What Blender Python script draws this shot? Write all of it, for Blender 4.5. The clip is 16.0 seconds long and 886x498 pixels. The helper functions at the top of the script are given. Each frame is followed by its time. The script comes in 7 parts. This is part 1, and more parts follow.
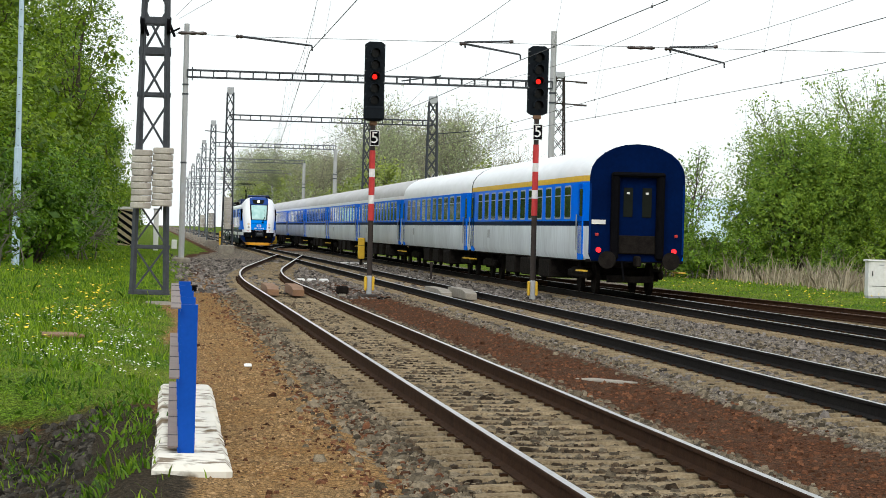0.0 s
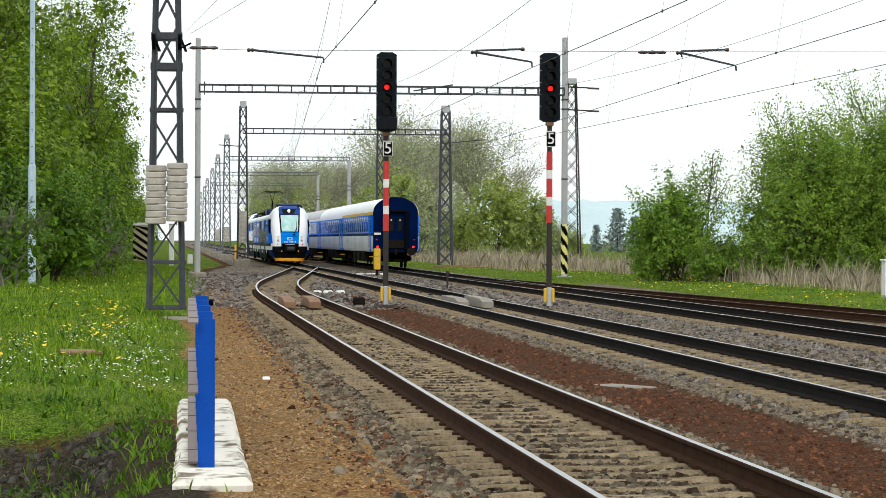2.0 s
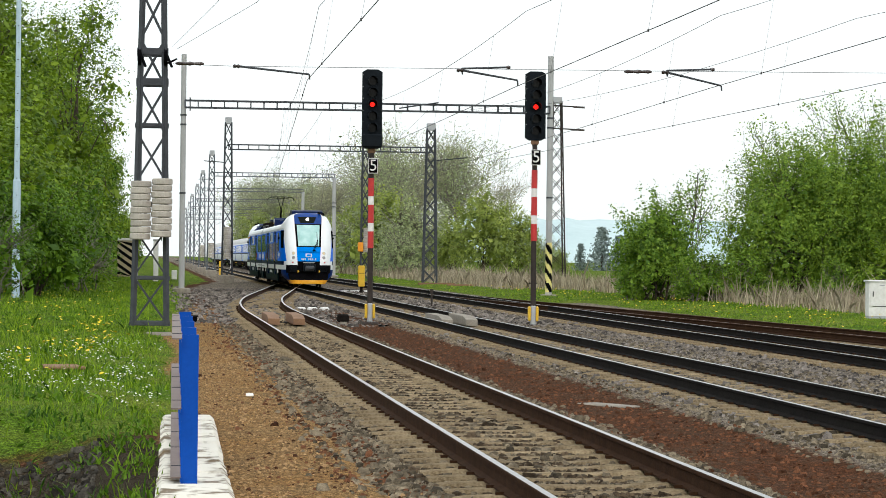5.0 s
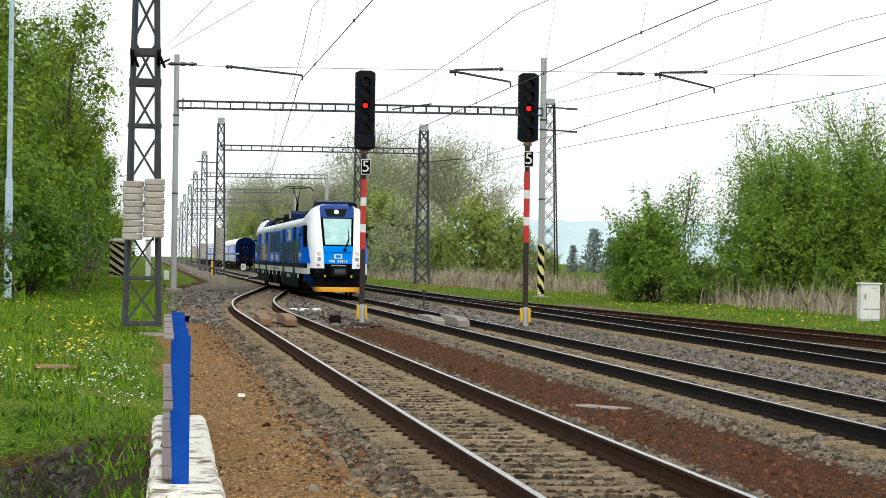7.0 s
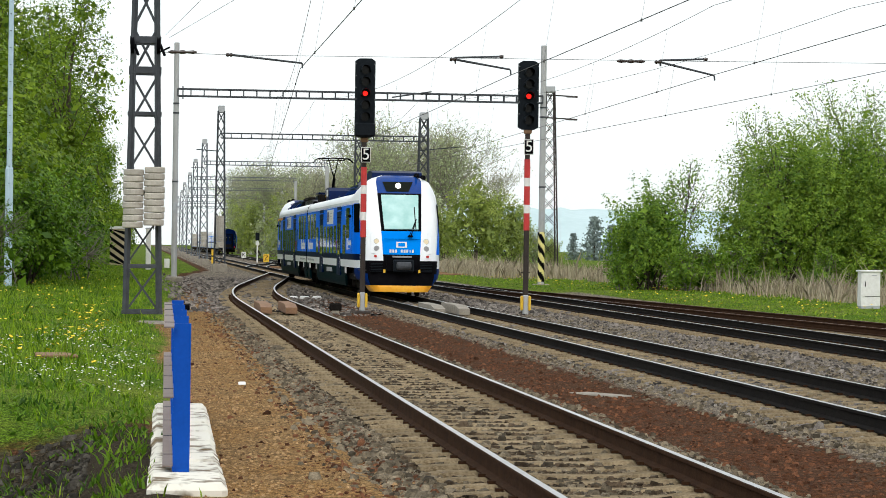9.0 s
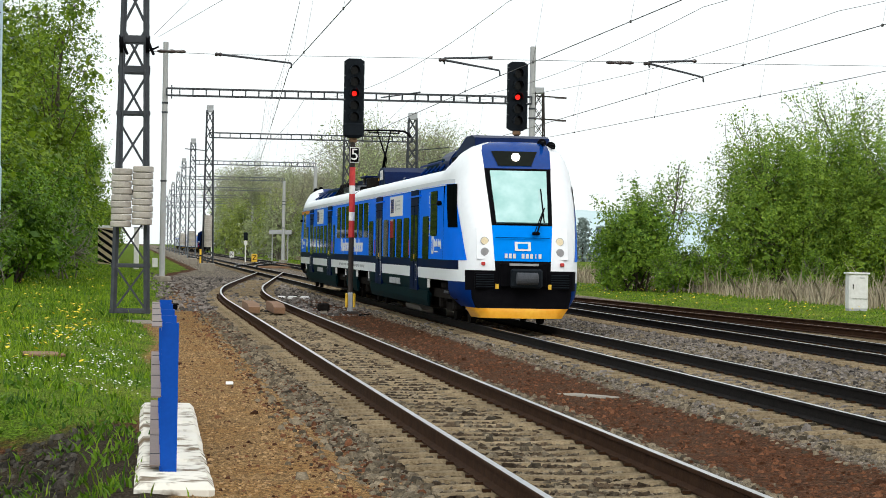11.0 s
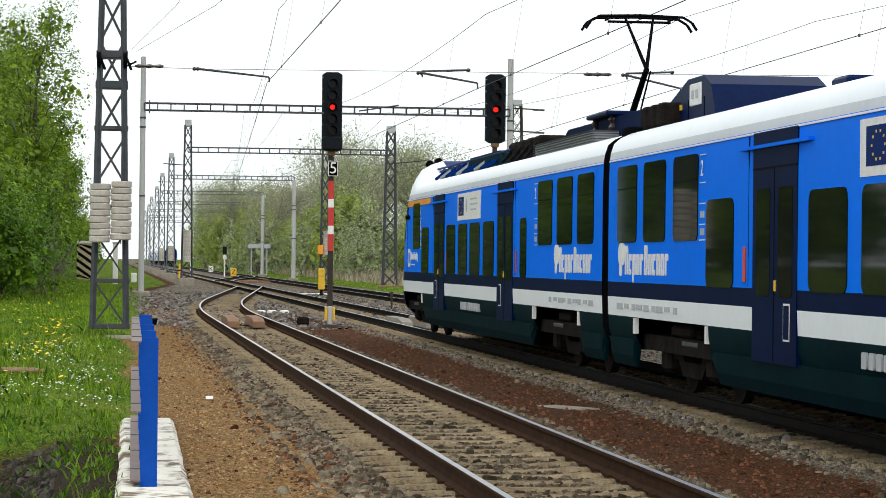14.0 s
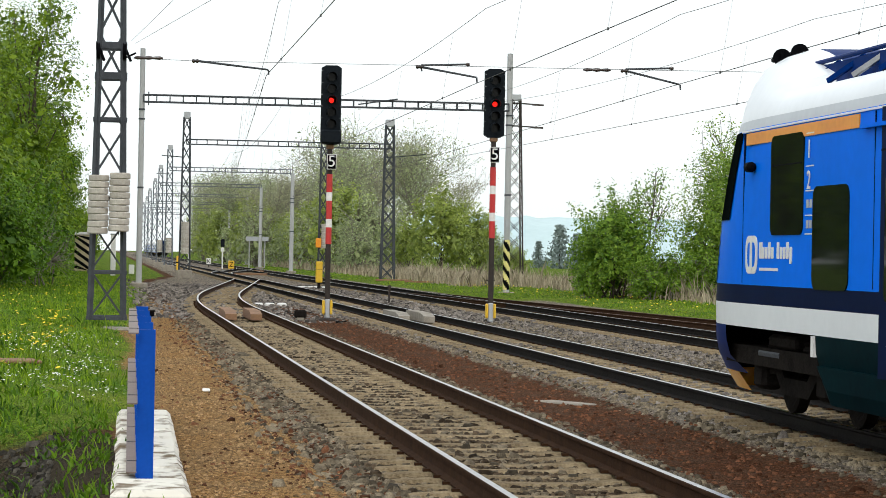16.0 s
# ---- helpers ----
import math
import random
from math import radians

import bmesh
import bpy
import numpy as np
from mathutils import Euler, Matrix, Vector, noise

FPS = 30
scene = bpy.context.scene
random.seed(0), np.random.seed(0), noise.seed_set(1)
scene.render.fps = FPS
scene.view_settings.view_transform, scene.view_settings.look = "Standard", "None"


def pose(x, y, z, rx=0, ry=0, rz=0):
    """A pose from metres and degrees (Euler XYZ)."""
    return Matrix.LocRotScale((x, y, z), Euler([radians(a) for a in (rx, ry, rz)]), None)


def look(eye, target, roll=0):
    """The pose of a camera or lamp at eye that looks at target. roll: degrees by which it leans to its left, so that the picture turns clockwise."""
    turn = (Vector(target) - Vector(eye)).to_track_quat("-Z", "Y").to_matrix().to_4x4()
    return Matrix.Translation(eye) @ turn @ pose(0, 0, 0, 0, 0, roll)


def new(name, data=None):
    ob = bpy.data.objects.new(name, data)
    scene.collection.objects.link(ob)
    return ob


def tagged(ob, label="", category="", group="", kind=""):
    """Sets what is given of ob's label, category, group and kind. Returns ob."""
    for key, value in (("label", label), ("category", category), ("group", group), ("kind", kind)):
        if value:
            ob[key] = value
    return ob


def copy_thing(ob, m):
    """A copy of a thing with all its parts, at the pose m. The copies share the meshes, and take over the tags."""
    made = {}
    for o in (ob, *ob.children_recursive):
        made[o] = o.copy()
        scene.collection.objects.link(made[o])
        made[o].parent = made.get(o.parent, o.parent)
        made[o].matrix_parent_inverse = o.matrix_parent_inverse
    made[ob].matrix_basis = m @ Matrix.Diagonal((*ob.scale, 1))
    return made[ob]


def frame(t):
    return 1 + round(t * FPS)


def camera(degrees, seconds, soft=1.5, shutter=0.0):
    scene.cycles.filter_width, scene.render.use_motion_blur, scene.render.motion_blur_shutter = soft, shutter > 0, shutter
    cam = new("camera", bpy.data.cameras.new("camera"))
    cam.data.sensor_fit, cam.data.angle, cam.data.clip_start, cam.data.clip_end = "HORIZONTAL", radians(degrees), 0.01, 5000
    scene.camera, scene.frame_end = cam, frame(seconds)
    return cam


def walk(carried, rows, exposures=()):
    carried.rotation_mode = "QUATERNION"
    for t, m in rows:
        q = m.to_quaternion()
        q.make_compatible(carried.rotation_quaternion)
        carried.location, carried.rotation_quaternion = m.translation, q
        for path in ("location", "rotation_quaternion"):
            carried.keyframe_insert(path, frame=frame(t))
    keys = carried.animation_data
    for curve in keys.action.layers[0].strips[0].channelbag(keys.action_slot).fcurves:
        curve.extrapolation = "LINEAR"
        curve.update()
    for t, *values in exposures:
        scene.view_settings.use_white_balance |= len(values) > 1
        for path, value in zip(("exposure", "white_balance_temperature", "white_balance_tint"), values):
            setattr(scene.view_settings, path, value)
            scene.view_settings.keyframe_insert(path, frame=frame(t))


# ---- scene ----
FOV = 19.4
EYE = (0.0, 0.0, 1.63)
cam = camera(FOV, 16.0, soft=0.8)
# seconds, tilt up, turn to the left, lean (degrees): a hand-held camera that stands in one spot
AIM = [(0, -0.387, 0.160, 1.481), (0.5, -0.430, 0.350, 1.416), (1, -0.338, 0.483, 0.911), (1.5, -0.253, 0.541, 0.423),
       (2, -0.191, 0.509, 0.224), (2.5, -0.166, 0.473, 0.237), (3, -0.142, 0.410, 0.555), (3.5, -0.053, 0.347, 0.535),
       (4, 0.074, 0.259, 0.596), (6.5, 0.237, 0.033, 0.706), (7, 0.232, 0.000, 0.830), (7.5, 0.182, 0.017, 0.740),
       (8, 0.097, 0.019, 0.807), (8.5, 0.003, 0.018, 0.812), (9, -0.036, 0.002, 0.774), (11.5, -0.006, -0.291, 1.045),
       (12, 0.047, -0.414, 0.809), (12.5, 0.130, -0.528, 0.448), (13, 0.193, -0.626, 0.651), (13.5, 0.233, -0.685, 0.644),
       (14, 0.271, -0.714, 0.605), (14.5, 0.243, -0.758, 0.692), (15, 0.242, -0.813, 0.883), (15.5, 0.228, -0.824, 0.938),
       (16, 0.143, -0.762, 1.081)]


def aim(tilt, turn, lean):
    m = pose(0, 0, 0, 0, 0, turn) @ pose(0, 0, 0, 90 + tilt) @ pose(0, 0, 0, 0, 0, lean)
    m.translation = EYE
    return m


walk(cam, [(t, aim(a, b, c)) for t, a, b, c in AIM])

# ---- light: a bright overcast spring day with a weak, veiled sun ----
world = bpy.data.worlds.new("overcast_sky")
scene.world = world
world.use_nodes = True
wn, wl = world.node_tree.nodes, world.node_tree.links
wn.clear()
sky = wn.new("ShaderNodeTexSky")
sky.sky_type, sky.sun_disc = "NISHITA", False
sky.sun_elevation, sky.sun_rotation = radians(48), radians(150)
sky.dust_density = 4.0
clear = wn.new("ShaderNodeBackground")
clear.inputs[1].default_value = 0.05
wl.new(sky.outputs[0], clear.inputs[0])
cloud = wn.new("ShaderNodeBackground")
cloud.inputs[0].default_value = (0.94, 0.99, 1.0, 1)
cloud.inputs[1].default_value = 1.02
add = wn.new("ShaderNodeAddShader")
wl.new(clear.outputs[0], add.inputs[0])
wl.new(cloud.outputs[0], add.inputs[1])
wo = wn.new("ShaderNodeOutputWorld")
wl.new(add.outputs[0], wo.inputs[0])
sun = new("sun", bpy.data.lights.new("sun", "SUN"))
sun.data.energy, sun.data.angle, sun.data.color = 1.0, radians(14), (1.0, 0.97, 0.92)
sun.matrix_world = look((-60, -90, 130), (0, 40, 0))
scene.view_settings.exposure = 0.0

# ---- the frame of the line: o metres to the right of the middle track, s metres along it ----
TURN = math.degrees(math.atan(0.1143))
LINE = pose(8.16, 0, 0, 0, 0, TURN)
TRACK_C = 4.91


def at(o, s, z=0.0, rz=0.0):
    return LINE @ pose(o, s, z, 0, 0, rz)


def on_plan(x, y, z=0.0, rz=0.0):
    return pose(x, y, z, 0, 0, TURN + rz)


def smooth(a, b, v):
    v = min(max((v - a) / (b - a), 0.0), 1.0)
    return v * v * (3 - 2 * v)


def lerp_table(table, v):
    for (a, p), (b, q) in zip(table, table[1:]):
        if v <= b:
            return p + (q - p) * max(0.0, (v - a) / (b - a))
    return table[-1][1]


def off_a(s):
    """The near track: parallel, then a curve and a turnout into the middle track."""
    if s < 76:
        return -4.62
    if s < 110:
        return -4.62 + 0.0722 * (s - 76) ** 2 / 68
    return min(-4.62 + 0.0722 * 17 + 0.0722 * (s - 110), 0.0)


def off_d(s):
    """The far siding, which runs into the third track."""
    return TRACK_C + max(0.0, 0.06 * min(116 - s, 74)) if s > 40 else TRACK_C + 4.44


def off_x(s):
    """A crossover between the middle and the third track."""
    return TRACK_C * smooth(190, 262, s)


# ---- materials ----
def nodes_of(name):
    m = bpy.data.materials.new(name)
    m.use_nodes = True
    return m, m.node_tree.nodes, m.node_tree.links, m.node_tree.nodes["Principled BSDF"]


def surf(name, c1, c2=None, scale=6.0, rough=0.6, bump=0.0, metal=0.0, fine=None, vary=0.0, stretch=None, coat=0.0, spec=0.5, lo=0.33, hi=0.67):
    """A surface whose colour wanders between two tones at a coarse and a fine scale."""
    m, n, l, b = nodes_of(name)
    c2 = c2 or tuple(v * 0.75 for v in c1)
    co = n.new("ShaderNodeTexCoord")
    mp = n.new("ShaderNodeMapping")
    mp.inputs["Scale"].default_value = stretch or (1, 1, 1)
    l.new(co.outputs["Object"], mp.inputs[0])
    n1 = n.new("ShaderNodeTexNoise")
    n1.inputs["Scale"].default_value, n1.inputs["Detail"].default_value = scale, 5
    n2 = n.new("ShaderNodeTexNoise")
    n2.inputs["Scale"].default_value, n2.inputs["Detail"].default_value = fine or scale * 9, 3
    for t in (n1, n2):
        l.new(mp.outputs[0], t.inputs["Vector"])
    mx = n.new("ShaderNodeMix")
    mx.data_type, mx.inputs[0].default_value = "FLOAT", 0.45
    l.new(n1.outputs[0], mx.inputs[2])
    l.new(n2.outputs[0], mx.inputs[3])
    rp = n.new("ShaderNodeValToRGB")
    rp.color_ramp.elements[0].position, rp.color_ramp.elements[1].position = lo, hi
    rp.color_ramp.elements[0].color, rp.color_ramp.elements[1].color = (*c2, 1), (*c1, 1)
    l.new(mx.outputs[0], rp.inputs[0])
    out = rp.outputs[0]
    if vary:
        oi = n.new("ShaderNodeObjectInfo")
        ge = n.new("ShaderNodeNewGeometry")
        ad = n.new("ShaderNodeMath")
        ad.operation = "ADD"
        l.new(oi.outputs["Random"], ad.inputs[0])
        l.new(ge.outputs["Random Per Island"], ad.inputs[1])
        fr = n.new("ShaderNodeMath")
        fr.operation = "FRACT"
        l.new(ad.outputs[0], fr.inputs[0])
        mr = n.new("ShaderNodeMapRange")
        mr.inputs[3].default_value, mr.inputs[4].default_value = 1 - vary, 1 + vary
        l.new(fr.outputs[0], mr.inputs[0])
        hs = n.new("ShaderNodeHueSaturation")
        l.new(mr.outputs[0], hs.inputs["Value"])
        l.new(out, hs.inputs["Color"])
        out = hs.outputs[0]
    l.new(out, b.inputs["Base Color"])
    b.inputs["Roughness"].default_value, b.inputs["Metallic"].default_value = rough, metal
    b.inputs["Coat Weight"].default_value, b.inputs["Coat Roughness"].default_value = coat, 0.08
    b.inputs["Specular IOR Level"].default_value = spec
    if bump:
        bp = n.new("ShaderNodeBump")
        bp.inputs["Strength"].default_value, bp.inputs["Distance"].default_value = bump, 0.02
        l.new(n2.outputs[0], bp.inputs["Height"])
        l.new(bp.outputs[0], b.inputs["Normal"])
    return m


def glow(name, colour, strength):
    m, n, l, b = nodes_of(name)
    b.inputs["Base Color"].default_value = (*colour, 1)
    b.inputs["Emission Color"].default_value = (*colour, 1)
    b.inputs["Emission Strength"].default_value = strength
    return m


def leafy(name, c1, c2, trans=0.35):
    """Leaves: two greens that change from leaf to leaf, with light passing through."""
    m, n, l, b = nodes_of(name)
    ge, oi = n.new("ShaderNodeNewGeometry"), n.new("ShaderNodeObjectInfo")
    co, nz = n.new("ShaderNodeTexCoord"), n.new("ShaderNodeTexNoise")
    nz.inputs["Scale"].default_value = 0.5
    l.new(co.outputs["Object"], nz.inputs["Vector"])
    mx = n.new("ShaderNodeMix")
    mx.data_type, mx.inputs[0].default_value = "FLOAT", 0.5
    l.new(ge.outputs["Random Per Island"], mx.inputs[2])
    l.new(nz.outputs[0], mx.inputs[3])
    rp = n.new("ShaderNodeValToRGB")
    rp.color_ramp.elements[0].position, rp.color_ramp.elements[1].position = 0.25, 0.75
    rp.color_ramp.elements[0].color, rp.color_ramp.elements[1].color = (*c2, 1), (*c1, 1)
    l.new(mx.outputs[0], rp.inputs[0])
    l.new(rp.outputs[0], b.inputs["Base Color"])
    b.inputs["Roughness"].default_value = 0.55
    b.inputs["Specular IOR Level"].default_value = 0.3
    tr = n.new("ShaderNodeBsdfTranslucent")
    l.new(rp.outputs[0], tr.inputs[0])
    ms = n.new("ShaderNodeMixShader")
    ms.inputs[0].default_value = trans
    l.new(b.outputs[0], ms.inputs[1])
    l.new(tr.outputs[0], ms.inputs[2])
    l.new(ms.outputs[0], n["Material Output"].inputs[0])
    return m


BLUE = surf("bright_blue_paint", (0.000, 0.165, 0.86), (0.000, 0.145, 0.76), 0.7, 0.30, spec=0.008)
PANEL_BLUE = surf("mid_blue_paint", (0.000, 0.24, 0.82), (0.000, 0.21, 0.76), 0.7, 0.30, spec=0.008)
NAVY = surf("navy_paint", (0.002, 0.009, 0.045), (0.001, 0.006, 0.032), 1.5, 0.35, spec=0.008)
DEEP_BLUE = surf("deep_blue_paint", (0.002, 0.024, 0.135), (0.002, 0.018, 0.105), 1.5, 0.35, spec=0.008)
END_BLUE = surf("soiled_navy_end_paint", (0.001, 0.010, 0.058), (0.001, 0.006, 0.034), 1.0, 0.5, spec=0.008)
SKIRT = surf("dark_green_skirt_paint", (0.002, 0.018, 0.022), (0.001, 0.010, 0.014), 1.2, 0.45, spec=0.008)
WHITE = surf("white_train_paint", (0.82, 0.85, 0.87), (0.76, 0.79, 0.81), 0.8, 0.3, spec=0.3)
ROOF_WHITE = surf("dusty_white_roof_paint", (0.88, 0.90, 0.92), (0.76, 0.78, 0.79), 0.5, 0.5, stretch=(1, 0.25, 1))
ROOF_GREY = surf("dirty_grey_roof_paint", (0.56, 0.56, 0.56), (0.42, 0.41, 0.40), 0.5, 0.6, stretch=(1, 0.25, 1))
COACH_WHITE = surf("soiled_white_coach_paint", (0.74, 0.80, 0.83), (0.52, 0.56, 0.58), 0.6, 0.4, stretch=(1, 1, 0.3), spec=0.12)
CANT = surf("pale_grey_cant_rail", (0.58, 0.61, 0.64), (0.50, 0.53, 0.56), 1.0, 0.4, spec=0.2)
TOP_BLUE = surf("mid_blue_brow_paint", (0.004, 0.045, 0.24), (0.003, 0.036, 0.19), 1.5, 0.15, spec=0.3)
PLOUGH = surf("glossy_orange_yellow_plough", (0.95, 0.50, 0.05), (0.86, 0.36, 0.02), 1.2, 0.25, spec=0.5)
ORANGE = surf("orange_yellow_paint", (0.86, 0.33, 0.012), (0.70, 0.24, 0.01), 1.5, 0.4)
YELLOW = surf("yellow_paint", (0.78, 0.50, 0.03), (0.62, 0.36, 0.02), 6, 0.5)
RED = surf("red_paint", (0.55, 0.03, 0.025), (0.40, 0.02, 0.02), 8, 0.5)
SIGN_WHITE = surf("white_enamel", (0.78, 0.78, 0.76), (0.62, 0.61, 0.58), 9, 0.5)
LIGHT_GREY = surf("pale_grey_plastic", (0.42, 0.44, 0.46), (0.34, 0.35, 0.36), 4, 0.5)
BLACK = surf("black_plastic", (0.006, 0.006, 0.007), (0.003, 0.003, 0.004), 6, 0.5, spec=0.008)
UNDER = surf("brake_dust_black_steel", (0.022, 0.019, 0.016), (0.006, 0.005, 0.005), 5, 0.7, bump=0.3, spec=0.008)
ROOF_BOX = surf("dark_blue_roof_casing", (0.004, 0.014, 0.062), (0.003, 0.009, 0.040), 2, 0.4, spec=0.05)
STEEL = surf("bare_steel", (0.45, 0.45, 0.46), (0.33, 0.33, 0.34), 6, 0.35, metal=1.0)
TINT = surf("tinted_window_glass", (0.010, 0.013, 0.010), (0.006, 0.008, 0.006), 1, 0.04, spec=0.05)
CAB_GLASS = surf("black_cab_glass", (0.004, 0.006, 0.006), (0.002, 0.003, 0.003), 2, 0.08, spec=0.0)
# green glass whose base colour is paled to carry the sky's reflection
SCREEN = surf("green_windscreen_with_painted_sky", (0.46, 0.70, 0.68), (0.24, 0.50, 0.47), 1.6, 0.03, coat=1.0, fine=3.0)
COACH_GLASS = surf("green_tinted_coach_glass", (0.012, 0.035, 0.03), (0.005, 0.014, 0.012), 1.2, 0.05, spec=0.12)
LAMP_WHITE = glow("white_headlamp", (1.0, 0.93, 0.82), 3.0)
# bright base colour paints the glow of a lit lamp, without emission
LAMP_WARM = surf("painted_warm_lamp_glow", (0.95, 0.86, 0.62), (0.75, 0.6, 0.36), 60, 0.15)
LAMP_RED = glow("red_lamp", (1.0, 0.012, 0.006), 1.5)
TAIL_RED = glow("red_tail_lamp", (1.0, 0.012, 0.02), 1.3)
LENS_DARK = surf("dark_signal_lens", (0.02, 0.022, 0.022), (0.01, 0.01, 0.01), 20, 0.15, spec=0.12)
SIGNAL_BLACK = surf("matt_black_signal_case", (0.012, 0.016, 0.020), (0.007, 0.009, 0.012), 8, 0.55, spec=0.05)
MAST_PAINT = surf("dark_brown_mast_paint", (0.05, 0.04, 0.035), (0.03, 0.025, 0.022), 8, 0.7, spec=0.12)
# lattice steel for distant masts, with haze put into its lighter colour
HAZED_GREY = surf("haze_paled_lattice_steel", (0.15, 0.165, 0.185), (0.10, 0.11, 0.125), 5, 0.6, bump=0.2, spec=0.12)
MAST_GREY = surf("weathered_grey_lattice_steel", (0.078, 0.084, 0.094), (0.042, 0.046, 0.052), 5, 0.6, bump=0.2, spec=0.12)
POLE_GREY = surf("pale_concrete_pole", (0.42, 0.43, 0.43), (0.34, 0.345, 0.34), 3, 0.8, stretch=(1, 1, 0.2))
POLE_BLUE = surf("pale_blue_painted_pole", (0.45, 0.58, 0.68), (0.38, 0.50, 0.60), 3, 0.5)
CONCRETE = surf("weathered_concrete", (0.33, 0.30, 0.245), (0.17, 0.15, 0.12), 4, 0.9, bump=0.5)
WASHED = surf("flaking_whitewashed_concrete", (0.72, 0.69, 0.60), (0.16, 0.115, 0.065), 1.7, 0.9, bump=0.7, fine=7, lo=0.40, hi=0.50)
# ditch rubble, its colour darkened to stand for shade
DITCH = surf("shade_darkened_rubble", (0.075, 0.068, 0.055), (0.012, 0.011, 0.009), 14, 0.9, vary=0.7, spec=0.05)
WEIGHT = surf("grey_concrete_weight", (0.48, 0.45, 0.39), (0.34, 0.31, 0.27), 5, 0.9, bump=0.4, vary=0.12)
RAIL_BLUE = surf("blue_railing_paint", (0.004, 0.075, 0.42), (0.003, 0.06, 0.34), 4, 0.4, spec=0.12)
RAIL_TOP = surf("dull_brown_rail_flange", (0.20, 0.15, 0.125), (0.14, 0.10, 0.085), 6, 0.6)
RUST = surf("rusty_rail_side", (0.052, 0.026, 0.013), (0.024, 0.012, 0.007), 5, 0.85, bump=0.2, spec=0.04)
RUST_GREY = surf("oily_dark_rail_side", (0.016, 0.014, 0.012), (0.008, 0.007, 0.007), 5, 0.8, bump=0.2, spec=0.04)
RAILHEAD = surf("polished_rail_head", (0.50, 0.49, 0.48), (0.30, 0.28, 0.26), 3, 0.28, metal=1.0)
DULLHEAD = surf("rusty_rail_head", (0.16, 0.10, 0.06), (0.10, 0.06, 0.04), 3, 0.6)
SLEEPER = surf("dusty_concrete_sleeper", (0.30, 0.235, 0.145), (0.11, 0.078, 0.042), 5, 0.95, bump=0.9, vary=0.16, spec=0.06, fine=46, lo=0.34, hi=0.60)
STONES = surf("ballast_stone", (0.23, 0.19, 0.13), (0.032, 0.025, 0.017), 14, 0.9, vary=0.7, spec=0.08)
GREY_STONES = surf("grey_ballast_stone", (0.23, 0.205, 0.18), (0.035, 0.030, 0.026), 14, 0.9, vary=0.8, spec=0.08)
DARK_STONES = surf("dark_brown_ballast_stone", (0.10, 0.072, 0.045), (0.018, 0.013, 0.009), 14, 0.9, vary=0.7, spec=0.05)
RED_STONES = surf("red_brown_ballast_stone", (0.17, 0.075, 0.038), (0.035, 0.015, 0.008), 14, 0.9, vary=0.65, spec=0.05)
GRIT = surf("buff_grit", (0.38, 0.25, 0.125), (0.12, 0.07, 0.032), 14, 0.9, vary=0.6, spec=0.05)
TIMBER = surf("weathered_timber", (0.28, 0.155, 0.08), (0.15, 0.085, 0.05), 4, 0.9, bump=0.4)
BARK = surf("grey_brown_bark", (0.10, 0.075, 0.055), (0.05, 0.038, 0.03), 6, 0.95, bump=0.5)
TWIG = surf("brown_twigs", (0.24, 0.215, 0.18), (0.13, 0.118, 0.10), 6, 0.95)
LEAF_DARK = leafy("fresh_green_leaves", (0.16, 0.30, 0.014), (0.030, 0.085, 0.006))
LEAF_LIME = leafy("yellow_green_leaves", (0.25, 0.37, 0.020), (0.060, 0.125, 0.009))
LEAF_BUSH = leafy("mid_green_leaves", (0.27, 0.42, 0.040), (0.075, 0.165, 0.018), 0.4)
LEAF_OLIVE = leafy("light_olive_green_leaves", (0.30, 0.44, 0.045), (0.085, 0.175, 0.020), 0.4)
# the next three serve trees beyond the line; their paler tones include haze
LEAF_PALE = leafy("haze_paled_grey_green_leaves", (0.45, 0.51, 0.25), (0.24, 0.29, 0.15))
LEAF_BUD = leafy("haze_paled_brown_green_buds", (0.45, 0.45, 0.27), (0.25, 0.255, 0.16))
LEAF_FAR = leafy("haze_paled_yellow_green_leaves", (0.38, 0.45, 0.09), (0.17, 0.23, 0.055))
BLADE = leafy("grass_blades", (0.28, 0.42, 0.018), (0.036, 0.11, 0.005), 0.35)
STRAW = leafy("dry_grass_stalks", (0.50, 0.43, 0.31), (0.20, 0.155, 0.10), 0.2)
PETAL_Y = surf("yellow_petals", (0.80, 0.60, 0.01), (0.72, 0.5, 0.01), 8, 0.6)
PETAL_W = surf("white_petals", (0.75, 0.76, 0.70), (0.65, 0.66, 0.6), 8, 0.6)
WIRE = surf("dark_copper_wire", (0.10, 0.10, 0.10), (0.07, 0.07, 0.07), 3, 0.6, spec=0.12)
INSULATOR = surf("dark_glazed_insulator", (0.05, 0.035, 0.03), (0.03, 0.02, 0.02), 9, 0.3)


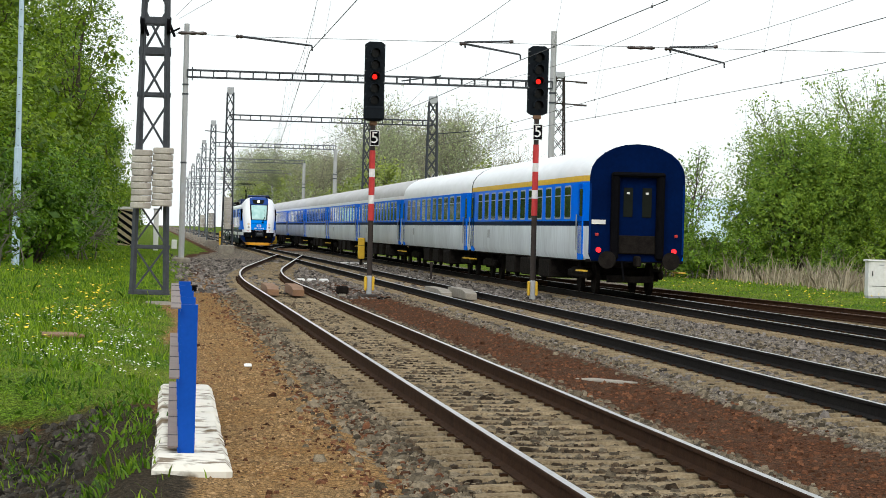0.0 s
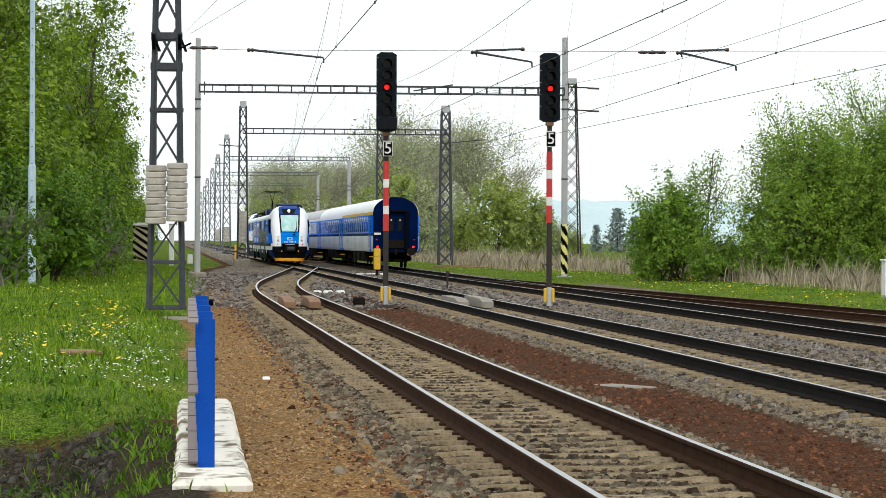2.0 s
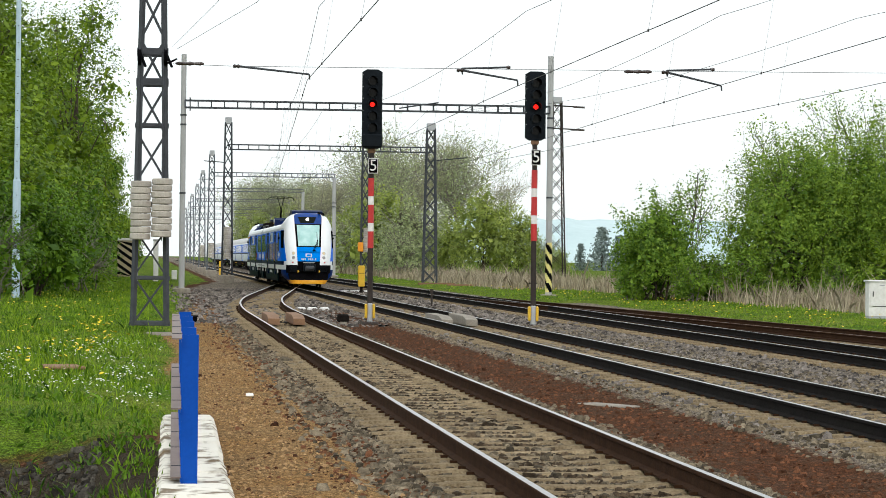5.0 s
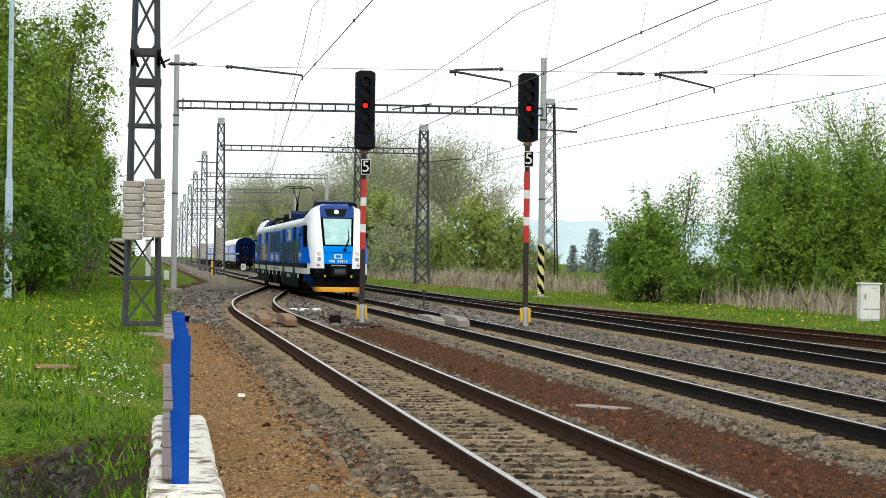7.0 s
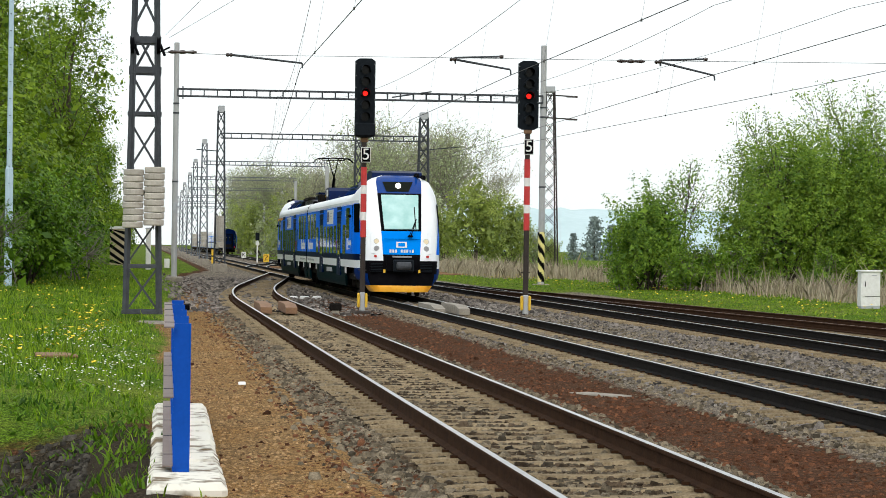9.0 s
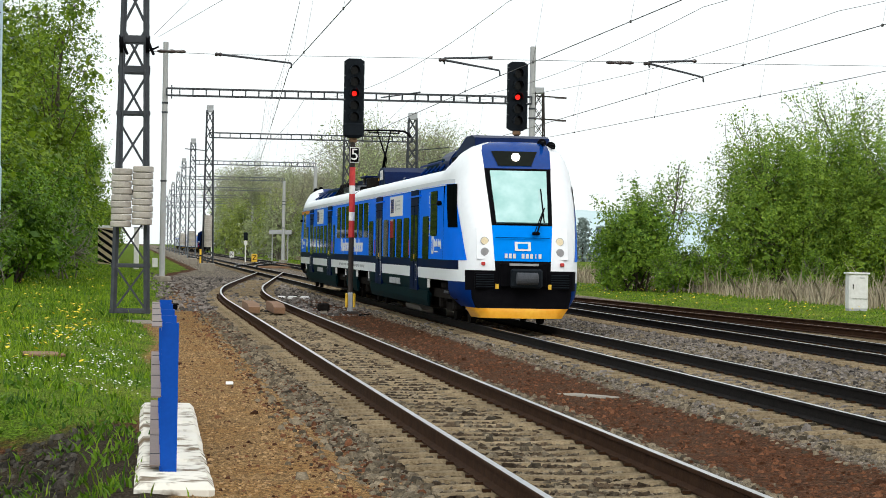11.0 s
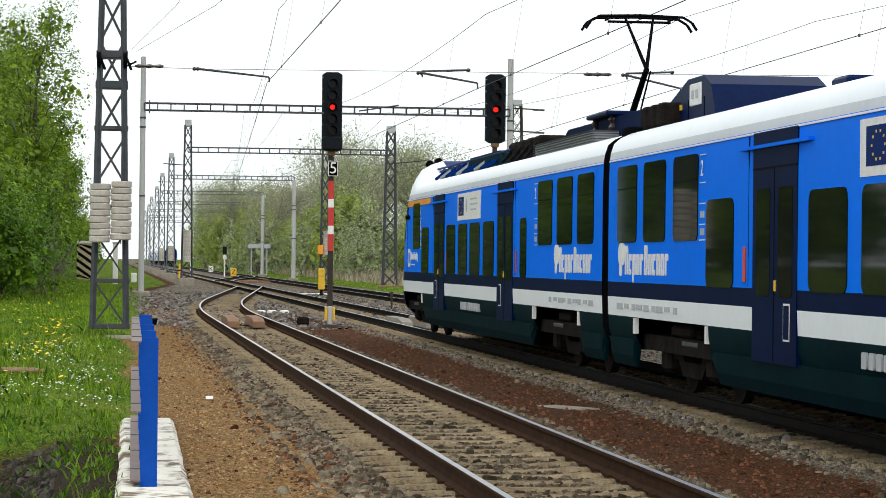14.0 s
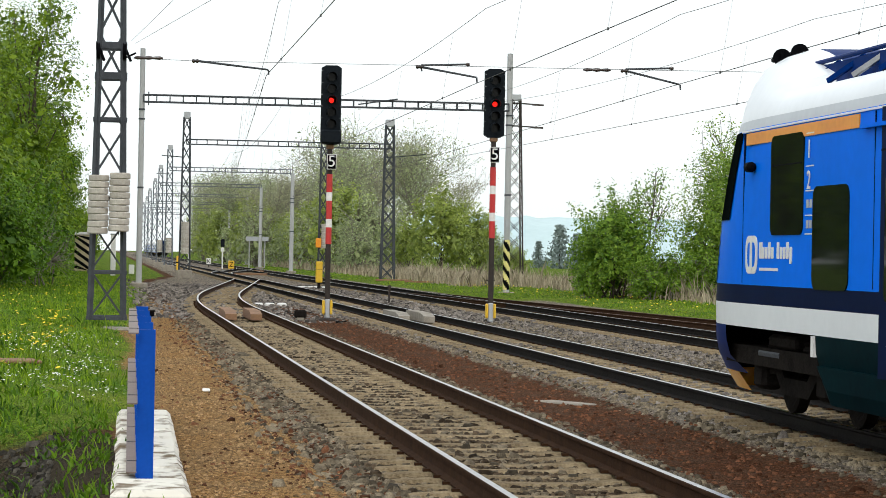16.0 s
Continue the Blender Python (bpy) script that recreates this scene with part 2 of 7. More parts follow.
# ---- mesh building ----
class Shape:
    """Collects faces and becomes one mesh."""

    def __init__(self):
        self.v, self.f, self.m, self.mats = [], [], [], []

    def slot(self, material):
        if material not in self.mats:
            self.mats.append(material)
        return self.mats.index(material)

    def add(self, verts, faces, material):
        base, k = len(self.v), self.slot(material)
        self.v.extend(verts)
        for f in faces:
            self.f.append(tuple(i + base for i in f))
            self.m.append(k)
        return self

    def box(self, c, size, material, rot=None, cut=0.0):
        """A box with its upright and long edges cut off by a small chamfer."""
        hx, hy, hz = (s / 2 for s in size)
        if cut:
            cut = min(cut, hx * 0.9, hy * 0.9, hz * 0.9)
            ring = [(-hx + cut, -hy), (hx - cut, -hy), (hx, -hy + cut), (hx, hy - cut), (hx - cut, hy), (-hx + cut, hy), (-hx, hy - cut), (-hx, -hy + cut)]
            sx, sy = (hx - cut) / hx, (hy - cut) / hy
            rows = [(-hz, sx, sy), (-hz + cut, 1, 1), (hz - cut, 1, 1), (hz, sx, sy)]
            vs = [Vector((x * a, y * b, z)) for z, a, b in rows for x, y in ring]
            fs = [tuple(range(7, -1, -1)), tuple(range(24, 32))]
            for r in range(3):
                fs += [(r * 8 + i, r * 8 + (i + 1) % 8, r * 8 + 8 + (i + 1) % 8, r * 8 + 8 + i) for i in range(8)]
        else:
            vs = [Vector((x, y, z)) for z in (-hz, hz) for x, y in ((-hx, -hy), (hx, -hy), (hx, hy), (-hx, hy))]
            fs = [(3, 2, 1, 0), (4, 5, 6, 7), (0, 1, 5, 4), (1, 2, 6, 5), (2, 3, 7, 6), (3, 0, 4, 7)]
        if rot is not None:
            vs = [rot @ v for v in vs]
        c = Vector(c)
        return self.add([tuple(v + c) for v in vs], fs, material)

    def tube(self, p, q, r0, r1, material, n=8, caps=True):
        p, q = Vector(p), Vector(q)
        d = (q - p)
        if d.length < 1e-6:
            return self
        a = d.normalized().orthogonal().normalized()
        b = d.normalized().cross(a)
        vs = [tuple(c + r * (math.cos(2 * math.pi * i / n) * a + math.sin(2 * math.pi * i / n) * b)) for c, r in ((p, r0), (q, r1)) for i in range(n)]
        fs = [(i, (i + 1) % n, n + (i + 1) % n, n + i) for i in range(n)]
        if caps:
            fs += [tuple(range(n - 1, -1, -1)), tuple(range(n, 2 * n))]
        return self.add(vs, fs, material)

    def bar(self, p, q, w, t, material):
        """A flat bar or angle leg from p to q."""
        p, q = Vector(p), Vector(q)
        d = q - p
        rot = d.to_track_quat("Y", "Z").to_matrix()
        return self.box((p + q) / 2, (w, d.length, t), material, rot)

    def lathe(self, profile, material, axis="Z", n=16, c=(0, 0, 0)):
        vs, fs = [], []
        for r, z in profile:
            for i in range(n):
                a = 2 * math.pi * i / n
                x, y = r * math.cos(a), r * math.sin(a)
                v = (x, y, z) if axis == "Z" else (x, -z, y) if axis == "Y" else (z, x, y)
                vs.append((v[0] + c[0], v[1] + c[1], v[2] + c[2]))
        for k in range(len(profile) - 1):
            fs += [(k * n + i, k * n + (i + 1) % n, k * n + n + (i + 1) % n, k * n + n + i) for i in range(n)]
        fs.append(tuple(range(n - 1, -1, -1)))
        fs.append(tuple(range((len(profile) - 1) * n, len(profile) * n)))
        return self.add(vs, fs, material)

    def prism(self, outline, x0, x1, material):
        """An outline in y, z swept from x0 to x1."""
        n = len(outline)
        vs = [(x, y, z) for x in (x0, x1) for y, z in outline]
        fs = [(i, (i + 1) % n, n + (i + 1) % n, n + i) for i in range(n)] + [tuple(range(n - 1, -1, -1)), tuple(range(n, 2 * n))]
        return self.add(vs, fs, material)

    def mesh(self, name, shade=False):
        me = bpy.data.meshes.new(name)
        me.from_pydata(self.v, [], self.f)
        for m in self.mats:
            me.materials.append(m)
        me.polygons.foreach_set("material_index", self.m)
        if shade:
            me.polygons.foreach_set("use_smooth", [True] * len(self.f))
            me.set_sharp_from_angle(angle=radians(35))
        me.update()
        return me


def fix_normals(me):
    bm = bmesh.new()
    bm.from_mesh(me)
    bmesh.ops.recalc_face_normals(bm, faces=bm.faces)
    bm.to_mesh(me)
    bm.free()


def part(name, shape, parent, label="", m=None, shade=False):
    me = shape if isinstance(shape, bpy.types.Mesh) else shape.mesh(name, shade)
    ob = new(name, me)
    ob.parent = parent
    if m is not None:
        ob.matrix_basis = m
    return tagged(ob, label=label)


def thing(name, m, label, category, group="", kind=""):
    ob = new(name)
    ob.empty_display_size = 0.3
    ob.matrix_basis = m
    return tagged(ob, label, category, group, kind)


def solid(name, shape, m, label, category, group="", kind="", shade=False):
    ob = new(name, shape.mesh(name, shade))
    ob.matrix_basis = m
    return tagged(ob, label, category, group, kind)


def S():
    return Shape()


def bulk(name, verts, faces, material, m, label, category, kind="stuff"):
    """One mesh out of arrays, for what nobody could count."""
    me = bpy.data.meshes.new(name)
    v, f = np.asarray(verts, dtype=np.float32), np.asarray(faces, dtype=np.int32)
    me.vertices.add(len(v))
    me.vertices.foreach_set("co", v.ravel())
    k = f.shape[1]
    me.loops.add(f.size)
    me.loops.foreach_set("vertex_index", f.ravel())
    me.polygons.add(len(f))
    me.polygons.foreach_set("loop_start", np.arange(0, f.size, k, dtype=np.int32))
    me.polygons.foreach_set("loop_total", np.full(len(f), k, dtype=np.int32))
    me.update(calc_edges=True)
    me.materials.append(material)
    ob = new(name, me)
    ob.matrix_basis = m
    return tagged(ob, label, category, "", kind)


# ---- ground ----
def bed(s, o):
    """How much of a ballast shoulder lies here, 0 to 1."""
    w = 0.0
    for c in (off_a(s), 0.0, TRACK_C, off_d(s)):
        w = max(w, 1 - smooth(1.25, 1.85, abs(o - c)))
    if 0 < o < off_d(s):
        w = max(w, 0.82)
    return w


def path_left(s):
    return -7.70 + 1.2 * smooth(55, 115, s) + 2.4 * smooth(150, 200, s) + 0.12 * math.sin(s * 0.4)


def height(o, s):
    z = -0.29 + 0.063 * bed(s, o)
    if o < -6.4:
        z = max(z, -0.23)
    g = smooth(0, 1.2, path_left(s) - o)
    z = z * (1 - g) - 0.10 * g
    z += 0.22 * smooth(2.0, 9.0, path_left(s) - o) * smooth(30, 60, s)
    z -= 0.62 * smooth(0.15, 1.3, path_left(s) - 0.25 - o) * (1 - smooth(25.0, 29.5, s))
    v = smooth(0.3, 2.5, o - (TRACK_C + 5.4 if s < 112 else TRACK_C + 3.2))
    z = z * (1 - v) - 0.16 * v
    return z + 0.02 * noise.noise(Vector((o * 1.3, s * 0.9, 0)))


def ground():
    os_ = [-2500, -900, -350, -150, -80, -50, -36, -28, -23] + [-20 + 0.25 * i for i in range(157)] + [20, 23, 28, 36, 50, 80, 150, 350, 900, 2500]
    ss = [-300, -100, -40, -15, 0, 6, 10] + [13 + 0.5 * i for i in range(95)] + [61 + 1.5 * i for i in range(94)] + [205 + 8 * i for i in range(40)] + [600, 800, 1200, 2000, 4000]
    vs, masks = [], []
    for s in ss:
        for o in os_:
            vs.append((o, s, height(o, s)))
            pl = path_left(s)
            right = o - (TRACK_C + 5.6 if s < 112 else TRACK_C + 3.4)
            grass = max(smooth(-0.5, 0.7, pl - o), smooth(-0.4, 1.0, right))
            grass *= 1 - 0.8 * (1 - smooth(25, 30, s)) * smooth(-0.3, 0.4, pl - o)
            sand = (1 - smooth(0.3, 1.0, abs(o + 6.95 - 1.0 * smooth(55, 115, s)) - 0.45)) * (1 - smooth(78, 112, s))
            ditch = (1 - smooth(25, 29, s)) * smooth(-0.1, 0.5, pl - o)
            far = 0.95 * smooth(74, 110, s) * smooth(0.0, 1.2, o - pl)
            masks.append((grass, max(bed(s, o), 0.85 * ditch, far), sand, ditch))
    n, k = len(os_), len(ss)
    fs = [(j * n + i, j * n + i + 1, j * n + n + i + 1, j * n + n + i) for j in range(k - 1) for i in range(n - 1)]
    m, nd, l, b = nodes_of("ground_of_soil_gravel_and_turf")
    at_ = nd.new("ShaderNodeVertexColor")
    at_.layer_name = "zones"
    sp = nd.new("ShaderNodeSeparateColor")
    l.new(at_.outputs[0], sp.inputs[0])
    co = nd.new("ShaderNodeTexCoord")

    def tex(scale, detail=6, rough=0.6):
        t = nd.new("ShaderNodeTexNoise")
        t.inputs["Scale"].default_value, t.inputs["Detail"].default_value, t.inputs["Roughness"].default_value = scale, detail, rough
        l.new(co.outputs["Object"], t.inputs["Vector"])
        return t.outputs[0]

    def ramp(v, c1, c2, a=0.38, z=0.62):
        r = nd.new("ShaderNodeValToRGB")
        r.color_ramp.elements[0].position, r.color_ramp.elements[1].position = a, z
        r.color_ramp.elements[0].color, r.color_ramp.elements[1].color = (*c1, 1), (*c2, 1)
        l.new(v, r.inputs[0])
        return r.outputs[0]

    def edge(mask):
        """A ragged border."""
        mt = nd.new("ShaderNodeMath")
        mt.operation = "ADD"
        l.new(mask, mt.inputs[0])
        sc = nd.new("ShaderNodeMapRange")
        sc.inputs[3].default_value, sc.inputs[4].default_value = -0.45, 0.45
        l.new(tex(2.2, 8, 0.75), sc.inputs[0])
        l.new(sc.outputs[0], mt.inputs[1])
        mr = nd.new("ShaderNodeMapRange")
        mr.inputs[1].default_value, mr.inputs[2].default_value = 0.38, 0.62
        l.new(mt.outputs[0], mr.inputs[0])
        return mr.outputs[0]

    def mix(f, a, c):
        x = nd.new("ShaderNodeMix")
        x.data_type = "RGBA"
        l.new(f, x.inputs[0])
        l.new(a, x.inputs[6])
        l.new(c, x.inputs[7])
        return x.outputs[2]

    fine = tex(44, 6, 0.8)
    soil = mix(ramp(tex(1.3), (0, 0, 0), (1, 1, 1)), ramp(fine, (0.030, 0.012, 0.006), (0.112, 0.047, 0.021)), ramp(fine, (0.028, 0.014, 0.008), (0.105, 0.058, 0.032)))
    sand = mix(ramp(tex(0.8), (0, 0, 0), (1, 1, 1)), ramp(fine, (0.115, 0.060, 0.020), (0.31, 0.18, 0.072)), ramp(fine, (0.10, 0.056, 0.022), (0.31, 0.20, 0.092)))
    stone = ramp(fine, (0.034, 0.028, 0.022), (0.27, 0.23, 0.18))
    turf = mix(ramp(tex(0.35), (0, 0, 0), (1, 1, 1)), ramp(fine, (0.018, 0.045, 0.004), (0.095, 0.18, 0.012)), ramp(fine, (0.045, 0.065, 0.010), (0.19, 0.24, 0.030)))
    col = mix(edge(sp.outputs[2]), soil, sand)
    col = mix(edge(sp.outputs[1]), col, stone)
    col = mix(edge(sp.outputs[0]), col, turf)
    # alpha mask darkens the ditch soil, painting the shade down there
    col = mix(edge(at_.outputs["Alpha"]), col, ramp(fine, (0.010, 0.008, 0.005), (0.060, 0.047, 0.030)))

    def grains(scale, low, high):
        """Single grains that are lighter or darker than their neighbours."""
        v = nd.new("ShaderNodeTexVoronoi")
        v.inputs["Scale"].default_value = scale
        l.new(co.outputs["Object"], v.inputs["Vector"])
        g = nd.new("ShaderNodeSeparateColor")
        l.new(v.outputs["Color"], g.inputs[0])
        r = nd.new("ShaderNodeMapRange")
        r.inputs[3].default_value, r.inputs[4].default_value = low, high
        l.new(g.outputs[0], r.inputs[0])
        return r.outputs[0], v.outputs["Distance"]

    g1, d1 = grains(62, 0.35, 1.6)
    g2, d2 = grains(21, 0.68, 1.32)
    pr = nd.new("ShaderNodeMath")
    pr.operation = "MULTIPLY"
    l.new(g1, pr.inputs[0])
    l.new(g2, pr.inputs[1])
    hs = nd.new("ShaderNodeHueSaturation")
    l.new(pr.outputs[0], hs.inputs["Value"])
    l.new(col, hs.inputs["Color"])
    l.new(hs.outputs[0], b.inputs["Base Color"])
    b.inputs["Roughness"].default_value = 0.95
    b.inputs["Specular IOR Level"].default_value = 0.03
    bp = nd.new("ShaderNodeBump")
    bp.inputs["Strength"].default_value, bp.inputs["Distance"].default_value = 0.8, 0.03
    l.new(d2, bp.inputs["Height"])
    l.new(bp.outputs[0], b.inputs["Normal"])
    ob = bulk("ground", vs, fs, m, LINE, "earth, gravel path, red-brown cess and spring turf of the railway land", "ground", "structure")
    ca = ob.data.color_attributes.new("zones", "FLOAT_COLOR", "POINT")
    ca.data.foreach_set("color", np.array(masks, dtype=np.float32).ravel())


ground()


# ---- tracks ----
RAIL_PROFILE = [(-0.070, -0.17), (0.070, -0.17), (0.070, -0.155), (0.012, -0.135), (0.010, -0.045), (0.036, -0.030), (0.036, -0.006), (0.028, 0.0), (-0.028, 0.0), (-0.036, -0.006), (-0.036, -0.030), (-0.010, -0.045), (-0.012, -0.135), (-0.070, -0.155)]


def rail(parent, off, s0, s1, side, head, step=3.0):
    sh, n, prev = S(), len(RAIL_PROFILE), None
    count = max(2, int((s1 - s0) / step) + 1)
    rings = []
    for i in range(count):
        s = s0 + (s1 - s0) * i / (count - 1)
        o = off(s)
        rings.append([(o + x, s, z) for x, z in RAIL_PROFILE])
    vs = [v for r in rings for v in r]
    body, top = [], []
    for i in range(count - 1):
        for j in range(n):
            f = (i * n + j, i * n + (j + 1) % n, i * n + n + (j + 1) % n, i * n + n + j)
            (top if j in (6, 7) else body).append(f)
    sh.v = vs
    for fs, mt in ((body, side), (top, head)):
        k = sh.slot(mt)
        sh.f += fs
        sh.m += [k] * len(fs)
    return part("rail", sh, parent)


def sleeper_mesh():
    sh = S()
    ring = [(-0.14, -0.22), (0.14, -0.22), (0.13, 0), (0.10, 0.03), (-0.10, 0.03), (-0.13, 0)]
    xs = [(-1.22, -0.02), (-1.18, -0.02), (-0.85, 0), (-0.62, -0.01), (-0.3, -0.036), (0.3, -0.036), (0.62, -0.01), (0.85, 0), (1.18, -0.02), (1.22, -0.02)]
    vs = []
    for x, dz in xs:
        end = 0.75 if abs(x) > 1.2 else 1
        vs += [(x, y * end, (z + dz if z > -0.2 else z) * (end if z > 0 else 1)) for y, z in ring]
    fs = [(i * 6 + j, i * 6 + (j + 1) % 6, i * 6 + 6 + (j + 1) % 6, i * 6 + 6 + j) for i in range(len(xs) - 1) for j in range(6)]
    fs += [tuple(range(5, -1, -1)), tuple(range(54, 60))]
    sh.add(vs, fs, SLEEPER)
    for x in (-0.7525, 0.7525):
        for d in (-0.13, 0.13):
            sh.box((x + d * 0.8, 0, 0.04), (0.06, 0.06, 0.025), RUST)
    return sh.mesh("sleeper")


SLEEPER_MESH = sleeper_mesh()


def track(label, off, s0, s1, side, head, near=0, clear=None):
    t = thing("railway_track", LINE.copy(), label, "railway track", "tracks of the station throat", "structure")
    for d in (-0.7525, 0.7525):
        rail(t, lambda s, d=d: off(s) + d, s0, s1, side, head)
    s, k = math.ceil(s0), 0
    rest = S()
    while s < min(s1, 420):
        if clear is None or abs(off(s) - clear(s)) > 1.6:
            turn = math.atan((off(s - 1) - off(s + 1)) / 2) * 57.3
            if k < near:
                part("sleeper", SLEEPER_MESH, t, m=pose(off(s) + random.uniform(-0.02, 0.02), s, -0.20, 0, 0, turn + random.uniform(-0.5, 0.5)))
                k += 1
            elif s < 300:
                rest.box((off(s), s, -0.24), (2.44, 0.26, 0.12), SLEEPER)
        s += 0.605
    if rest.v:
        tagged(part("sleeper_rows", rest, t), kind="stuff")
    return t


track("rusty near siding track curving through a turnout on dusty concrete sleepers", off_a, 3, 162, RUST, RAILHEAD, 150, clear=lambda s: 0.0)
track("straight main track with oily dark rails on concrete sleepers", lambda s: 0.0, 10, 900, RUST_GREY, RAILHEAD, 150)
track("straight second main track with bright rail heads beside the grass", lambda s: TRACK_C, 24, 900, RUST_GREY, RAILHEAD, 120)
track("little-used far siding with rusty rails joining the main track", off_d, 34, 117, RUST, DULLHEAD, 0, clear=lambda s: TRACK_C)
track("crossover track linking the two main tracks far down the line", off_x, 188, 264, RUST_GREY, RAILHEAD, 0, clear=lambda s: 0.0 if s < 226 else TRACK_C)


# ---- loose stones ----
def scatter_stones(name, count, box, size, material, label, keep, rng):
    base = np.array([(-1, -1, -0.6), (1, -0.9, -0.6), (0.9, 1, -0.6), (-0.9, 0.8, -0.6), (-0.6, -0.5, 0.7), (0.5, -0.7, 0.6), (0.6, 0.5, 0.8), (-0.4, 0.6, 0.6)])
    faces = np.array([(0, 1, 5, 4), (1, 2, 6, 5), (2, 3, 7, 6), (3, 0, 4, 7), (4, 5, 6, 7)])
    o0, o1, s0, s1 = box
    # thicker towards the camera, since the far ones cannot be told apart
    s = s0 * (s1 / s0) ** rng.random(count)
    o = rng.uniform(o0, o1, count)
    ok = np.array([keep(a, b) > rng.random() for a, b in zip(o, s)])
    o, s = o[ok], s[ok]
    n = len(o)
    r = size * np.exp(rng.normal(0, 0.38, n))
    ang = rng.uniform(0, 6.283, n)
    jit = base[None] + rng.uniform(-0.35, 0.35, (n, 8, 3))
    jit *= r[:, None, None]
    jit[:, :, 2] *= rng.uniform(0.6, 1.0, n)[:, None]
    c, d = np.cos(ang)[:, None], np.sin(ang)[:, None]
    x = jit[:, :, 0] * c - jit[:, :, 1] * d + o[:, None]
    y = jit[:, :, 0] * d + jit[:, :, 1] * c + s[:, None]
    z = jit[:, :, 2] + (np.array([height(a, b) for a, b in zip(o, s)]) + r * 0.25)[:, None]
    v = np.stack([x, y, z], -1).reshape(-1, 3)
    f = (faces[None] + (np.arange(n) * 8)[:, None, None]).reshape(-1, 4)
    bulk(name, v, f, material, LINE, label, "ballast")


def bed_near(o, s):
    w = bed(s, o)
    for c in (off_a(s), 0.0, TRACK_C, off_d(s)):
        if abs(o - c) < 1.25:
            w *= 0.85
    return w


def cess(o, s):
    return (1 - bed(s, o)) * 0.5 if -6.3 < o < TRACK_C + 4 else 0.0


def path_edge(o, s):
    return 0.55 * math.exp(-((o + 6.15) / 0.35) ** 2) + (0.03 if o > -7.6 else 0.0)


RNG = np.random.default_rng(7)
scatter_stones("ballast_stones", 52000, (-6.9, 3.0, 14, 74), 0.020, STONES, "grey and buff crushed ballast stones along the tracks", bed_near, RNG)
scatter_stones("grey_ballast", 24000, (0.8, 10.4, 30, 84), 0.021, GREY_STONES, "pale grey crushed ballast between the main tracks", bed_near, RNG)
scatter_stones("cess_stones", 42000, (-6.2, 1.2, 14, 80), 0.014, RED_STONES, "small red-brown stones strewn between the tracks", cess, RNG)
scatter_stones("shoulder_stones", 9000, (-6.8, -5.5, 14, 70), 0.024, STONES, "larger grey stones along the foot of the ballast shoulder", lambda o, s: 0.75 * math.exp(-((o + 6.12) / 0.28) ** 2), RNG)
scatter_stones("path_gravel", 34000, (-8.4, -5.9, 14, 90), 0.014, RED_STONES, "mixed gravel scattered along the edge of the sandy path", path_edge, RNG)
scatter_stones("path_grit", 18000, (-8.4, -6.0, 16, 52), 0.0085, GRIT, "fine buff and brown grit on the trodden path", lambda o, s: (0.25 + 0.6 * (noise.noise(Vector((o * 1.1, s * 0.45, 4))) > 0.0)) * (o > -7.7), RNG)


def crib(o, s):
    """Between two sleepers of the near track, clear of the rails."""
    d = abs(o - off_a(s))
    if d > 1.25 or abs(d - 0.75) < 0.12:
        return 0.0
    u = ((s - 3) / 0.605) % 1
    return 0.95 if 0.26 < u < 0.74 else 0.10


scatter_stones("crib_stones", 34000, (-6.0, -3.2, 16, 64), 0.017, DARK_STONES, "dark brown stones in the gaps between the dusty sleepers", crib, RNG)
scatter_stones("far_gravel", 10000, (-7.4, 5.0, 72, 150), 0.040, GREY_STONES, "grey gravel round the turnout further along", lambda o, s: 0.8 if min(abs(abs(o - off_a(s)) - 0.75), abs(abs(o) - 0.75), abs(abs(o - TRACK_C) - 0.75)) > 0.15 else 0.0, RNG)
scatter_stones("main_crib_stones", 16000, (-1.3, 1.3, 26, 74), 0.022, GREY_STONES, "grey stones in the gaps between the main line sleepers", lambda o, s: 0.95 if abs(abs(o) - 0.75) > 0.12 and 0.24 < ((s - 10) / 0.605) % 1 < 0.76 else 0.0, RNG)
scatter_stones("ditch_stones", 7000, (-12.5, -8.6, 14, 27), 0.028, DITCH, "rubble in the overgrown ditch, darkened for shade", lambda o, s: 0.9, RNG)


# ---- the two-car electric unit ----
NOSE = 26.8
LEVELS = [(0.18, 0.05, 0.96), (0.39, 0.00, 1.10), (0.60, 0.10, 1.34), (0.76, 0.10, 1.39), (0.93, 0.10, 1.40), (1.18, 0.10, 1.41), (1.38, 0.14, 1.41), (1.60, 0.20, 1.41),
          (2.13, 0.36, 1.41), (2.60, 0.66, 1.41), (3.03, 0.98, 1.40), (3.13, 1.06, 1.385), (3.36, 1.17, 1.34), (3.56, 1.33, 1.25), (3.74, 1.50, 1.10), (3.87, 1.66, 0.88), (3.95, 1.82, 0.62)]


def rounded(y0, y1, z0, z1, r, n=4):
    pts = []
    for cy, cz, a0 in ((y1 - r, z1 - r, 0), (y0 + r, z1 - r, 90), (y0 + r, z0 + r, 180), (y1 - r, z0 + r, 270)):
        for i in range(n):
            a = radians(a0 + 90 * i / (n - 1))
            pts.append((cy + r * math.cos(a), cz + r * math.sin(a)))
    return pts


def low_roof(z, j):
    """Behind the cab the roof lies lower than over the nose."""
    drop = (0, 0, 0, 0, 0, 0, 0, 0.05, 0.2, 0.45, 0.75)[j] if j < 11 else 1.0
    return z if z < 3.2 else z - (z - 3.2) * 0.62 * drop


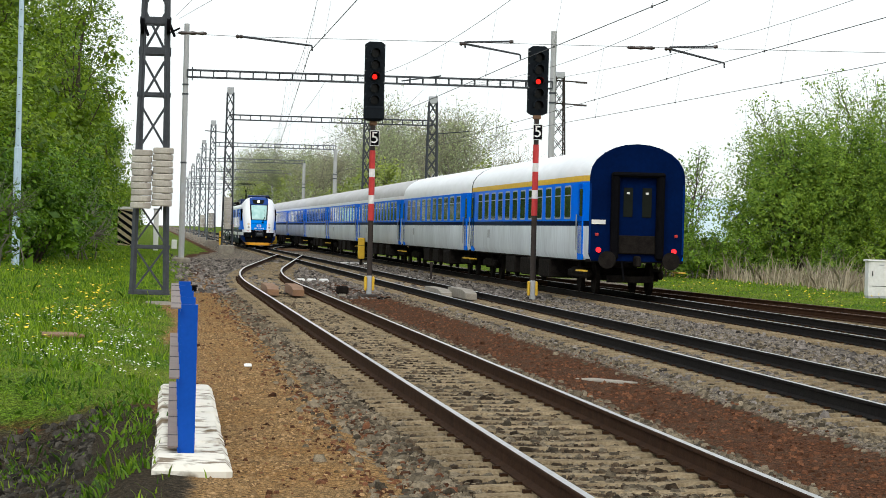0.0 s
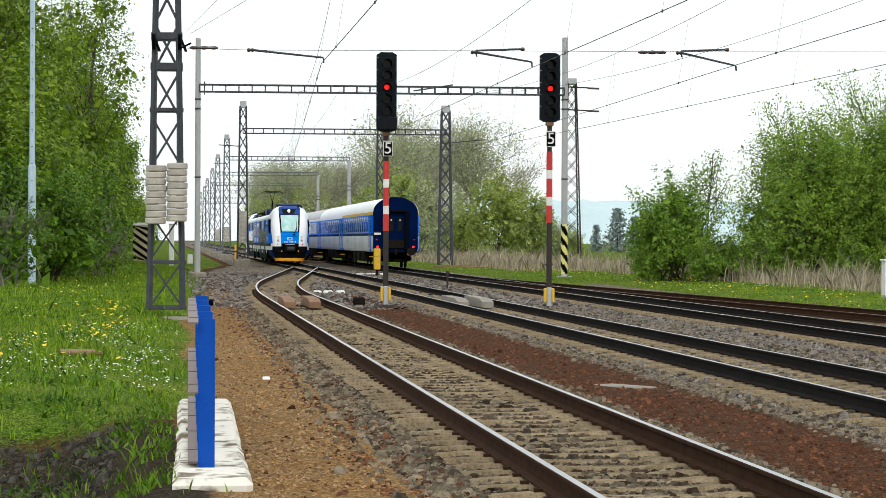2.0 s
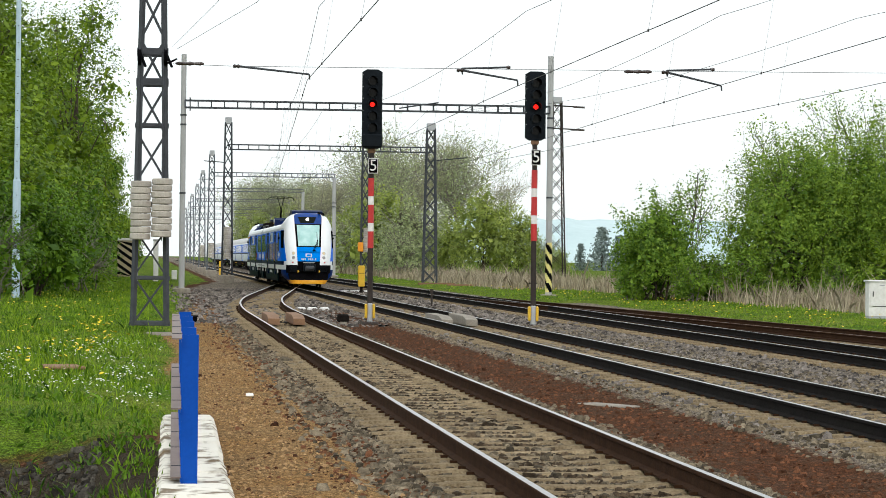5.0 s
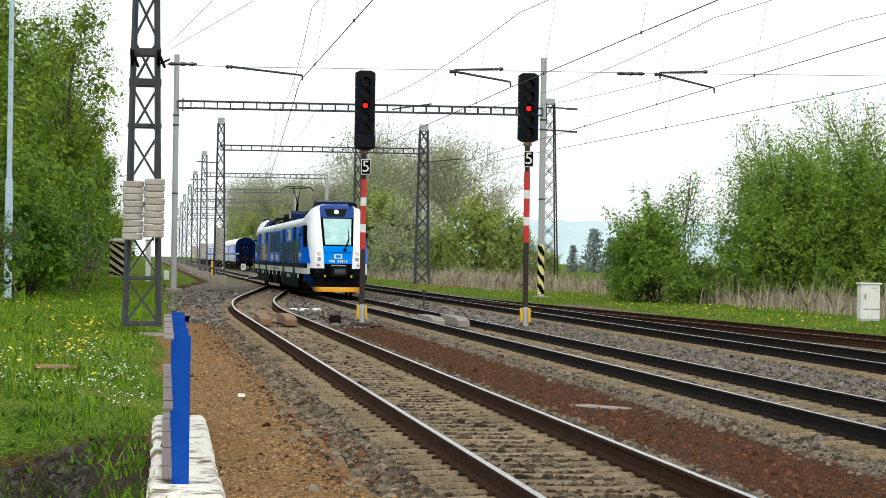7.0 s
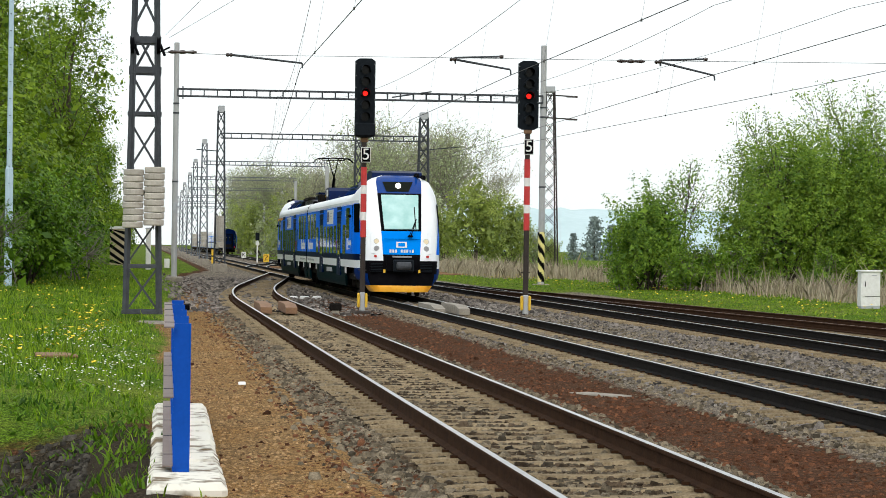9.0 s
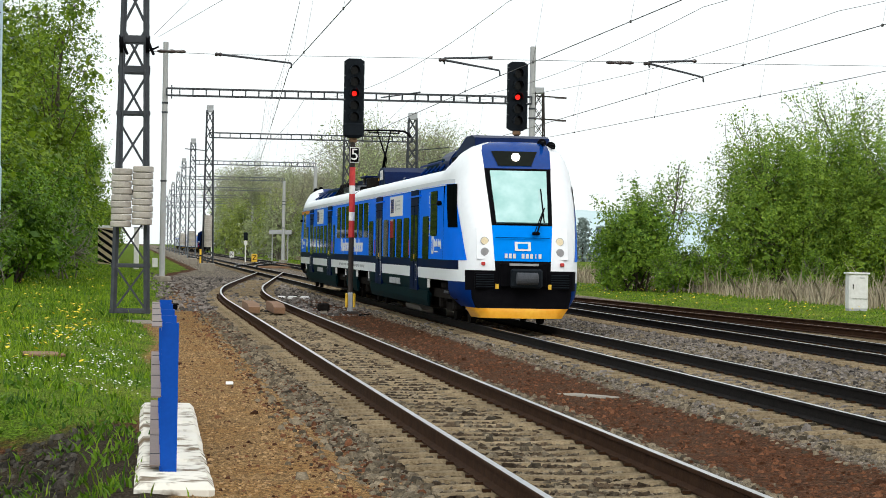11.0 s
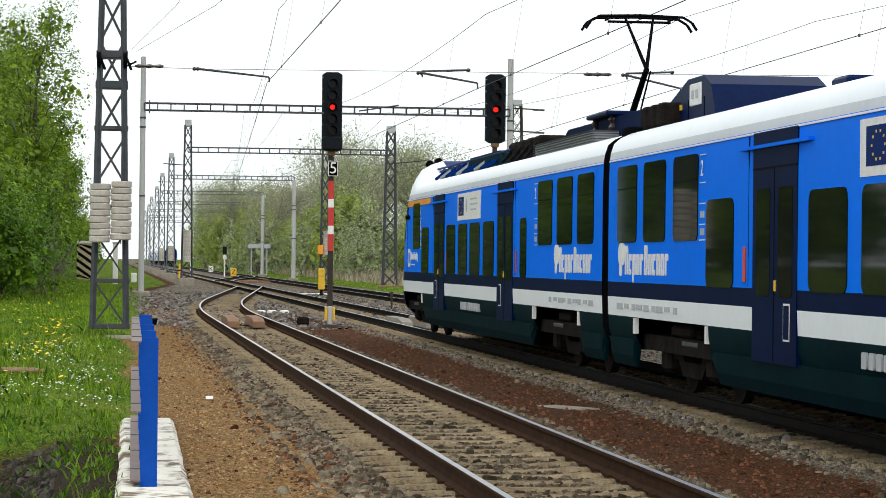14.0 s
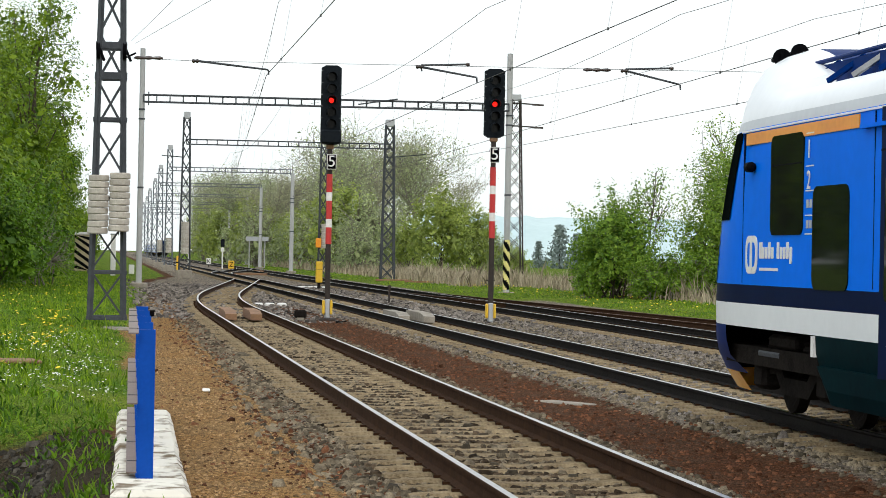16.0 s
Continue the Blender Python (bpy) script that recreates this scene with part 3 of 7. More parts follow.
def half_width(y, z):
    """Half the width of the shell at a place on its side."""
    for (z0, d0, w0), (z1, d1, w1) in zip(LEVELS, LEVELS[1:]):
        if z <= z1:
            u = (z - z0) / (z1 - z0)
            d, w = d0 + (d1 - d0) * u, w0 + (w1 - w0) * u
            break
    wf = min(0.96, w * 0.86)
    c = 1 - (y + NOSE - d - 0.14) / 2.1
    return w if c <= 0 else wf + (w - wf) * math.sin(math.acos(min(c, 1.0)))


def shell():
    sh = S()
    rows = []
    for z, d0, w in LEVELS:
        front = -NOSE + d0
        wc = min(0.60 + 0.06 * (z - 1.38), w * 0.8)
        wf = min(0.96, w * 0.86)
        length = 2.1
        row = [(0, front), (wc * 0.5, front + 0.01), (wc, front + 0.03), ((wc + wf) / 2, front + 0.07), (wf, front + 0.14)]
        for k in range(1, 7):
            a = radians(15 * k)
            row.append((wf + (w - wf) * math.sin(a), front + 0.14 + length * (1 - math.cos(a))))
        last = front + 0.14 + length
        row += [(w, max(-23.0, last + 0.02)), (w, -21.3), (w, -17.3), (w, -8.2), (w, -6.2), (w, -2.0), (w, -0.22)]
        rows.append([(x, y, low_roof(z, j)) for j, (x, y) in enumerate(row)])
    n = len(rows[0])
    for side in (1, -1):
        vs = [(side * x, y, z) for r in rows for x, y, z in r]
        for i in range(len(rows) - 1):
            zm = (LEVELS[i][0] + LEVELS[i + 1][0]) / 2
            for j in range(n - 1):
                gap = j in (11, 15)
                if zm < 0.5 and j >= (8 if zm < 0.39 else 10):
                    continue
                if zm < 0.90 and (gap or (j in (9, 10) and zm < 0.9)):
                    continue
                if j < (7 if zm > 1.18 else 9):
                    if zm < 0.39:
                        mt = PLOUGH
                    elif zm < 0.76:
                        # black in the middle paints the shade of a recess not modelled
                        mt = BLACK if j < 5 else DEEP_BLUE
                    elif zm < 1.18:
                        mt = BLACK
                    elif j < 2:
                        mt = BLACK if zm < 1.38 else PANEL_BLUE if zm < 2.13 else BLACK if zm < 3.36 else TOP_BLUE
                    else:
                        mt = WHITE
                    if j >= 6 and 0.93 < zm < 1.18:
                        mt = WHITE
                    if j >= 6 and zm < 0.93 and zm > 0.39:
                        mt = DEEP_BLUE
                else:
                    mt = (SKIRT if j > 11 else DEEP_BLUE) if zm < 0.93 else WHITE if zm < 1.18 else NAVY if zm < 1.38 else BLUE if zm < 3.03 else CANT if zm < 3.13 else WHITE
                a, b = i * n + j, i * n + j + 1
                f = (a, b, b + n, a + n) if side > 0 else (a, a + n, b + n, b)
                sh.add([vs[q] for q in f], [(0, 1, 2, 3)], mt)
        top = rows[-1]
        for j in range(n - 1):
            q = [(side * top[j][0], top[j][1], top[j][2]), (side * top[j + 1][0], top[j + 1][1], top[j + 1][2]), (0, top[j + 1][1], top[j + 1][2] + 0.01), (0, top[j][1], top[j][2] + 0.01)]
            sh.add(q if side > 0 else q[::-1], [(0, 1, 2, 3)], ROOF_BOX if j > 8 else DEEP_BLUE)
    back = [(r[-1][0], -0.22, r[-1][2]) for r in rows[2:]]
    ring = back + [(-x, y, z) for x, y, z in reversed(back)]
    sh.add(ring, [tuple(range(len(ring)))], BLACK)
    sh.box((0, -13, 0.62), (2.5, 25.0, 0.2), UNDER)
    me = sh.mesh("body")
    bm = bmesh.new()
    bm.from_mesh(me)
    bmesh.ops.remove_doubles(bm, verts=bm.verts, dist=0.002)
    bm.to_mesh(me)
    bm.free()
    me.polygons.foreach_set("use_smooth", [True] * len(me.polygons))
    me.set_sharp_from_angle(angle=radians(40))
    return me


def both(fn):
    for side in (-1, 1):
        fn(side)


def slab_on_side(side, y0, y1, z0, z1, material, r=0.05, proud=0.012, depth=0.05):
    sh = S()
    a, b = (1.41 - depth, 1.41 + proud)
    outline = rounded(y0, y1, z0, z1, r) if r else [(y1, z1), (y0, z1), (y0, z0), (y1, z0)]
    if side > 0:
        sh.prism(outline, a, b, material)
    else:
        sh.prism(outline, -b, -a, material)
    return sh


def text_mesh(word, size, material, depth=0.004):
    cu = bpy.data.curves.new("word", "FONT")
    cu.body, cu.size, cu.extrude, cu.align_x, cu.align_y = word, size, depth, "CENTER", "CENTER"
    ob = new("word", cu)
    me = bpy.data.meshes.new_from_object(ob.evaluated_get(bpy.context.evaluated_depsgraph_get()))
    bpy.data.objects.remove(ob)
    me.materials.clear()
    me.materials.append(material)
    return me


def side_face(side, y, z, x=1.424):
    """The pose of a sign plate or digit on the side of a vehicle."""
    return pose(side * x, y, z, 90, 0, 90 * side)


WHEELSETS = []


def bogie(parent, y, powered):
    b = part("bogie", S().box((0, 0, 0.52), (0.9, 1.2, 0.28), UNDER, cut=0.05), parent, "dusty dark bogie", pose(0, y, 0))
    fr = S()
    for x in (-1.02, 1.02):
        fr.prism([(-1.75, 0.50), (-1.6, 0.66), (-0.7, 0.62), (-0.45, 0.42), (0.45, 0.42), (0.7, 0.62), (1.6, 0.66), (1.75, 0.50), (1.5, 0.40), (0.8, 0.44), (0.5, 0.24), (-0.5, 0.24), (-0.8, 0.44), (-1.5, 0.40)], x - 0.08, x + 0.08, UNDER)
    part("side_frame", fr, b)
    for yy in (-1.25, 1.25):
        for x in (-1.06, 1.06):
            part("axle_box", S().box((x, yy, 0.44), (0.24, 0.42, 0.36), UNDER, cut=0.05), b)
            part("spring", S().lathe([(0.13, 0.62), (0.16, 0.66), (0.13, 0.70), (0.16, 0.74), (0.13, 0.78), (0.16, 0.82)], UNDER, n=10, c=(x, yy * 0.55, 0)), b)
        w = S()
        for x in (-0.75, 0.75):
            w.lathe([(0.12, -0.07), (0.34, -0.05), (0.425, -0.065), (0.425, 0.05), (0.36, 0.06), (0.30, 0.03), (0.12, 0.05)], UNDER, "X", 20, (x, 0, 0))
        w.tube((-1.0, 0, 0), (1.0, 0, 0), 0.08, 0.08, UNDER, 10)
        ws = part("wheelset", w, b, m=pose(0, yy, 0.425))
        WHEELSETS.append(ws)
    part("damper", S().tube((-1.2, -0.95, 0.66), (-1.2, -0.1, 0.66), 0.06, 0.06, MAST_GREY, 10), b, "grey damper")
    part("damper", S().tube((1.2, -0.95, 0.66), (1.2, -0.1, 0.66), 0.06, 0.06, MAST_GREY, 10), b, "grey damper")
    part("bolster", S().box((0, 0, 0.80), (2.5, 1.1, 0.14), UNDER, cut=0.03), b)
    return b


def pantograph(parent, y):
    p = part("pantograph", S().box((0, y, 3.92), (1.4, 1.7, 0.07), ROOF_BOX, cut=0.02), parent, "raised dark single-arm pantograph")
    part("lower_arm", S().tube((0, y - 0.70, 3.96), (0, y + 0.45, 4.62), 0.055, 0.045, BLACK, 8), p)
    up = S()
    up.tube((0, y + 0.45, 4.62), (0.22, y - 0.15, 5.46), 0.03, 0.02, BLACK, 6)
    up.tube((0, y + 0.45, 4.62), (-0.22, y - 0.15, 5.46), 0.03, 0.02, BLACK, 6)
    up.tube((-0.05, y - 0.3, 3.96), (-0.05, y + 0.5, 4.58), 0.015, 0.015, BLACK, 6)
    part("upper_arm", up, p)
    for dy in (-0.33, 0.03):
        h = S()
        pts = [(-0.88, 5.27), (-0.80, 5.39), (-0.66, 5.47), (0, 5.49), (0.66, 5.47), (0.80, 5.39), (0.88, 5.27)]
        for (a, b), (c, d) in zip(pts, pts[1:]):
            h.tube((a, y + dy, b), (c, y + dy, d), 0.022, 0.022, BLACK, 6)
        part("contact_strip", h, p)
    part("head_frame", S().tube((-0.5, y - 0.33, 5.44), (-0.5, y + 0.03, 5.44), 0.02, 0.02, BLACK, 6).tube((0.5, y - 0.33, 5.44), (0.5, y + 0.03, 5.44), 0.02, 0.02, BLACK, 6).tube((-0.5, y - 0.15, 5.40), (0.5, y - 0.15, 5.40), 0.022, 0.022, BLACK, 6), p)
    for x in (-0.55, 0.55):
        for yy in (y - 0.7, y + 0.7):
            part("insulator", S().lathe([(0.05, 3.50), (0.09, 3.58), (0.05, 3.64), (0.09, 3.70), (0.05, 3.76), (0.09, 3.82), (0.05, 3.90)], INSULATOR, n=10, c=(x, yy, 0)), p)


BODY_MESH = shell()


def railcar(leading):
    label = ("leading blue and white electric railcar with white nose and raised pantograph" if leading
             else "trailing blue and white electric railcar with a yellow first-class stripe")
    car = thing("railcar", at(0, 80), label, "train", "two-car electric unit")
    part("body", BODY_MESH, car)
    d = lambda a, b: (-b, -a)

    # windows and doors, the same on both sides
    tall = [(0.88, 2.15), (2.60, 3.90), (4.37, 5.69), (21.77, 23.02)]
    low = [(10.53, 11.86), (12.34, 13.66), (14.06, 15.30), (15.80, 17.12), (20.17, 21.40)] + ([(6.14, 7.44)] if leading else [(6.87, 7.50)])
    for side in (-1, 1):
        for a, b in tall:
            w = part("window", slab_on_side(side, -b, -a, 1.90, 2.91, TINT, 0.10), car, "dark tinted window")
            part("vent_bar", slab_on_side(side, -b + 0.05, -a - 0.05, 2.60, 2.615, BLACK, 0, 0.016), w)
        for a, b in low:
            part("window", slab_on_side(side, -b, -a, 1.37, 2.36, TINT, 0.12), car, "dark tinted window")
        for a, b in ((8.31, 10.10), (17.48, 19.18)):
            door = part("door", slab_on_side(side, -b, -a, 0.62, 3.01, NAVY, 0, 0.008), car, "closed double-leaf navy sliding door")
            for c in ((a * 3 + b) / 4, (a + b * 3) / 4):
                part("door_glass", slab_on_side(side, -c - 0.28, -c + 0.28, 1.30, 2.42, TINT, 0.06, 0.013), door)
            part("door_seam", slab_on_side(side, -(a + b) / 2 - 0.012, -(a + b) / 2 + 0.012, 0.64, 2.62, BLACK, 0, 0.012), door)
            part("header_seam", slab_on_side(side, -b, -a, 2.62, 2.64, BLACK, 0, 0.012), door)
            part("drip_rail", slab_on_side(side, -b - 0.55, -a + 0.45, 2.84, 2.875, BLUE, 0, 0.05), door)
            part("door_button", slab_on_side(side, -(a + b) / 2 - 0.10, -(a + b) / 2 - 0.04, 1.36, 1.47, YELLOW, 0, 0.02), door, "yellow door button")
            part("pictogram", slab_on_side(side, -b + 0.25, -b + 0.50, 0.86, 1.24, SIGN_WHITE, 0, 0.011), door, "white outlined wheelchair pictogram plate")
            part("pictogram_field", slab_on_side(side, -b + 0.27, -b + 0.48, 0.88, 1.22, NAVY, 0, 0.014), door)
            part("hazard_bar", slab_on_side(side, -a + 0.30, -a + 0.42, 1.44, 1.82, RED, 0.02, 0.012), car, "red emergency bar")
        # lower skirts between the bogies
        for ya, yb in ((-21.25, -6.25), (-1.95, -0.25)):
            sk, e = S(), 0.30 if yb < -1 else 0.12
            ring = [(1.395, 0.64), (1.375, 0.42), (1.33, 0.28), (1.29, 0.28), (1.33, 0.64)]
            ends = [(ya, 0.0), (ya + e, 1.0), (yb - e, 1.0), (yb, 0.0)]
            vs = [(side * x, y_, 0.64 + (z_ - 0.64) * (0.25 + 0.75 * f_)) for y_, f_ in ends for x, z_ in ring]
            fs = [(i * 5 + j, i * 5 + (j + 1) % 5, i * 5 + 5 + (j + 1) % 5, i * 5 + 5 + j) for i in range(3) for j in range(5)]
            sk.add(vs, fs + [(0, 1, 2, 3, 4), (19, 18, 17, 16, 15)], SKIRT)
            me_ = sk.mesh("skirt")
            fix_normals(me_)
            part("skirt", me_, car, "dark green lower skirt")
        # thin light line below the roof edge, and joints of the side panels
        part("cant_rail_line", slab_on_side(side, -24.3, -0.24, 3.00, 3.02, WHITE, 0, 0.004), car, "thin white line")
        for y in (-24.2, -19.4, -8.1):
            part("panel_joint", slab_on_side(side, y - 0.008, y + 0.008, 1.40, 2.99, NAVY, 0, 0.003), car)
        if not leading:
            part("class_stripe", slab_on_side(side, -24.1, -19.9, 2.86, 2.985, ORANGE, 0, 0.005), car, "orange-yellow first-class stripe")
        # cab side window, slanted
        cw = S()
        n = 5
        vs = []
        for i in range(n + 1):
            u = i / n
            for v in range(5):
                z = 2.08 + (3.02 - 2.08) * v / 4
                lead = -25.72 + 0.50 * v / 4
                tail = -24.90 + 0.50 * v / 4
                y = tail + (lead - tail) * u
                vs.append((side * (half_width(y, z) + 0.010), y, z))
        cw.add(vs, [(i * 5 + v, i * 5 + v + 1, i * 5 + v + 6, i * 5 + v + 5) for i in range(n) for v in range(4)], CAB_GLASS)
        bp, vs = S(), []
        for v in range(7):
            u = v / 6
            z = 1.385 + 1.3 * u
            back_y = -NOSE + lerp_table([(0.93, 0.10), (1.18, 0.10), (1.38, 0.14), (1.60, 0.20), (2.13, 0.36), (2.60, 0.66), (3.03, 0.98)], z) + 0.78
            for i in range(5):
                yy = back_y - (0.42 * (1 - u) + 0.03) * i / 4
                vs.append((side * (half_width(yy, z) + 0.007), yy, z))
        bp.add(vs, [(v * 5 + i, v * 5 + i + 1, v * 5 + i + 6, v * 5 + i + 5) for v in range(6) for i in range(4)], BLUE)
        part("livery_wedge", bp, car, "slanted front edge of the blue paint")
        part("cab_side_window", cw, car, "black slanted cab side window")
        part("camera_pod", S().lathe([(0.02, -0.11), (0.055, -0.06), (0.055, 0.06), (0.02, 0.11)], BLACK, "Y", 10, (side * 1.46, -23.75, 2.62)), car, "small black rear-view camera pod")
        # poster, lettering shapes, class digits, notices
        pos = part("poster", slab_on_side(side, -15.45, -12.25, 2.43, 2.95, SIGN_WHITE, 0, 0.006), car, "white poster with a dark blue flag")
        q = -15.3 if side > 0 else -13.2
        part("poster_flag", slab_on_side(side, q, q + 0.75, 2.52, 2.88, DEEP_BLUE, 0, 0.009), pos, "dark blue flag field")
        for i in range(10):
            a = radians(36 * i)
            part("flag_star", slab_on_side(side, q + 0.375 + 0.2 * math.cos(a) - 0.02, q + 0.375 + 0.2 * math.cos(a) + 0.02, 2.70 + 0.13 * math.sin(a) - 0.012, 2.70 + 0.13 * math.sin(a) + 0.012, YELLOW, 0, 0.011), pos)
        for i, (w, mt) in enumerate(((0.9, LIGHT_GREY), (1.0, LIGHT_GREY), (0.8, LIGHT_GREY))):
            y = -14.0 if side > 0 else -15.2
            part("poster_line", slab_on_side(side, y + 0.35, y + 0.35 + w, 2.80 - 0.1 * i, 2.83 - 0.1 * i, mt, 0, 0.009), pos)
        emb = S()
        ring = [(0.10 * math.cos(radians(20 * i)) * (1 + 0.25 * (i % 2)), 0.13 * math.sin(radians(20 * i))) for i in range(18)]
        yc = -14.15 if side > 0 else -13.75
        emb.prism([(yc + a, 2.70 + b) for a, b in ring], *((1.39, 1.419) if side > 0 else (-1.419, -1.39)), LIGHT_GREY)
        part("emblem", emb, pos)
        # the operator's mark and words as plain white shapes, read from left to right on either side
        def put(group_, start, r, w, z0, z1, mt, rad=0.02, proud=0.006):
            y0_ = start + r if side > 0 else start - r - w
            bar = slab_on_side(side, y0_, y0_ + w, z0, z1, mt, rad, proud)
            group_.add(bar.v, bar.f, mt)

        y = -24.05 if side > 0 else -21.95
        mark, core, stem = S(), S(), S()
        put(mark, y, 0, 0.50, 1.50, 1.90, SIGN_WHITE, 0.12)
        put(core, y, 0.09, 0.32, 1.57, 1.83, BLUE, 0.08, 0.009)
        put(stem, y, 0.20, 0.10, 1.54, 1.86, SIGN_WHITE, 0.03, 0.011)
        lo = part("logo", mark, car, "white rounded logo shape")
        part("logo_core", core, lo)
        part("logo_bar", stem, lo)
        word = S()
        for i, (w, hh) in enumerate(((0.13, 0.17), (0.09, 0.12), (0.09, 0.12), (0.09, 0.17), (0.09, 0.12))):
            put(word, y, 0.58 + i * 0.125, w, 1.66, 1.66 + hh, SIGN_WHITE)
        for i in range(5):
            put(word, y, 1.30 + i * 0.125, 0.09, 1.66 - (0.05 if i == 4 else 0), 1.78 + (0.05 if i in (0, 3) else 0), SIGN_WHITE)
        put(word, y, 0.60, 0.75, 1.535, 1.565, SIGN_WHITE, 0)
        part("lettering", word, car, "white lettering drawn as plain bars")
        name = S()
        start = -4.15 if side > 0 else -0.95
        put(name, start, 0.0, 0.46, 1.60, 1.90, SIGN_WHITE, 0.14)
        put(name, start, 0.08, 0.18, 1.46, 1.62, SIGN_WHITE, 0.05)
        for i in range(11):
            tallc, r = i in (0, 5), 0.46 + i * 0.25
            top_ = 1.86 if tallc else 1.75
            put(name, start, r, 0.085, 1.48 if i != 2 else 1.38, top_, SIGN_WHITE, 0.02)
            put(name, start, r + 0.085, 0.10, top_ - 0.085, top_, SIGN_WHITE, 0.02)
            if i % 3 != 1:
                put(name, start, r + 0.13, 0.075, 1.48, top_ - 0.03, SIGN_WHITE, 0.02)
            if i % 2:
                put(name, start, r + 0.07, 0.10, 1.48, 1.55, SIGN_WHITE, 0.02)
        part("lettering", name, car, "large white lettering drawn as plain bars")
        for yy, word_ in ((-5.92, "2"), (-21.55, "2" if leading else "1")):
            part("class_digit", text_mesh(word_, 0.26, SIGN_WHITE), car, "white class digit", side_face(side, yy, 2.72))
            if word_ == "1":
                part("class_digit", text_mesh("2", 0.26, SIGN_WHITE), car, "white class digit", side_face(side, yy, 2.42))
            lines = S()
            for z in (2.88, 2.56, 2.32, 2.08, 1.90):
                bar = slab_on_side(side, yy - 0.14, yy + 0.14, z, z + 0.012, SIGN_WHITE, 0, 0.006)
                lines.add(bar.v, bar.f, SIGN_WHITE)
            for z in (2.16, 1.96):
                for e in (-0.1, 0.02):
                    bar = slab_on_side(side, yy + e, yy + e + 0.08, z, z + 0.08, LIGHT_GREY, 0, 0.006)
                    lines.add(bar.v, bar.f, LIGHT_GREY)
            part("pictogram_column", lines, car, "column of small white pictograms")
        for i in range(11):
            x = -14.9 + i * 0.23 + (0.1 if i > 3 else 0)
            bar = slab_on_side(side, x, x + 0.15, 0.70, 0.85, LIGHT_GREY, 0.02, 0.006)
            part("number_bar", bar, car, "pale bar of the vehicle number")
        for i in range(9):
            x = -4.6 + i * 0.42
            bar = slab_on_side(side, x, x + 0.2 + 0.08 * (i % 3), 1.02 + 0.02 * (i % 2), 1.10, LIGHT_GREY, 0, 0.005)
            part("notice", bar, car, "small grey notice on the white band")
        for yy in (-6.15, -2.05, -21.35):
            part("jacking_mark", slab_on_side(side, yy - 0.05, yy + 0.05, 0.72, 0.92, SIGN_WHITE, 0, 0.006), car, "white jacking mark")

    # nose
    scr = S()
    z0, z1 = 2.19, 3.30
    f0, f1 = -NOSE + 0.40, -NOSE + 1.141
    wb, wt = 0.55, 0.61
    pts = [(-wb, f0 - 0.02, z0), (wb, f0 - 0.02, z0), (wt, f1 - 0.02, z1), (-wt, f1 - 0.02, z1)]
    nrm = Vector((0, -(z1 - z0), f1 - f0)).normalized() * 0.02
    back = [tuple(Vector(p) - nrm * 3) for p in pts]
    fr_ = [tuple(Vector(p) + nrm) for p in pts]
    scr.add(fr_ + back, [(0, 1, 2, 3), (7, 6, 5, 4), (0, 4, 5, 1), (1, 5, 6, 2), (2, 6, 7, 3), (3, 7, 4, 0)], SCREEN)
    windscreen = part("windscreen", scr, car, "green windscreen with painted sky reflection in a black surround")
    wip = S()
    wip.tube((0.30, -NOSE + 0.20, 1.98), (0.50, -NOSE + 0.55, 2.52), 0.016, 0.012, BLACK, 6)
    wip.tube((0.24, -NOSE + 0.22, 1.97), (0.48, -NOSE + 0.53, 2.50), 0.010, 0.010, BLACK, 6)
    wip.tube((0.47, -NOSE + 0.36, 2.20), (0.45, -NOSE + 0.82, 2.92), 0.014, 0.014, BLACK, 6)
    wip.box((0.28, -NOSE + 0.24, 1.97), (0.16, 0.10, 0.07), BLACK, cut=0.02)
    part("wiper", wip, windscreen, "black windscreen wiper")
    top = S()
    z0, z1, f0, f1 = 3.42, 3.74, -NOSE + 1.20, -NOSE + 1.485
    top.add([(-0.42, f0, z0), (0.30, f0, z0), (0.46, f1, z1), (-0.54, f1, z1)], [(0, 1, 2, 3)], TINT)
    part("headlamp_window", top, car, "dark glass panel of the top headlamp")
    part("top_headlamp", S().lathe([(0.05, -0.03), (0.09, -0.02), (0.09, 0.03), (0.05, 0.03)], LAMP_WHITE, "Y", 18, (-0.03, -NOSE + 1.30, 3.61)), car, "lit white top headlamp")
    for sx in (-1, 1):
        frame_ = part("lamp_panel", S().prism([(-NOSE + 0.430, 2.08), (-NOSE + 0.48, 2.08), (-NOSE + 0.32, 1.42), (-NOSE + 0.228, 1.42)], sx * 0.80 - 0.17, sx * 0.80 + 0.17, WHITE), car, "white headlamp panel")
        for z, yl, mt, nm in ((1.80, 0.325, LAMP_WARM, "round headlamp with painted warm glow"), (1.57, 0.26, STEEL, "clear round headlamp")):
            rim = part("headlamp", S().lathe([(0.02, -0.02), (0.075, -0.015), (0.075, 0.02)], mt, "Y", 18, (sx * 0.80, -NOSE + yl, z)), frame_, nm)
            part("lamp_rim", S().lathe([(0.075, -0.012), (0.088, -0.012), (0.088, 0.03), (0.075, 0.03)], LIGHT_GREY, "Y", 18, (sx * 0.80, -NOSE + yl + 0.015, z)), rim)
        part("tail_lamp", S().box((sx * 0.84, -NOSE + 0.18, 1.32), (0.085, 0.04, 0.075), RED, cut=0.01), car, "small red tail lamp")
        vent = part("front_vent", S().box((sx * 0.80, -NOSE + 0.17, 0.96), (0.44, 0.06, 0.36), BLACK, cut=0.02), car, "black louvred vent")
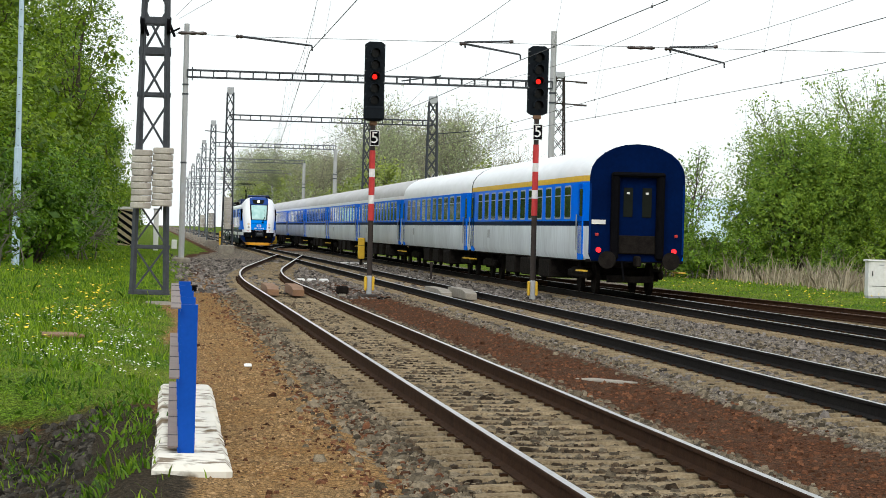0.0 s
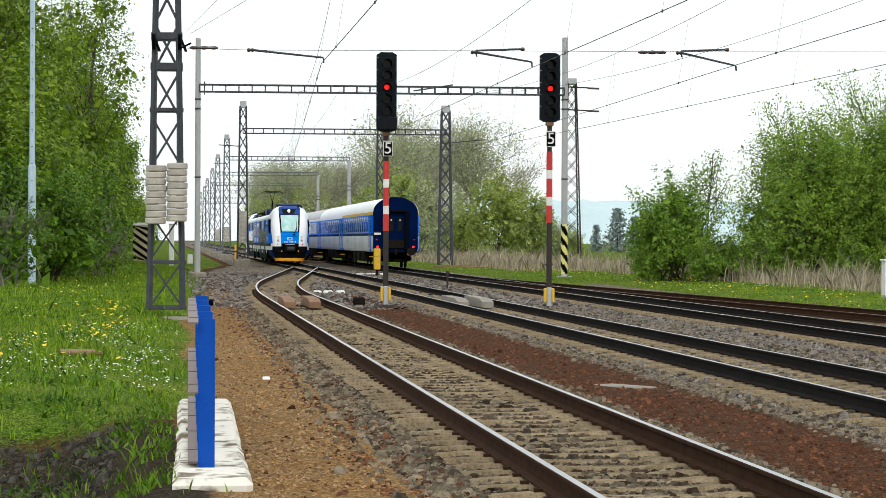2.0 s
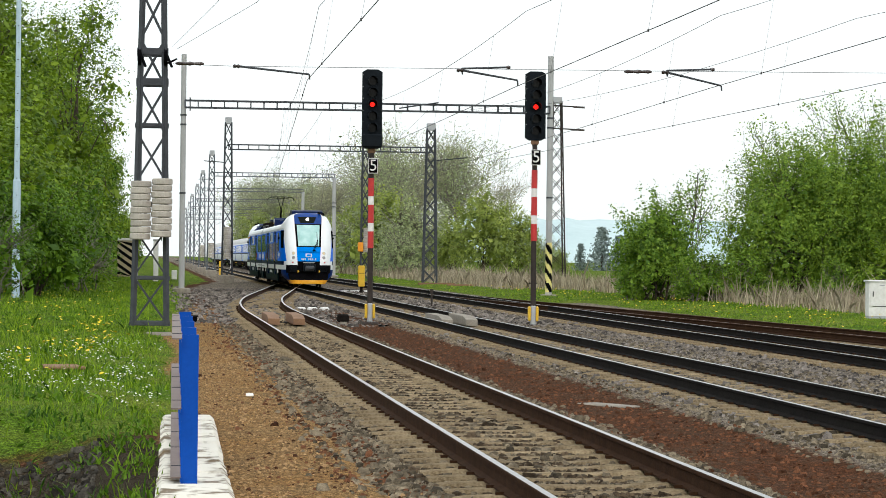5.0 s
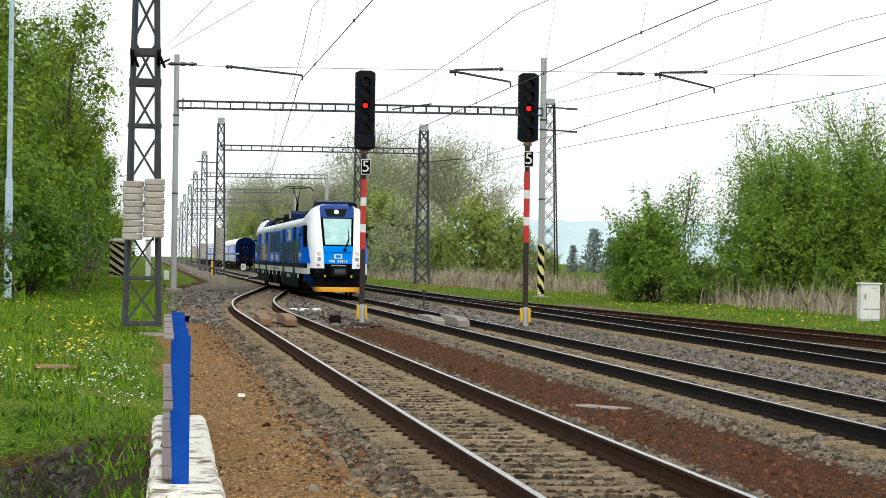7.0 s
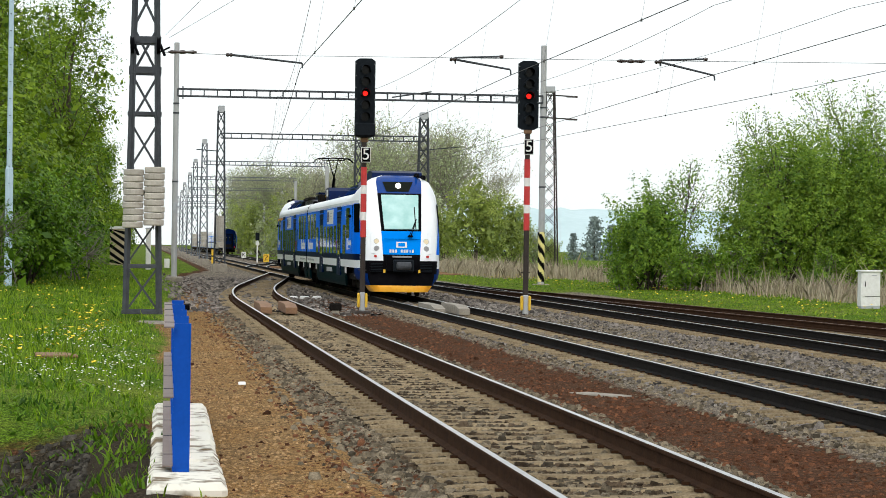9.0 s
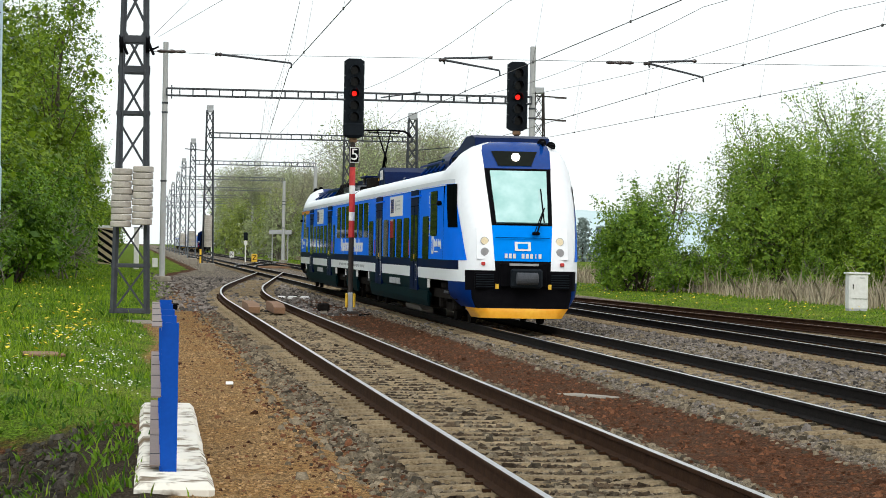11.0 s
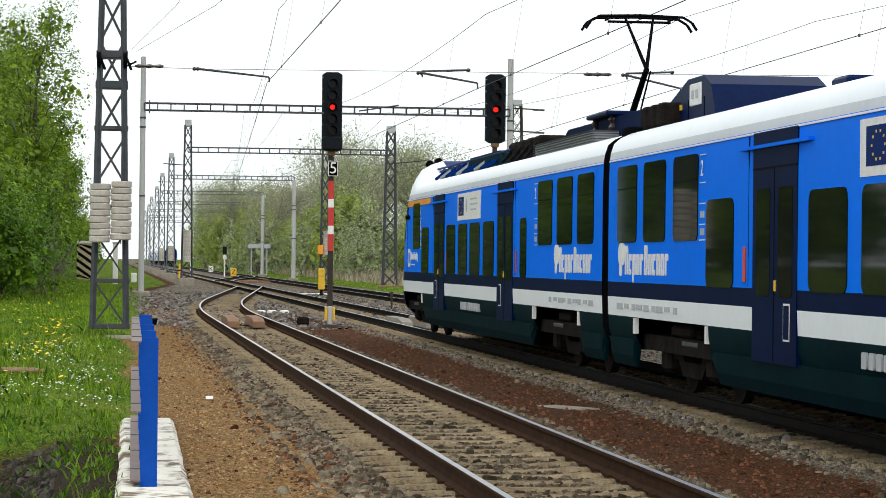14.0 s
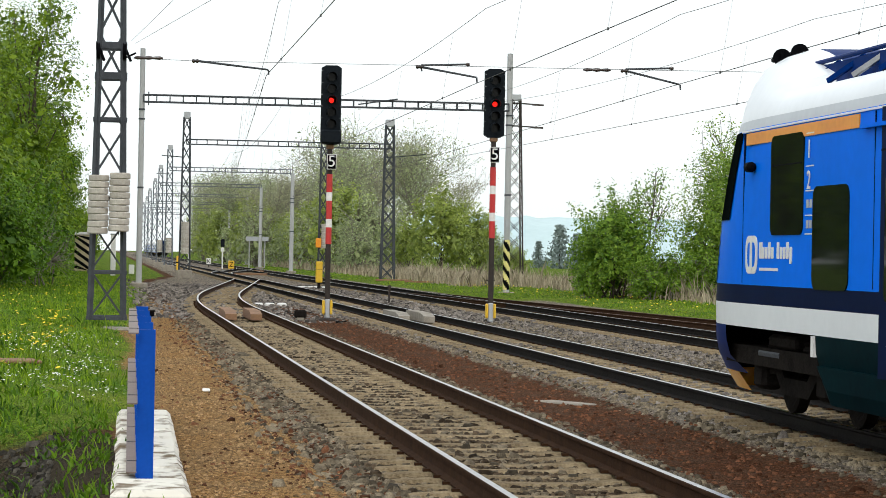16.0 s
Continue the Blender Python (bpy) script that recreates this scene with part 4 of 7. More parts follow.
        for i in range(6):
            part("louvre", S().box((sx * 0.80, -NOSE + 0.14, 0.84 + i * 0.05), (0.38, 0.04, 0.02), SIGNAL_BLACK, rot=Matrix.Rotation(0.5, 3, "X")), vent)
        part("warning_triangle", S().prism([(-NOSE + 0.03, 0.80), (-NOSE + 0.045, 0.80), (-NOSE + 0.045, 0.90), (-NOSE + 0.03, 0.90)], sx * 0.56 - 0.035, sx * 0.56 + 0.035, YELLOW), car, "yellow warning label")
        part("horn", S().lathe([(0.03, 0.3), (0.05, 0.0), (0.10, -0.05), (0.10, -0.09), (0.02, -0.06)], BLACK, "Y", 14, (0.72 + sx * 0.10, -NOSE + 1.78, 3.91 - sx * 0.03)).tube((0.72 + sx * 0.08, -NOSE + 1.86, 3.70), (0.72 + sx * 0.10, -NOSE + 1.84, 3.94), 0.025, 0.025, BLACK, 6), car, "black round horn on the roof")
    rec = S()
    rec.box((0, -NOSE + 0.06, 1.09), (1.0, 0.10, 0.52), BLACK, cut=0.03)
    recess = part("coupler_recess", rec, car, "black coupler recess")
    part("coupler_head", S().box((0.04, -NOSE - 0.06, 1.02), (0.66, 0.34, 0.40), SIGNAL_BLACK, cut=0.04), recess, "dark automatic coupler head")
    part("coupler_face", S().lathe([(0.06, -0.24), (0.13, -0.22), (0.13, 0.22), (0.06, 0.24)], MAST_GREY, "X", 16, (0.04, -NOSE - 0.22, 1.02)), recess)
    part("step", S().box((0, -NOSE + 0.02, 1.31), (0.62, 0.10, 0.05), STEEL), recess)
    for i, w in enumerate((1, 1, 1, 0, 1, 1, 1, 0.4, 1)):
        if w:
            num = S().box((-0.36 + i * 0.09, -NOSE + 0.158, 1.49), (0.06 * w, 0.02, 0.10), SIGN_WHITE)
            part("number_bar", num, car, "white bar of the unit number")
    lg = part("nose_logo", S().prism([(a, b) for a, b in ((-NOSE + 0.185, 1.60), (-NOSE + 0.22, 1.60), (-NOSE + 0.27, 1.79), (-NOSE + 0.235, 1.79))], -0.17, 0.17, SIGN_WHITE), car, "white logo shape on the blue nose panel")
    part("logo_core", S().prism([(-NOSE + 0.185, 1.64), (-NOSE + 0.22, 1.64), (-NOSE + 0.25, 1.75), (-NOSE + 0.215, 1.75)], -0.11, 0.11, PANEL_BLUE), lg)
    part("panel_seam", S().box((0, -NOSE + 0.245, 1.875), (1.16, 0.02, 0.012), NAVY), car)

    # bogies and underframe
    bogie(car, -23.1, True)
    bogie(car, -4.1, False)
    for y, l in ((-19.5, 2.2), (-16.0, 3.0), (-12.0, 3.4), (-8.2, 2.4)):
        part("underfloor_case", S().box((0, y, 0.40), (2.4, l, 0.32), UNDER, cut=0.05), car, "dusty dark underfloor case")

    # roof equipment
    def case(y0, y1, w, z1, mt=ROOF_BOX, name="roof_case", lab="dark blue roof casing", slope=0.7):
        sh = S()
        ol = [(y0, 3.44), (y0 + slope * 0.7, z1 - 0.05), (y0 + slope, z1), (y1 - slope, z1), (y1 - slope * 0.7, z1 - 0.05), (y1, 3.44)]
        sh.prism(ol, -w, w, mt)
        return part(name, sh, car, lab)

    if leading:
        c = part("roof_case", S().prism([(-25.1, 3.60), (-24.7, 4.05), (-24.2, 4.12), (-23.4, 4.10), (-20.4, 3.64), (-20.3, 3.44), (-25.1, 3.44)], -0.82, 0.82, ROOF_BOX), car, "dark wedge-shaped roof fairing")
        part("fairing_edge", S().bar((-0.80, -23.4, 4.11), (-0.80, -20.4, 3.65), 0.05, 0.03, DEEP_BLUE), c)
        for i in range(8):
            part("grille_bar", S().box((-0.83, -23.5 + i * 0.36, 3.62), (0.03, 0.28, 0.20), BLACK), c)
        case(-19.9, -15.4, 0.85, 3.76, SKIRT, lab="dark green roof casing")
        part("fan_housing", S().lathe([(0.10, -0.62), (0.36, -0.60), (0.42, -0.5), (0.42, 1.6)], ROOF_BOX, "Y", 20, (-0.45, -18.9, 3.55)), car, "round dark blue fan housing")
        for y in (-19.9, -18.9, -17.9, -16.9, -15.9):
            part("roof_frame", S().bar((-1.0, y, 3.46), (-0.62, y + 0.45, 3.80), 0.05, 0.05, DEEP_BLUE), car)
        part("roof_rail", S().tube((-0.98, -20.2, 3.66), (-0.98, -15.6, 3.66), 0.025, 0.025, DEEP_BLUE), car)
        big = part("roof_case", S().prism([(-3.7, 3.44), (-3.4, 3.88), (-3.0, 4.02), (-2.1, 4.02), (-0.25, 3.62), (-0.25, 3.44)], -0.74, 0.74, ROOF_BOX), car, "dark blue humped roof casing")
        part("louvre_panel", S().box((-0.75, -2.6, 3.80), (0.03, 0.62, 0.28), SIGN_WHITE, cut=0.01), big, "white louvre panel")
        for x in (-2.75, -2.5):
            part("louvre_knob", S().box((-0.77, x, 3.80), (0.03, 0.10, 0.12), LIGHT_GREY, cut=0.02), big)
        part("label_plate", S().box((-0.75, -1.6, 3.68), (0.02, 0.32, 0.07), YELLOW), big, "small yellow label")
        for y in (-3.05, -2.15, -1.35):
            part("casing_seam", S().box((-0.742, y, 3.60), (0.012, 0.02, 0.30), BLACK), big)
        for y in (-1.5, -1.0, -0.5):
            part("resistor", S().box((-0.80, y, 3.60), (0.40, 0.36, 0.30), UNDER, cut=0.03), car, "dark finned resistor")
        part("roof_hatch", S().box((-0.5, -9.2, 3.52), (0.5, 0.6, 0.10), ROOF_BOX, cut=0.03), car, "low dark roof hatch")
    else:
        for i in range(12):
            y = -24.3 + i * 0.9
            for sx in (-1, 1):
                part("roof_frame", S().bar((sx * 0.98, y, 3.46), (sx * 0.70, y + 0.35, 3.70), 0.05, 0.05, STEEL if i % 3 == 0 else DEEP_BLUE), car, "slanted roof frame")
        for sx in (-1, 1):
            part("roof_rail", S().tube((sx * 0.8, -24.1, 3.72), (sx * 0.8, -12.6, 3.72), 0.025, 0.025, DEEP_BLUE), car)
        case(-24.6, -19.0, 0.80, 3.68, DEEP_BLUE)
        case(-18.7, -13.2, 0.82, 3.76, SKIRT, lab="dark green roof casing")
        for y in (-12.6, -11.6, -10.7, -9.8):
            part("transformer_box", S().box((0.35, y, 3.66), (0.9, 0.7, 0.38), UNDER, cut=0.05), car, "dark finned box")
            part("cable_loop", S().tube((0.9, y - 0.3, 3.5), (0.75, y + 0.3, 3.78), 0.03, 0.03, BLACK, 6), car)
        case(-13.0, -9.3, 0.7, 3.80, NAVY)
        part("resistor_bank", S().box((0, -6.2, 3.54), (1.9, 5.4, 0.18), LIGHT_GREY, cut=0.02), car, "grey ribbed resistor bank")
        for i in range(5):
            part("resistor_rib", S().box((0, -6.2, 3.47 + i * 0.04), (1.96, 5.44, 0.012), MAST_GREY), car)
        case(-8.6, -1.0, 0.55, 3.86, NAVY)
        pantograph(car, -4.6)
    sh = S()
    for y in (-0.20, -0.13, -0.06):
        sh.box((0, y, 2.05), (2.30, 0.05, 2.9), BLACK, cut=0.02)
    part("gangway_bellows", sh, car, "black gangway bellows")
    part("gangway_trim", S().box((-1.37, -0.24, 2.1), (0.06, 0.04, 1.8), LIGHT_GREY), car)
    return car


# ---- the departing express ----
def coach_shell(white_roof, stripe, last):
    sh = S()
    roof = ROOF_WHITE if white_roof else ROOF_GREY
    arc = [(1.41 * math.cos(radians(a)) ** 1.0, 3.26 + 0.88 * math.sin(radians(a))) for a in (0, 15, 30, 45, 60, 75, 90)]
    side = [(1.33, 0.95), (1.41, 1.12), (1.41, 1.88), (1.41, 2.02), (1.41, 3.10), (1.41, 3.26)]
    mats = [COACH_WHITE, COACH_WHITE, NAVY, BLUE, YELLOW if stripe else ROOF_WHITE]
    pts = side + arc[1:]
    mats += [roof] * (len(arc) - 1)
    for sx in (-1, 1):
        for (a, b), (c, d), mt in zip(pts, pts[1:], mats):
            ends = [(0.12, 0.93), (0.75, 1.0), (25.5, 1.0), (26.1, 0.93)]
            for (y0, k0), (y1, k1) in zip(ends, ends[1:]):
                q = [(sx * a * k0, y0, b), (sx * a * k1, y1, b), (sx * c * k1, y1, d), (sx * c * k0, y0, d)]
                sh.add(q if sx > 0 else q[::-1], [(3, 2, 1, 0)], mt)
    for y, s in ((0.12, 1), (26.1, -1)):
        ring = [(x * 0.93, y, z) for x, z in pts] + [(-x * 0.93, y, z) for x, z in reversed(pts[:-1])]
        sh.add(ring, [tuple(range(len(ring)))], END_BLUE)
    sh.box((0, 13.1, 0.95), (2.62, 25.9, 0.08), UNDER)
    me = sh.mesh("body")
    bm = bmesh.new()
    bm.from_mesh(me)
    bmesh.ops.remove_doubles(bm, verts=bm.verts, dist=0.002)
    bmesh.ops.recalc_face_normals(bm, faces=bm.faces)
    bm.to_mesh(me)
    bm.free()
    me.polygons.foreach_set("use_smooth", [True] * len(me.polygons))
    me.set_sharp_from_angle(angle=radians(30))
    return me


def coach(label, white_roof, stripe, wide, last):
    c = thing("passenger_coach", at(TRACK_C, 70), label, "train", "coaches of the departing express")
    part("body", coach_shell(white_roof, stripe, last), c)
    n = 10 if wide else 12
    for sx in (-1, 1):
        for i in range(n):
            y = 2.3 + (21.6 / n) * (i + 0.5)
            w = 1.25 if wide else 1.0
            fr = S()
            a, b = (1.38, 1.418)
            fr.prism(rounded(y - w / 2 - 0.05, y + w / 2 + 0.05, 2.07, 3.02, 0.1), *((a, b) if sx > 0 else (-b, -a)), LIGHT_GREY)
            win = part("window", fr, c, "window with a pale frame")
            gl = S()
            a, b = (1.38, 1.424)
            gl.prism(rounded(y - w / 2, y + w / 2, 2.12, 2.97, 0.08), *((a, b) if sx > 0 else (-b, -a)), COACH_GLASS)
            part("pane", gl, win)
            part("sash_bar", S().box((sx * 1.422, y, 2.74), (0.012, w, 0.03), LIGHT_GREY), win)
        for y in (0.85, 25.3):
            d = part("door", S().box((sx * 1.385, y + (0.15 if y < 5 else -0.15), 2.0), (0.05, 0.80, 2.1), BLUE, cut=0.02), c, "blue folding coach door")
            part("door_window", S().box((sx * 1.42, y, 2.52), (0.014, 0.42, 0.75), COACH_GLASS, cut=0.005), d)
            part("step", S().box((sx * 1.36, y, 0.66), (0.2, 0.8, 0.04), YELLOW), d, "yellow-edged step")
            part("handrail", S().tube((sx * 1.45, y + 0.56, 1.2), (sx * 1.45, y + 0.56, 2.2), 0.02, 0.02, STEEL, 6), d)
        for y in (8.0, 12.0, 15.5):
            part("underframe_case", S().box((sx * 0.95, y, 0.62), (0.75, 2.2, 0.55), UNDER, cut=0.04), c)
        part("logo_shape", S().box((sx * 1.414, 20.5, 1.6), (0.008, 0.6, 0.28), LIGHT_GREY), c)
    for y in (3.3, 22.9):
        bg = part("bogie", S().box((0, y, 0.62), (2.2, 2.0, 0.22), UNDER, cut=0.05), c, "dark bogie")
        for yy in (y - 1.25, y + 1.25):
            w = S()
            for x in (-0.75, 0.75):
                w.lathe([(0.1, -0.07), (0.46, -0.06), (0.46, 0.05), (0.1, 0.06)], UNDER, "X", 18, (x, yy, 0.46))
            w.tube((-1, yy, 0.46), (1, yy, 0.46), 0.08, 0.08, UNDER)
            part("wheelset", w, bg)
        for x in (-1.0, 1.0):
            part("side_frame", S().box((x, y, 0.55), (0.16, 3.4, 0.22), UNDER, cut=0.04), bg)
    for y in (4.5, 21.5):
        part("roof_vent", S().lathe([(0.22, 3.9), (0.22, 4.02), (0.12, 4.10), (0.0, 4.12)], SIGNAL_BLACK, n=12, c=(-0.55, y, -0.12)), c, "dark roof ventilator")
    # end with gangway, seen on the last coach
    g = S()
    for x in (-0.62, 0.62):
        g.box((x, 0.02, 2.15), (0.22, 0.28, 2.35), BLACK, cut=0.06)
    g.box((0, 0.0, 3.30), (1.46, 0.30, 0.14), BLACK, cut=0.05)
    gw = part("gangway", g, c, "black rubber gangway surround")
    if last:
        dr = part("end_door", S().box((0, 0.10, 2.2), (1.04, 0.06, 2.1), END_BLUE, cut=0.01), gw, "closed blue end doors")
        for x in (-0.26, 0.26):
            part("door_window", S().box((x, 0.06, 2.55), (0.26, 0.02, 0.8), TINT, cut=0.005), dr)
            part("sticker", S().box((x, 0.05, 2.80), (0.08, 0.01, 0.06), SIGN_WHITE), dr)
        part("gangway_plate", S().box((0, 0.04, 1.40), (1.04, 0.06, 0.5), UNDER, cut=0.02), gw, "raised dark footplate")
        for x in (-1.04, 1.04):
            part("tail_lamp", S().lathe([(0.02, -0.05), (0.07, -0.03), (0.07, 0.03)], TAIL_RED, "Y", 16, (x, 0.08, 1.24)), c, "lit red tail lamp")
            part("marker_lamp", S().box((x * 1.05, 0.09, 1.66), (0.09, 0.03, 0.08), RED, cut=0.01), c, "unlit red marker lamp")
            bf = part("buffer", S().tube((x * 0.84, 0.12, 0.98), (x * 0.84, -0.40, 0.98), 0.10, 0.08, UNDER, 12), c, "dark buffer")
            part("buffer_head", S().lathe([(0.05, -0.06), (0.24, -0.04), (0.24, 0.0), (0.05, 0.01)], UNDER, "Y", 18, (x * 0.84, -0.40, 0.98)), bf)
            part("corner_pillar", S().box((x * 1.235, 0.13, 2.1), (0.05, 0.06, 1.9), DEEP_BLUE), c)
        part("number_panel", S().box((-1.05, 0.10, 2.0), (0.38, 0.02, 0.12), SIGN_WHITE), c, "white number panel as plain bars")
        part("coupling", S().box((0, -0.1, 0.95), (0.14, 0.5, 0.30), UNDER, cut=0.04), c)
        part("brake_hose", S().tube((-0.4, 0.05, 0.95), (-0.36, -0.12, 0.45), 0.03, 0.03, BLACK, 6), c)
        part("snow_plate", S().box((0, 0.9, 0.45), (1.3, 0.06, 0.2), UNDER, cut=0.02), c)
    return c


COACHES = []


def express():
    kinds = [("blue and white last coach with yellow stripe and lit tail lamps", True, True, False, True),
             ("blue and white coach with clean white roof", True, False, True, False),
             ("older blue and white coach with dusty grey roof", False, False, False, False),
             ("older blue and white coach with dusty grey roof", False, False, True, False)]
    made = [coach(*k) for k in kinds]
    COACHES.extend(made)
    for i in range(4, 10):
        COACHES.append(copy_thing(made[2 + i % 2], at(TRACK_C, 70 + 26.4 * i)))


express()
CAR_LEAD, CAR_TRAIL = railcar(True), railcar(False)


# ---- light signals ----
def light_signal(x, y, hood):
    m = on_plan(x, y, -0.25)
    up = 0.0 if hood else 0.25
    t = thing("light_signal", m, "five-lamp black light signal showing red on a red and white mast", "railway signal", "signals between the tracks")
    part("footing", S().box((0, 0, -0.04), (0.5, 0.5, 0.14), MAST_PAINT, cut=0.04), t, "dark mossy concrete footing")
    part("base", S().box((0, 0, 0.30), (0.15, 0.18, 0.56), LIGHT_GREY, cut=0.03), t, "grey cast base")
    for sx in (-1, 1):
        part("base_guard", S().box((sx * 0.11, -0.02, 0.34), (0.07, 0.20, 0.42), YELLOW, cut=0.03), t, "yellow base guard")
    part("mast", S().tube((0, 0, 0.5), (0, 0, 5.0 + up), 0.078, 0.07, MAST_PAINT, 14), t, "dark weathered mast")
    z = 2.14 + up
    for i, (l, mt) in enumerate(((0.48, RED), (0.24, SIGN_WHITE), (0.52, RED), (0.24, SIGN_WHITE), (0.52, RED))):
        part("mast_band", S().tube((0, 0, z), (0, 0, z + l), 0.086, 0.084, mt, 14), t, "red band" if mt is RED else "white band")
        z += l
    part("neck", S().box((0, 0, 4.92 + up), (0.22, 0.18, 0.14), TIMBER, cut=0.03), t, "rusty bracket")
    plate = part("number_plate_board", S().box((0.04 if hood else 0.02, -0.13, 4.49 + up), (0.27, 0.02, 0.44), SIGN_WHITE, cut=0.005), t, "black sign with white border and a white 5")
    part("plate_field", S().box((0.04 if hood else 0.02, -0.143, 4.49 + up), (0.235, 0.012, 0.40), BLACK), plate)
    part("digit", text_mesh("5", 0.46, SIGN_WHITE), plate, "white digit five", pose(0.04 if hood else 0.02, -0.152, 4.49 + up, 90, 0, 0))
    h = S()
    z0, z1, w = (4.98, 7.24, 0.285) if hood else (5.22, 7.16, 0.285)
    cut = 0.12
    ol = [(-w, z0 + cut * 0.6), (-w + cut, z0), (w - cut, z0), (w, z0 + cut * 0.6), (w, z1 - cut * 0.6), (w - cut, z1), (-w + cut, z1), (-w, z1 - cut * 0.6)]
    vs = [(x_, yy, z_) for yy in (-0.10, 0.06) for x_, z_ in ol]
    n = len(ol)
    h.add(vs, [tuple(range(n)), tuple(range(2 * n - 1, n - 1, -1))] + [(i, n + i, n + (i + 1) % n, (i + 1) % n) for i in range(n)], SIGNAL_BLACK)
    head = part("signal_head", h, t, "matt black signal head")
    for i in range(5):
        zc = z1 - 0.33 - i * 0.335
        hood_ = S()
        k = 12
        vs, fs = [], []
        for j in range(k + 1):
            a = radians(-25 + 230 * j / k)
            for yy, r in ((-0.10, 0.145), (-0.42, 0.135), (-0.42, 0.125), (-0.10, 0.135)):
                vs.append((r * math.cos(a), yy, zc + r * math.sin(a)))
        for j in range(k):
            for q in range(4):
                fs.append((j * 4 + q, j * 4 + (q + 1) % 4, j * 4 + 4 + (q + 1) % 4, j * 4 + 4 + q))
        hood_.add(vs, fs, SIGNAL_BLACK)
        part("lamp_hood", hood_, head)
        mt = LAMP_RED if i == 2 else LENS_DARK
        part("lens", S().lathe([(0.02, -0.03), (0.066 if i == 2 else 0.11, -0.01), (0.072 if i == 2 else 0.12, 0.01)], mt, "Y", 18, (0, -0.11, zc)), head, "lit red lamp" if i == 2 else "")
        for sx in (-1, 1):
            part("hinge", S().box((sx * 0.27, -0.105, zc + 0.17), (0.04, 0.012, 0.012), LIGHT_GREY), head)
    if hood:
        part("lower_box", S().box((0, -0.12, 5.20), (0.58, 0.34, 0.40), SIGNAL_BLACK, cut=0.05), head, "black lower box")
    part("ladder_step", S().box((0.0, 0.09, 1.2), (0.24, 0.05, 0.03), MAST_PAINT), t)
    return t


light_signal(-2.29, 74, True)
light_signal(2.34, 73, False)


# ---- masts and portals of the overhead line ----
def lattice_mast(x, y, z0, h, base, top, label, bays, material=MAST_GREY, rz=0.0, group="overhead line masts", brace=0.06):
    t = thing("lattice_mast", on_plan(x, y, z0, rz), label, "overhead line mast", group)
    foot = 0.75 if base == 0.75 else 0.1
    part("footing", S().box((0, 0, foot / 2 - 0.27), (base + 0.3, base + 0.3, foot), CONCRETE, cut=0.05), t, "concrete footing")
    w = lambda z: (base + (top - base) * z / h) / 2
    leg = 0.10 if base == 0.77 else 0.085
    for sx in (-1, 1):
        for sy in (-1, 1):
            part("leg", S().bar((sx * w(0), sy * w(0), 0), (sx * w(h), sy * w(h), h), leg, leg, material), t)
    for i in range(bays):
        za, zb = h * i / bays + 0.05, h * (i + 1) / bays
        for s in (-1, 1):
            part("brace", S().bar((-w(za), s * w(za), za), (w(zb), s * w(zb), zb), 0.02, brace, material), t)
            part("brace", S().bar((w(za), s * w(za), za), (-w(zb), s * w(zb), zb), 0.02, brace, material), t)
            part("brace", S().bar((s * w(za), -w(za), za), (s * w(zb), w(zb), zb), 0.02, brace, material), t)
    part("cap", S().box((0, 0, h + 0.12), (top * 1.1, top * 1.1, 0.5), LIGHT_GREY, cut=0.03), t, "grey cap box")
    return t


def weights(t, x, y, z0, n, w, d=0.30):
    for i in range(n):
        part("counterweight", S().lathe([(w / 2 - 0.02, 0), (w / 2, 0.02), (w / 2, d * 0.47 - 0.02), (w / 2 - 0.02, d * 0.47)], WEIGHT, n=14, c=(x + 0.008 * ((i * 7) % 3 - 1), y, z0 + i * d * 0.5)), t, "grey concrete counterweight")


def near_mast():
    t = lattice_mast(-6.95, 60.0, 0.0, 11.0, 0.77, 0.37, "tall dark lattice mast with stacked concrete counterweights", 10, brace=0.04)
    for z, hh in ((1.10, 0.09), (4.62, 0.09), (5.62, 0.17), (6.32, 0.17), (0.05, 0.10)):
        w = 0.77 - 0.40 * z / 11 + 0.10
        for e in (-1, 1):
            part("clamp_plate", S().box((0, e * (w / 2 - 0.06), z), (w + 0.08, 0.07, hh), MAST_GREY, cut=0.01), t, "dark steel clamp plate")
    for x, z0, n in ((-0.235, 1.98, 9), (0.245, 2.04, 9)):
        weights(t, x, -0.62, z0, n, 0.47)
        part("weight_rod", S().tube((x, -0.62, 1.95), (x, -0.5, 6.0), 0.014, 0.014, MAST_GREY, 6), t)
    for x in (-0.30, 0.30):
        part("pulley", S().lathe([(0.05, -0.05), (0.20, -0.04), (0.17, 0.0), (0.20, 0.04), (0.05, 0.05)], BLACK, "X", 18, (x, -0.36, 6.18)), t, "dark tension pulley")
        part("pulley_arm", S().bar((x, -0.3, 6.30), (x + 0.14, -0.55, 5.95), 0.05, 0.04, BLACK), t)
    part("pulley_arm", S().bar((0.34, -0.3, 6.05), (0.56, -0.3, 6.16), 0.06, 0.04, BLACK), t)
    part("hanging_pipe", S().tube((0.30, 0.40, 2.4), (0.34, 0.40, 1.2), 0.03, 0.03, POLE_BLUE, 8), t, "pale hanging pipe")
    return t


near_mast()


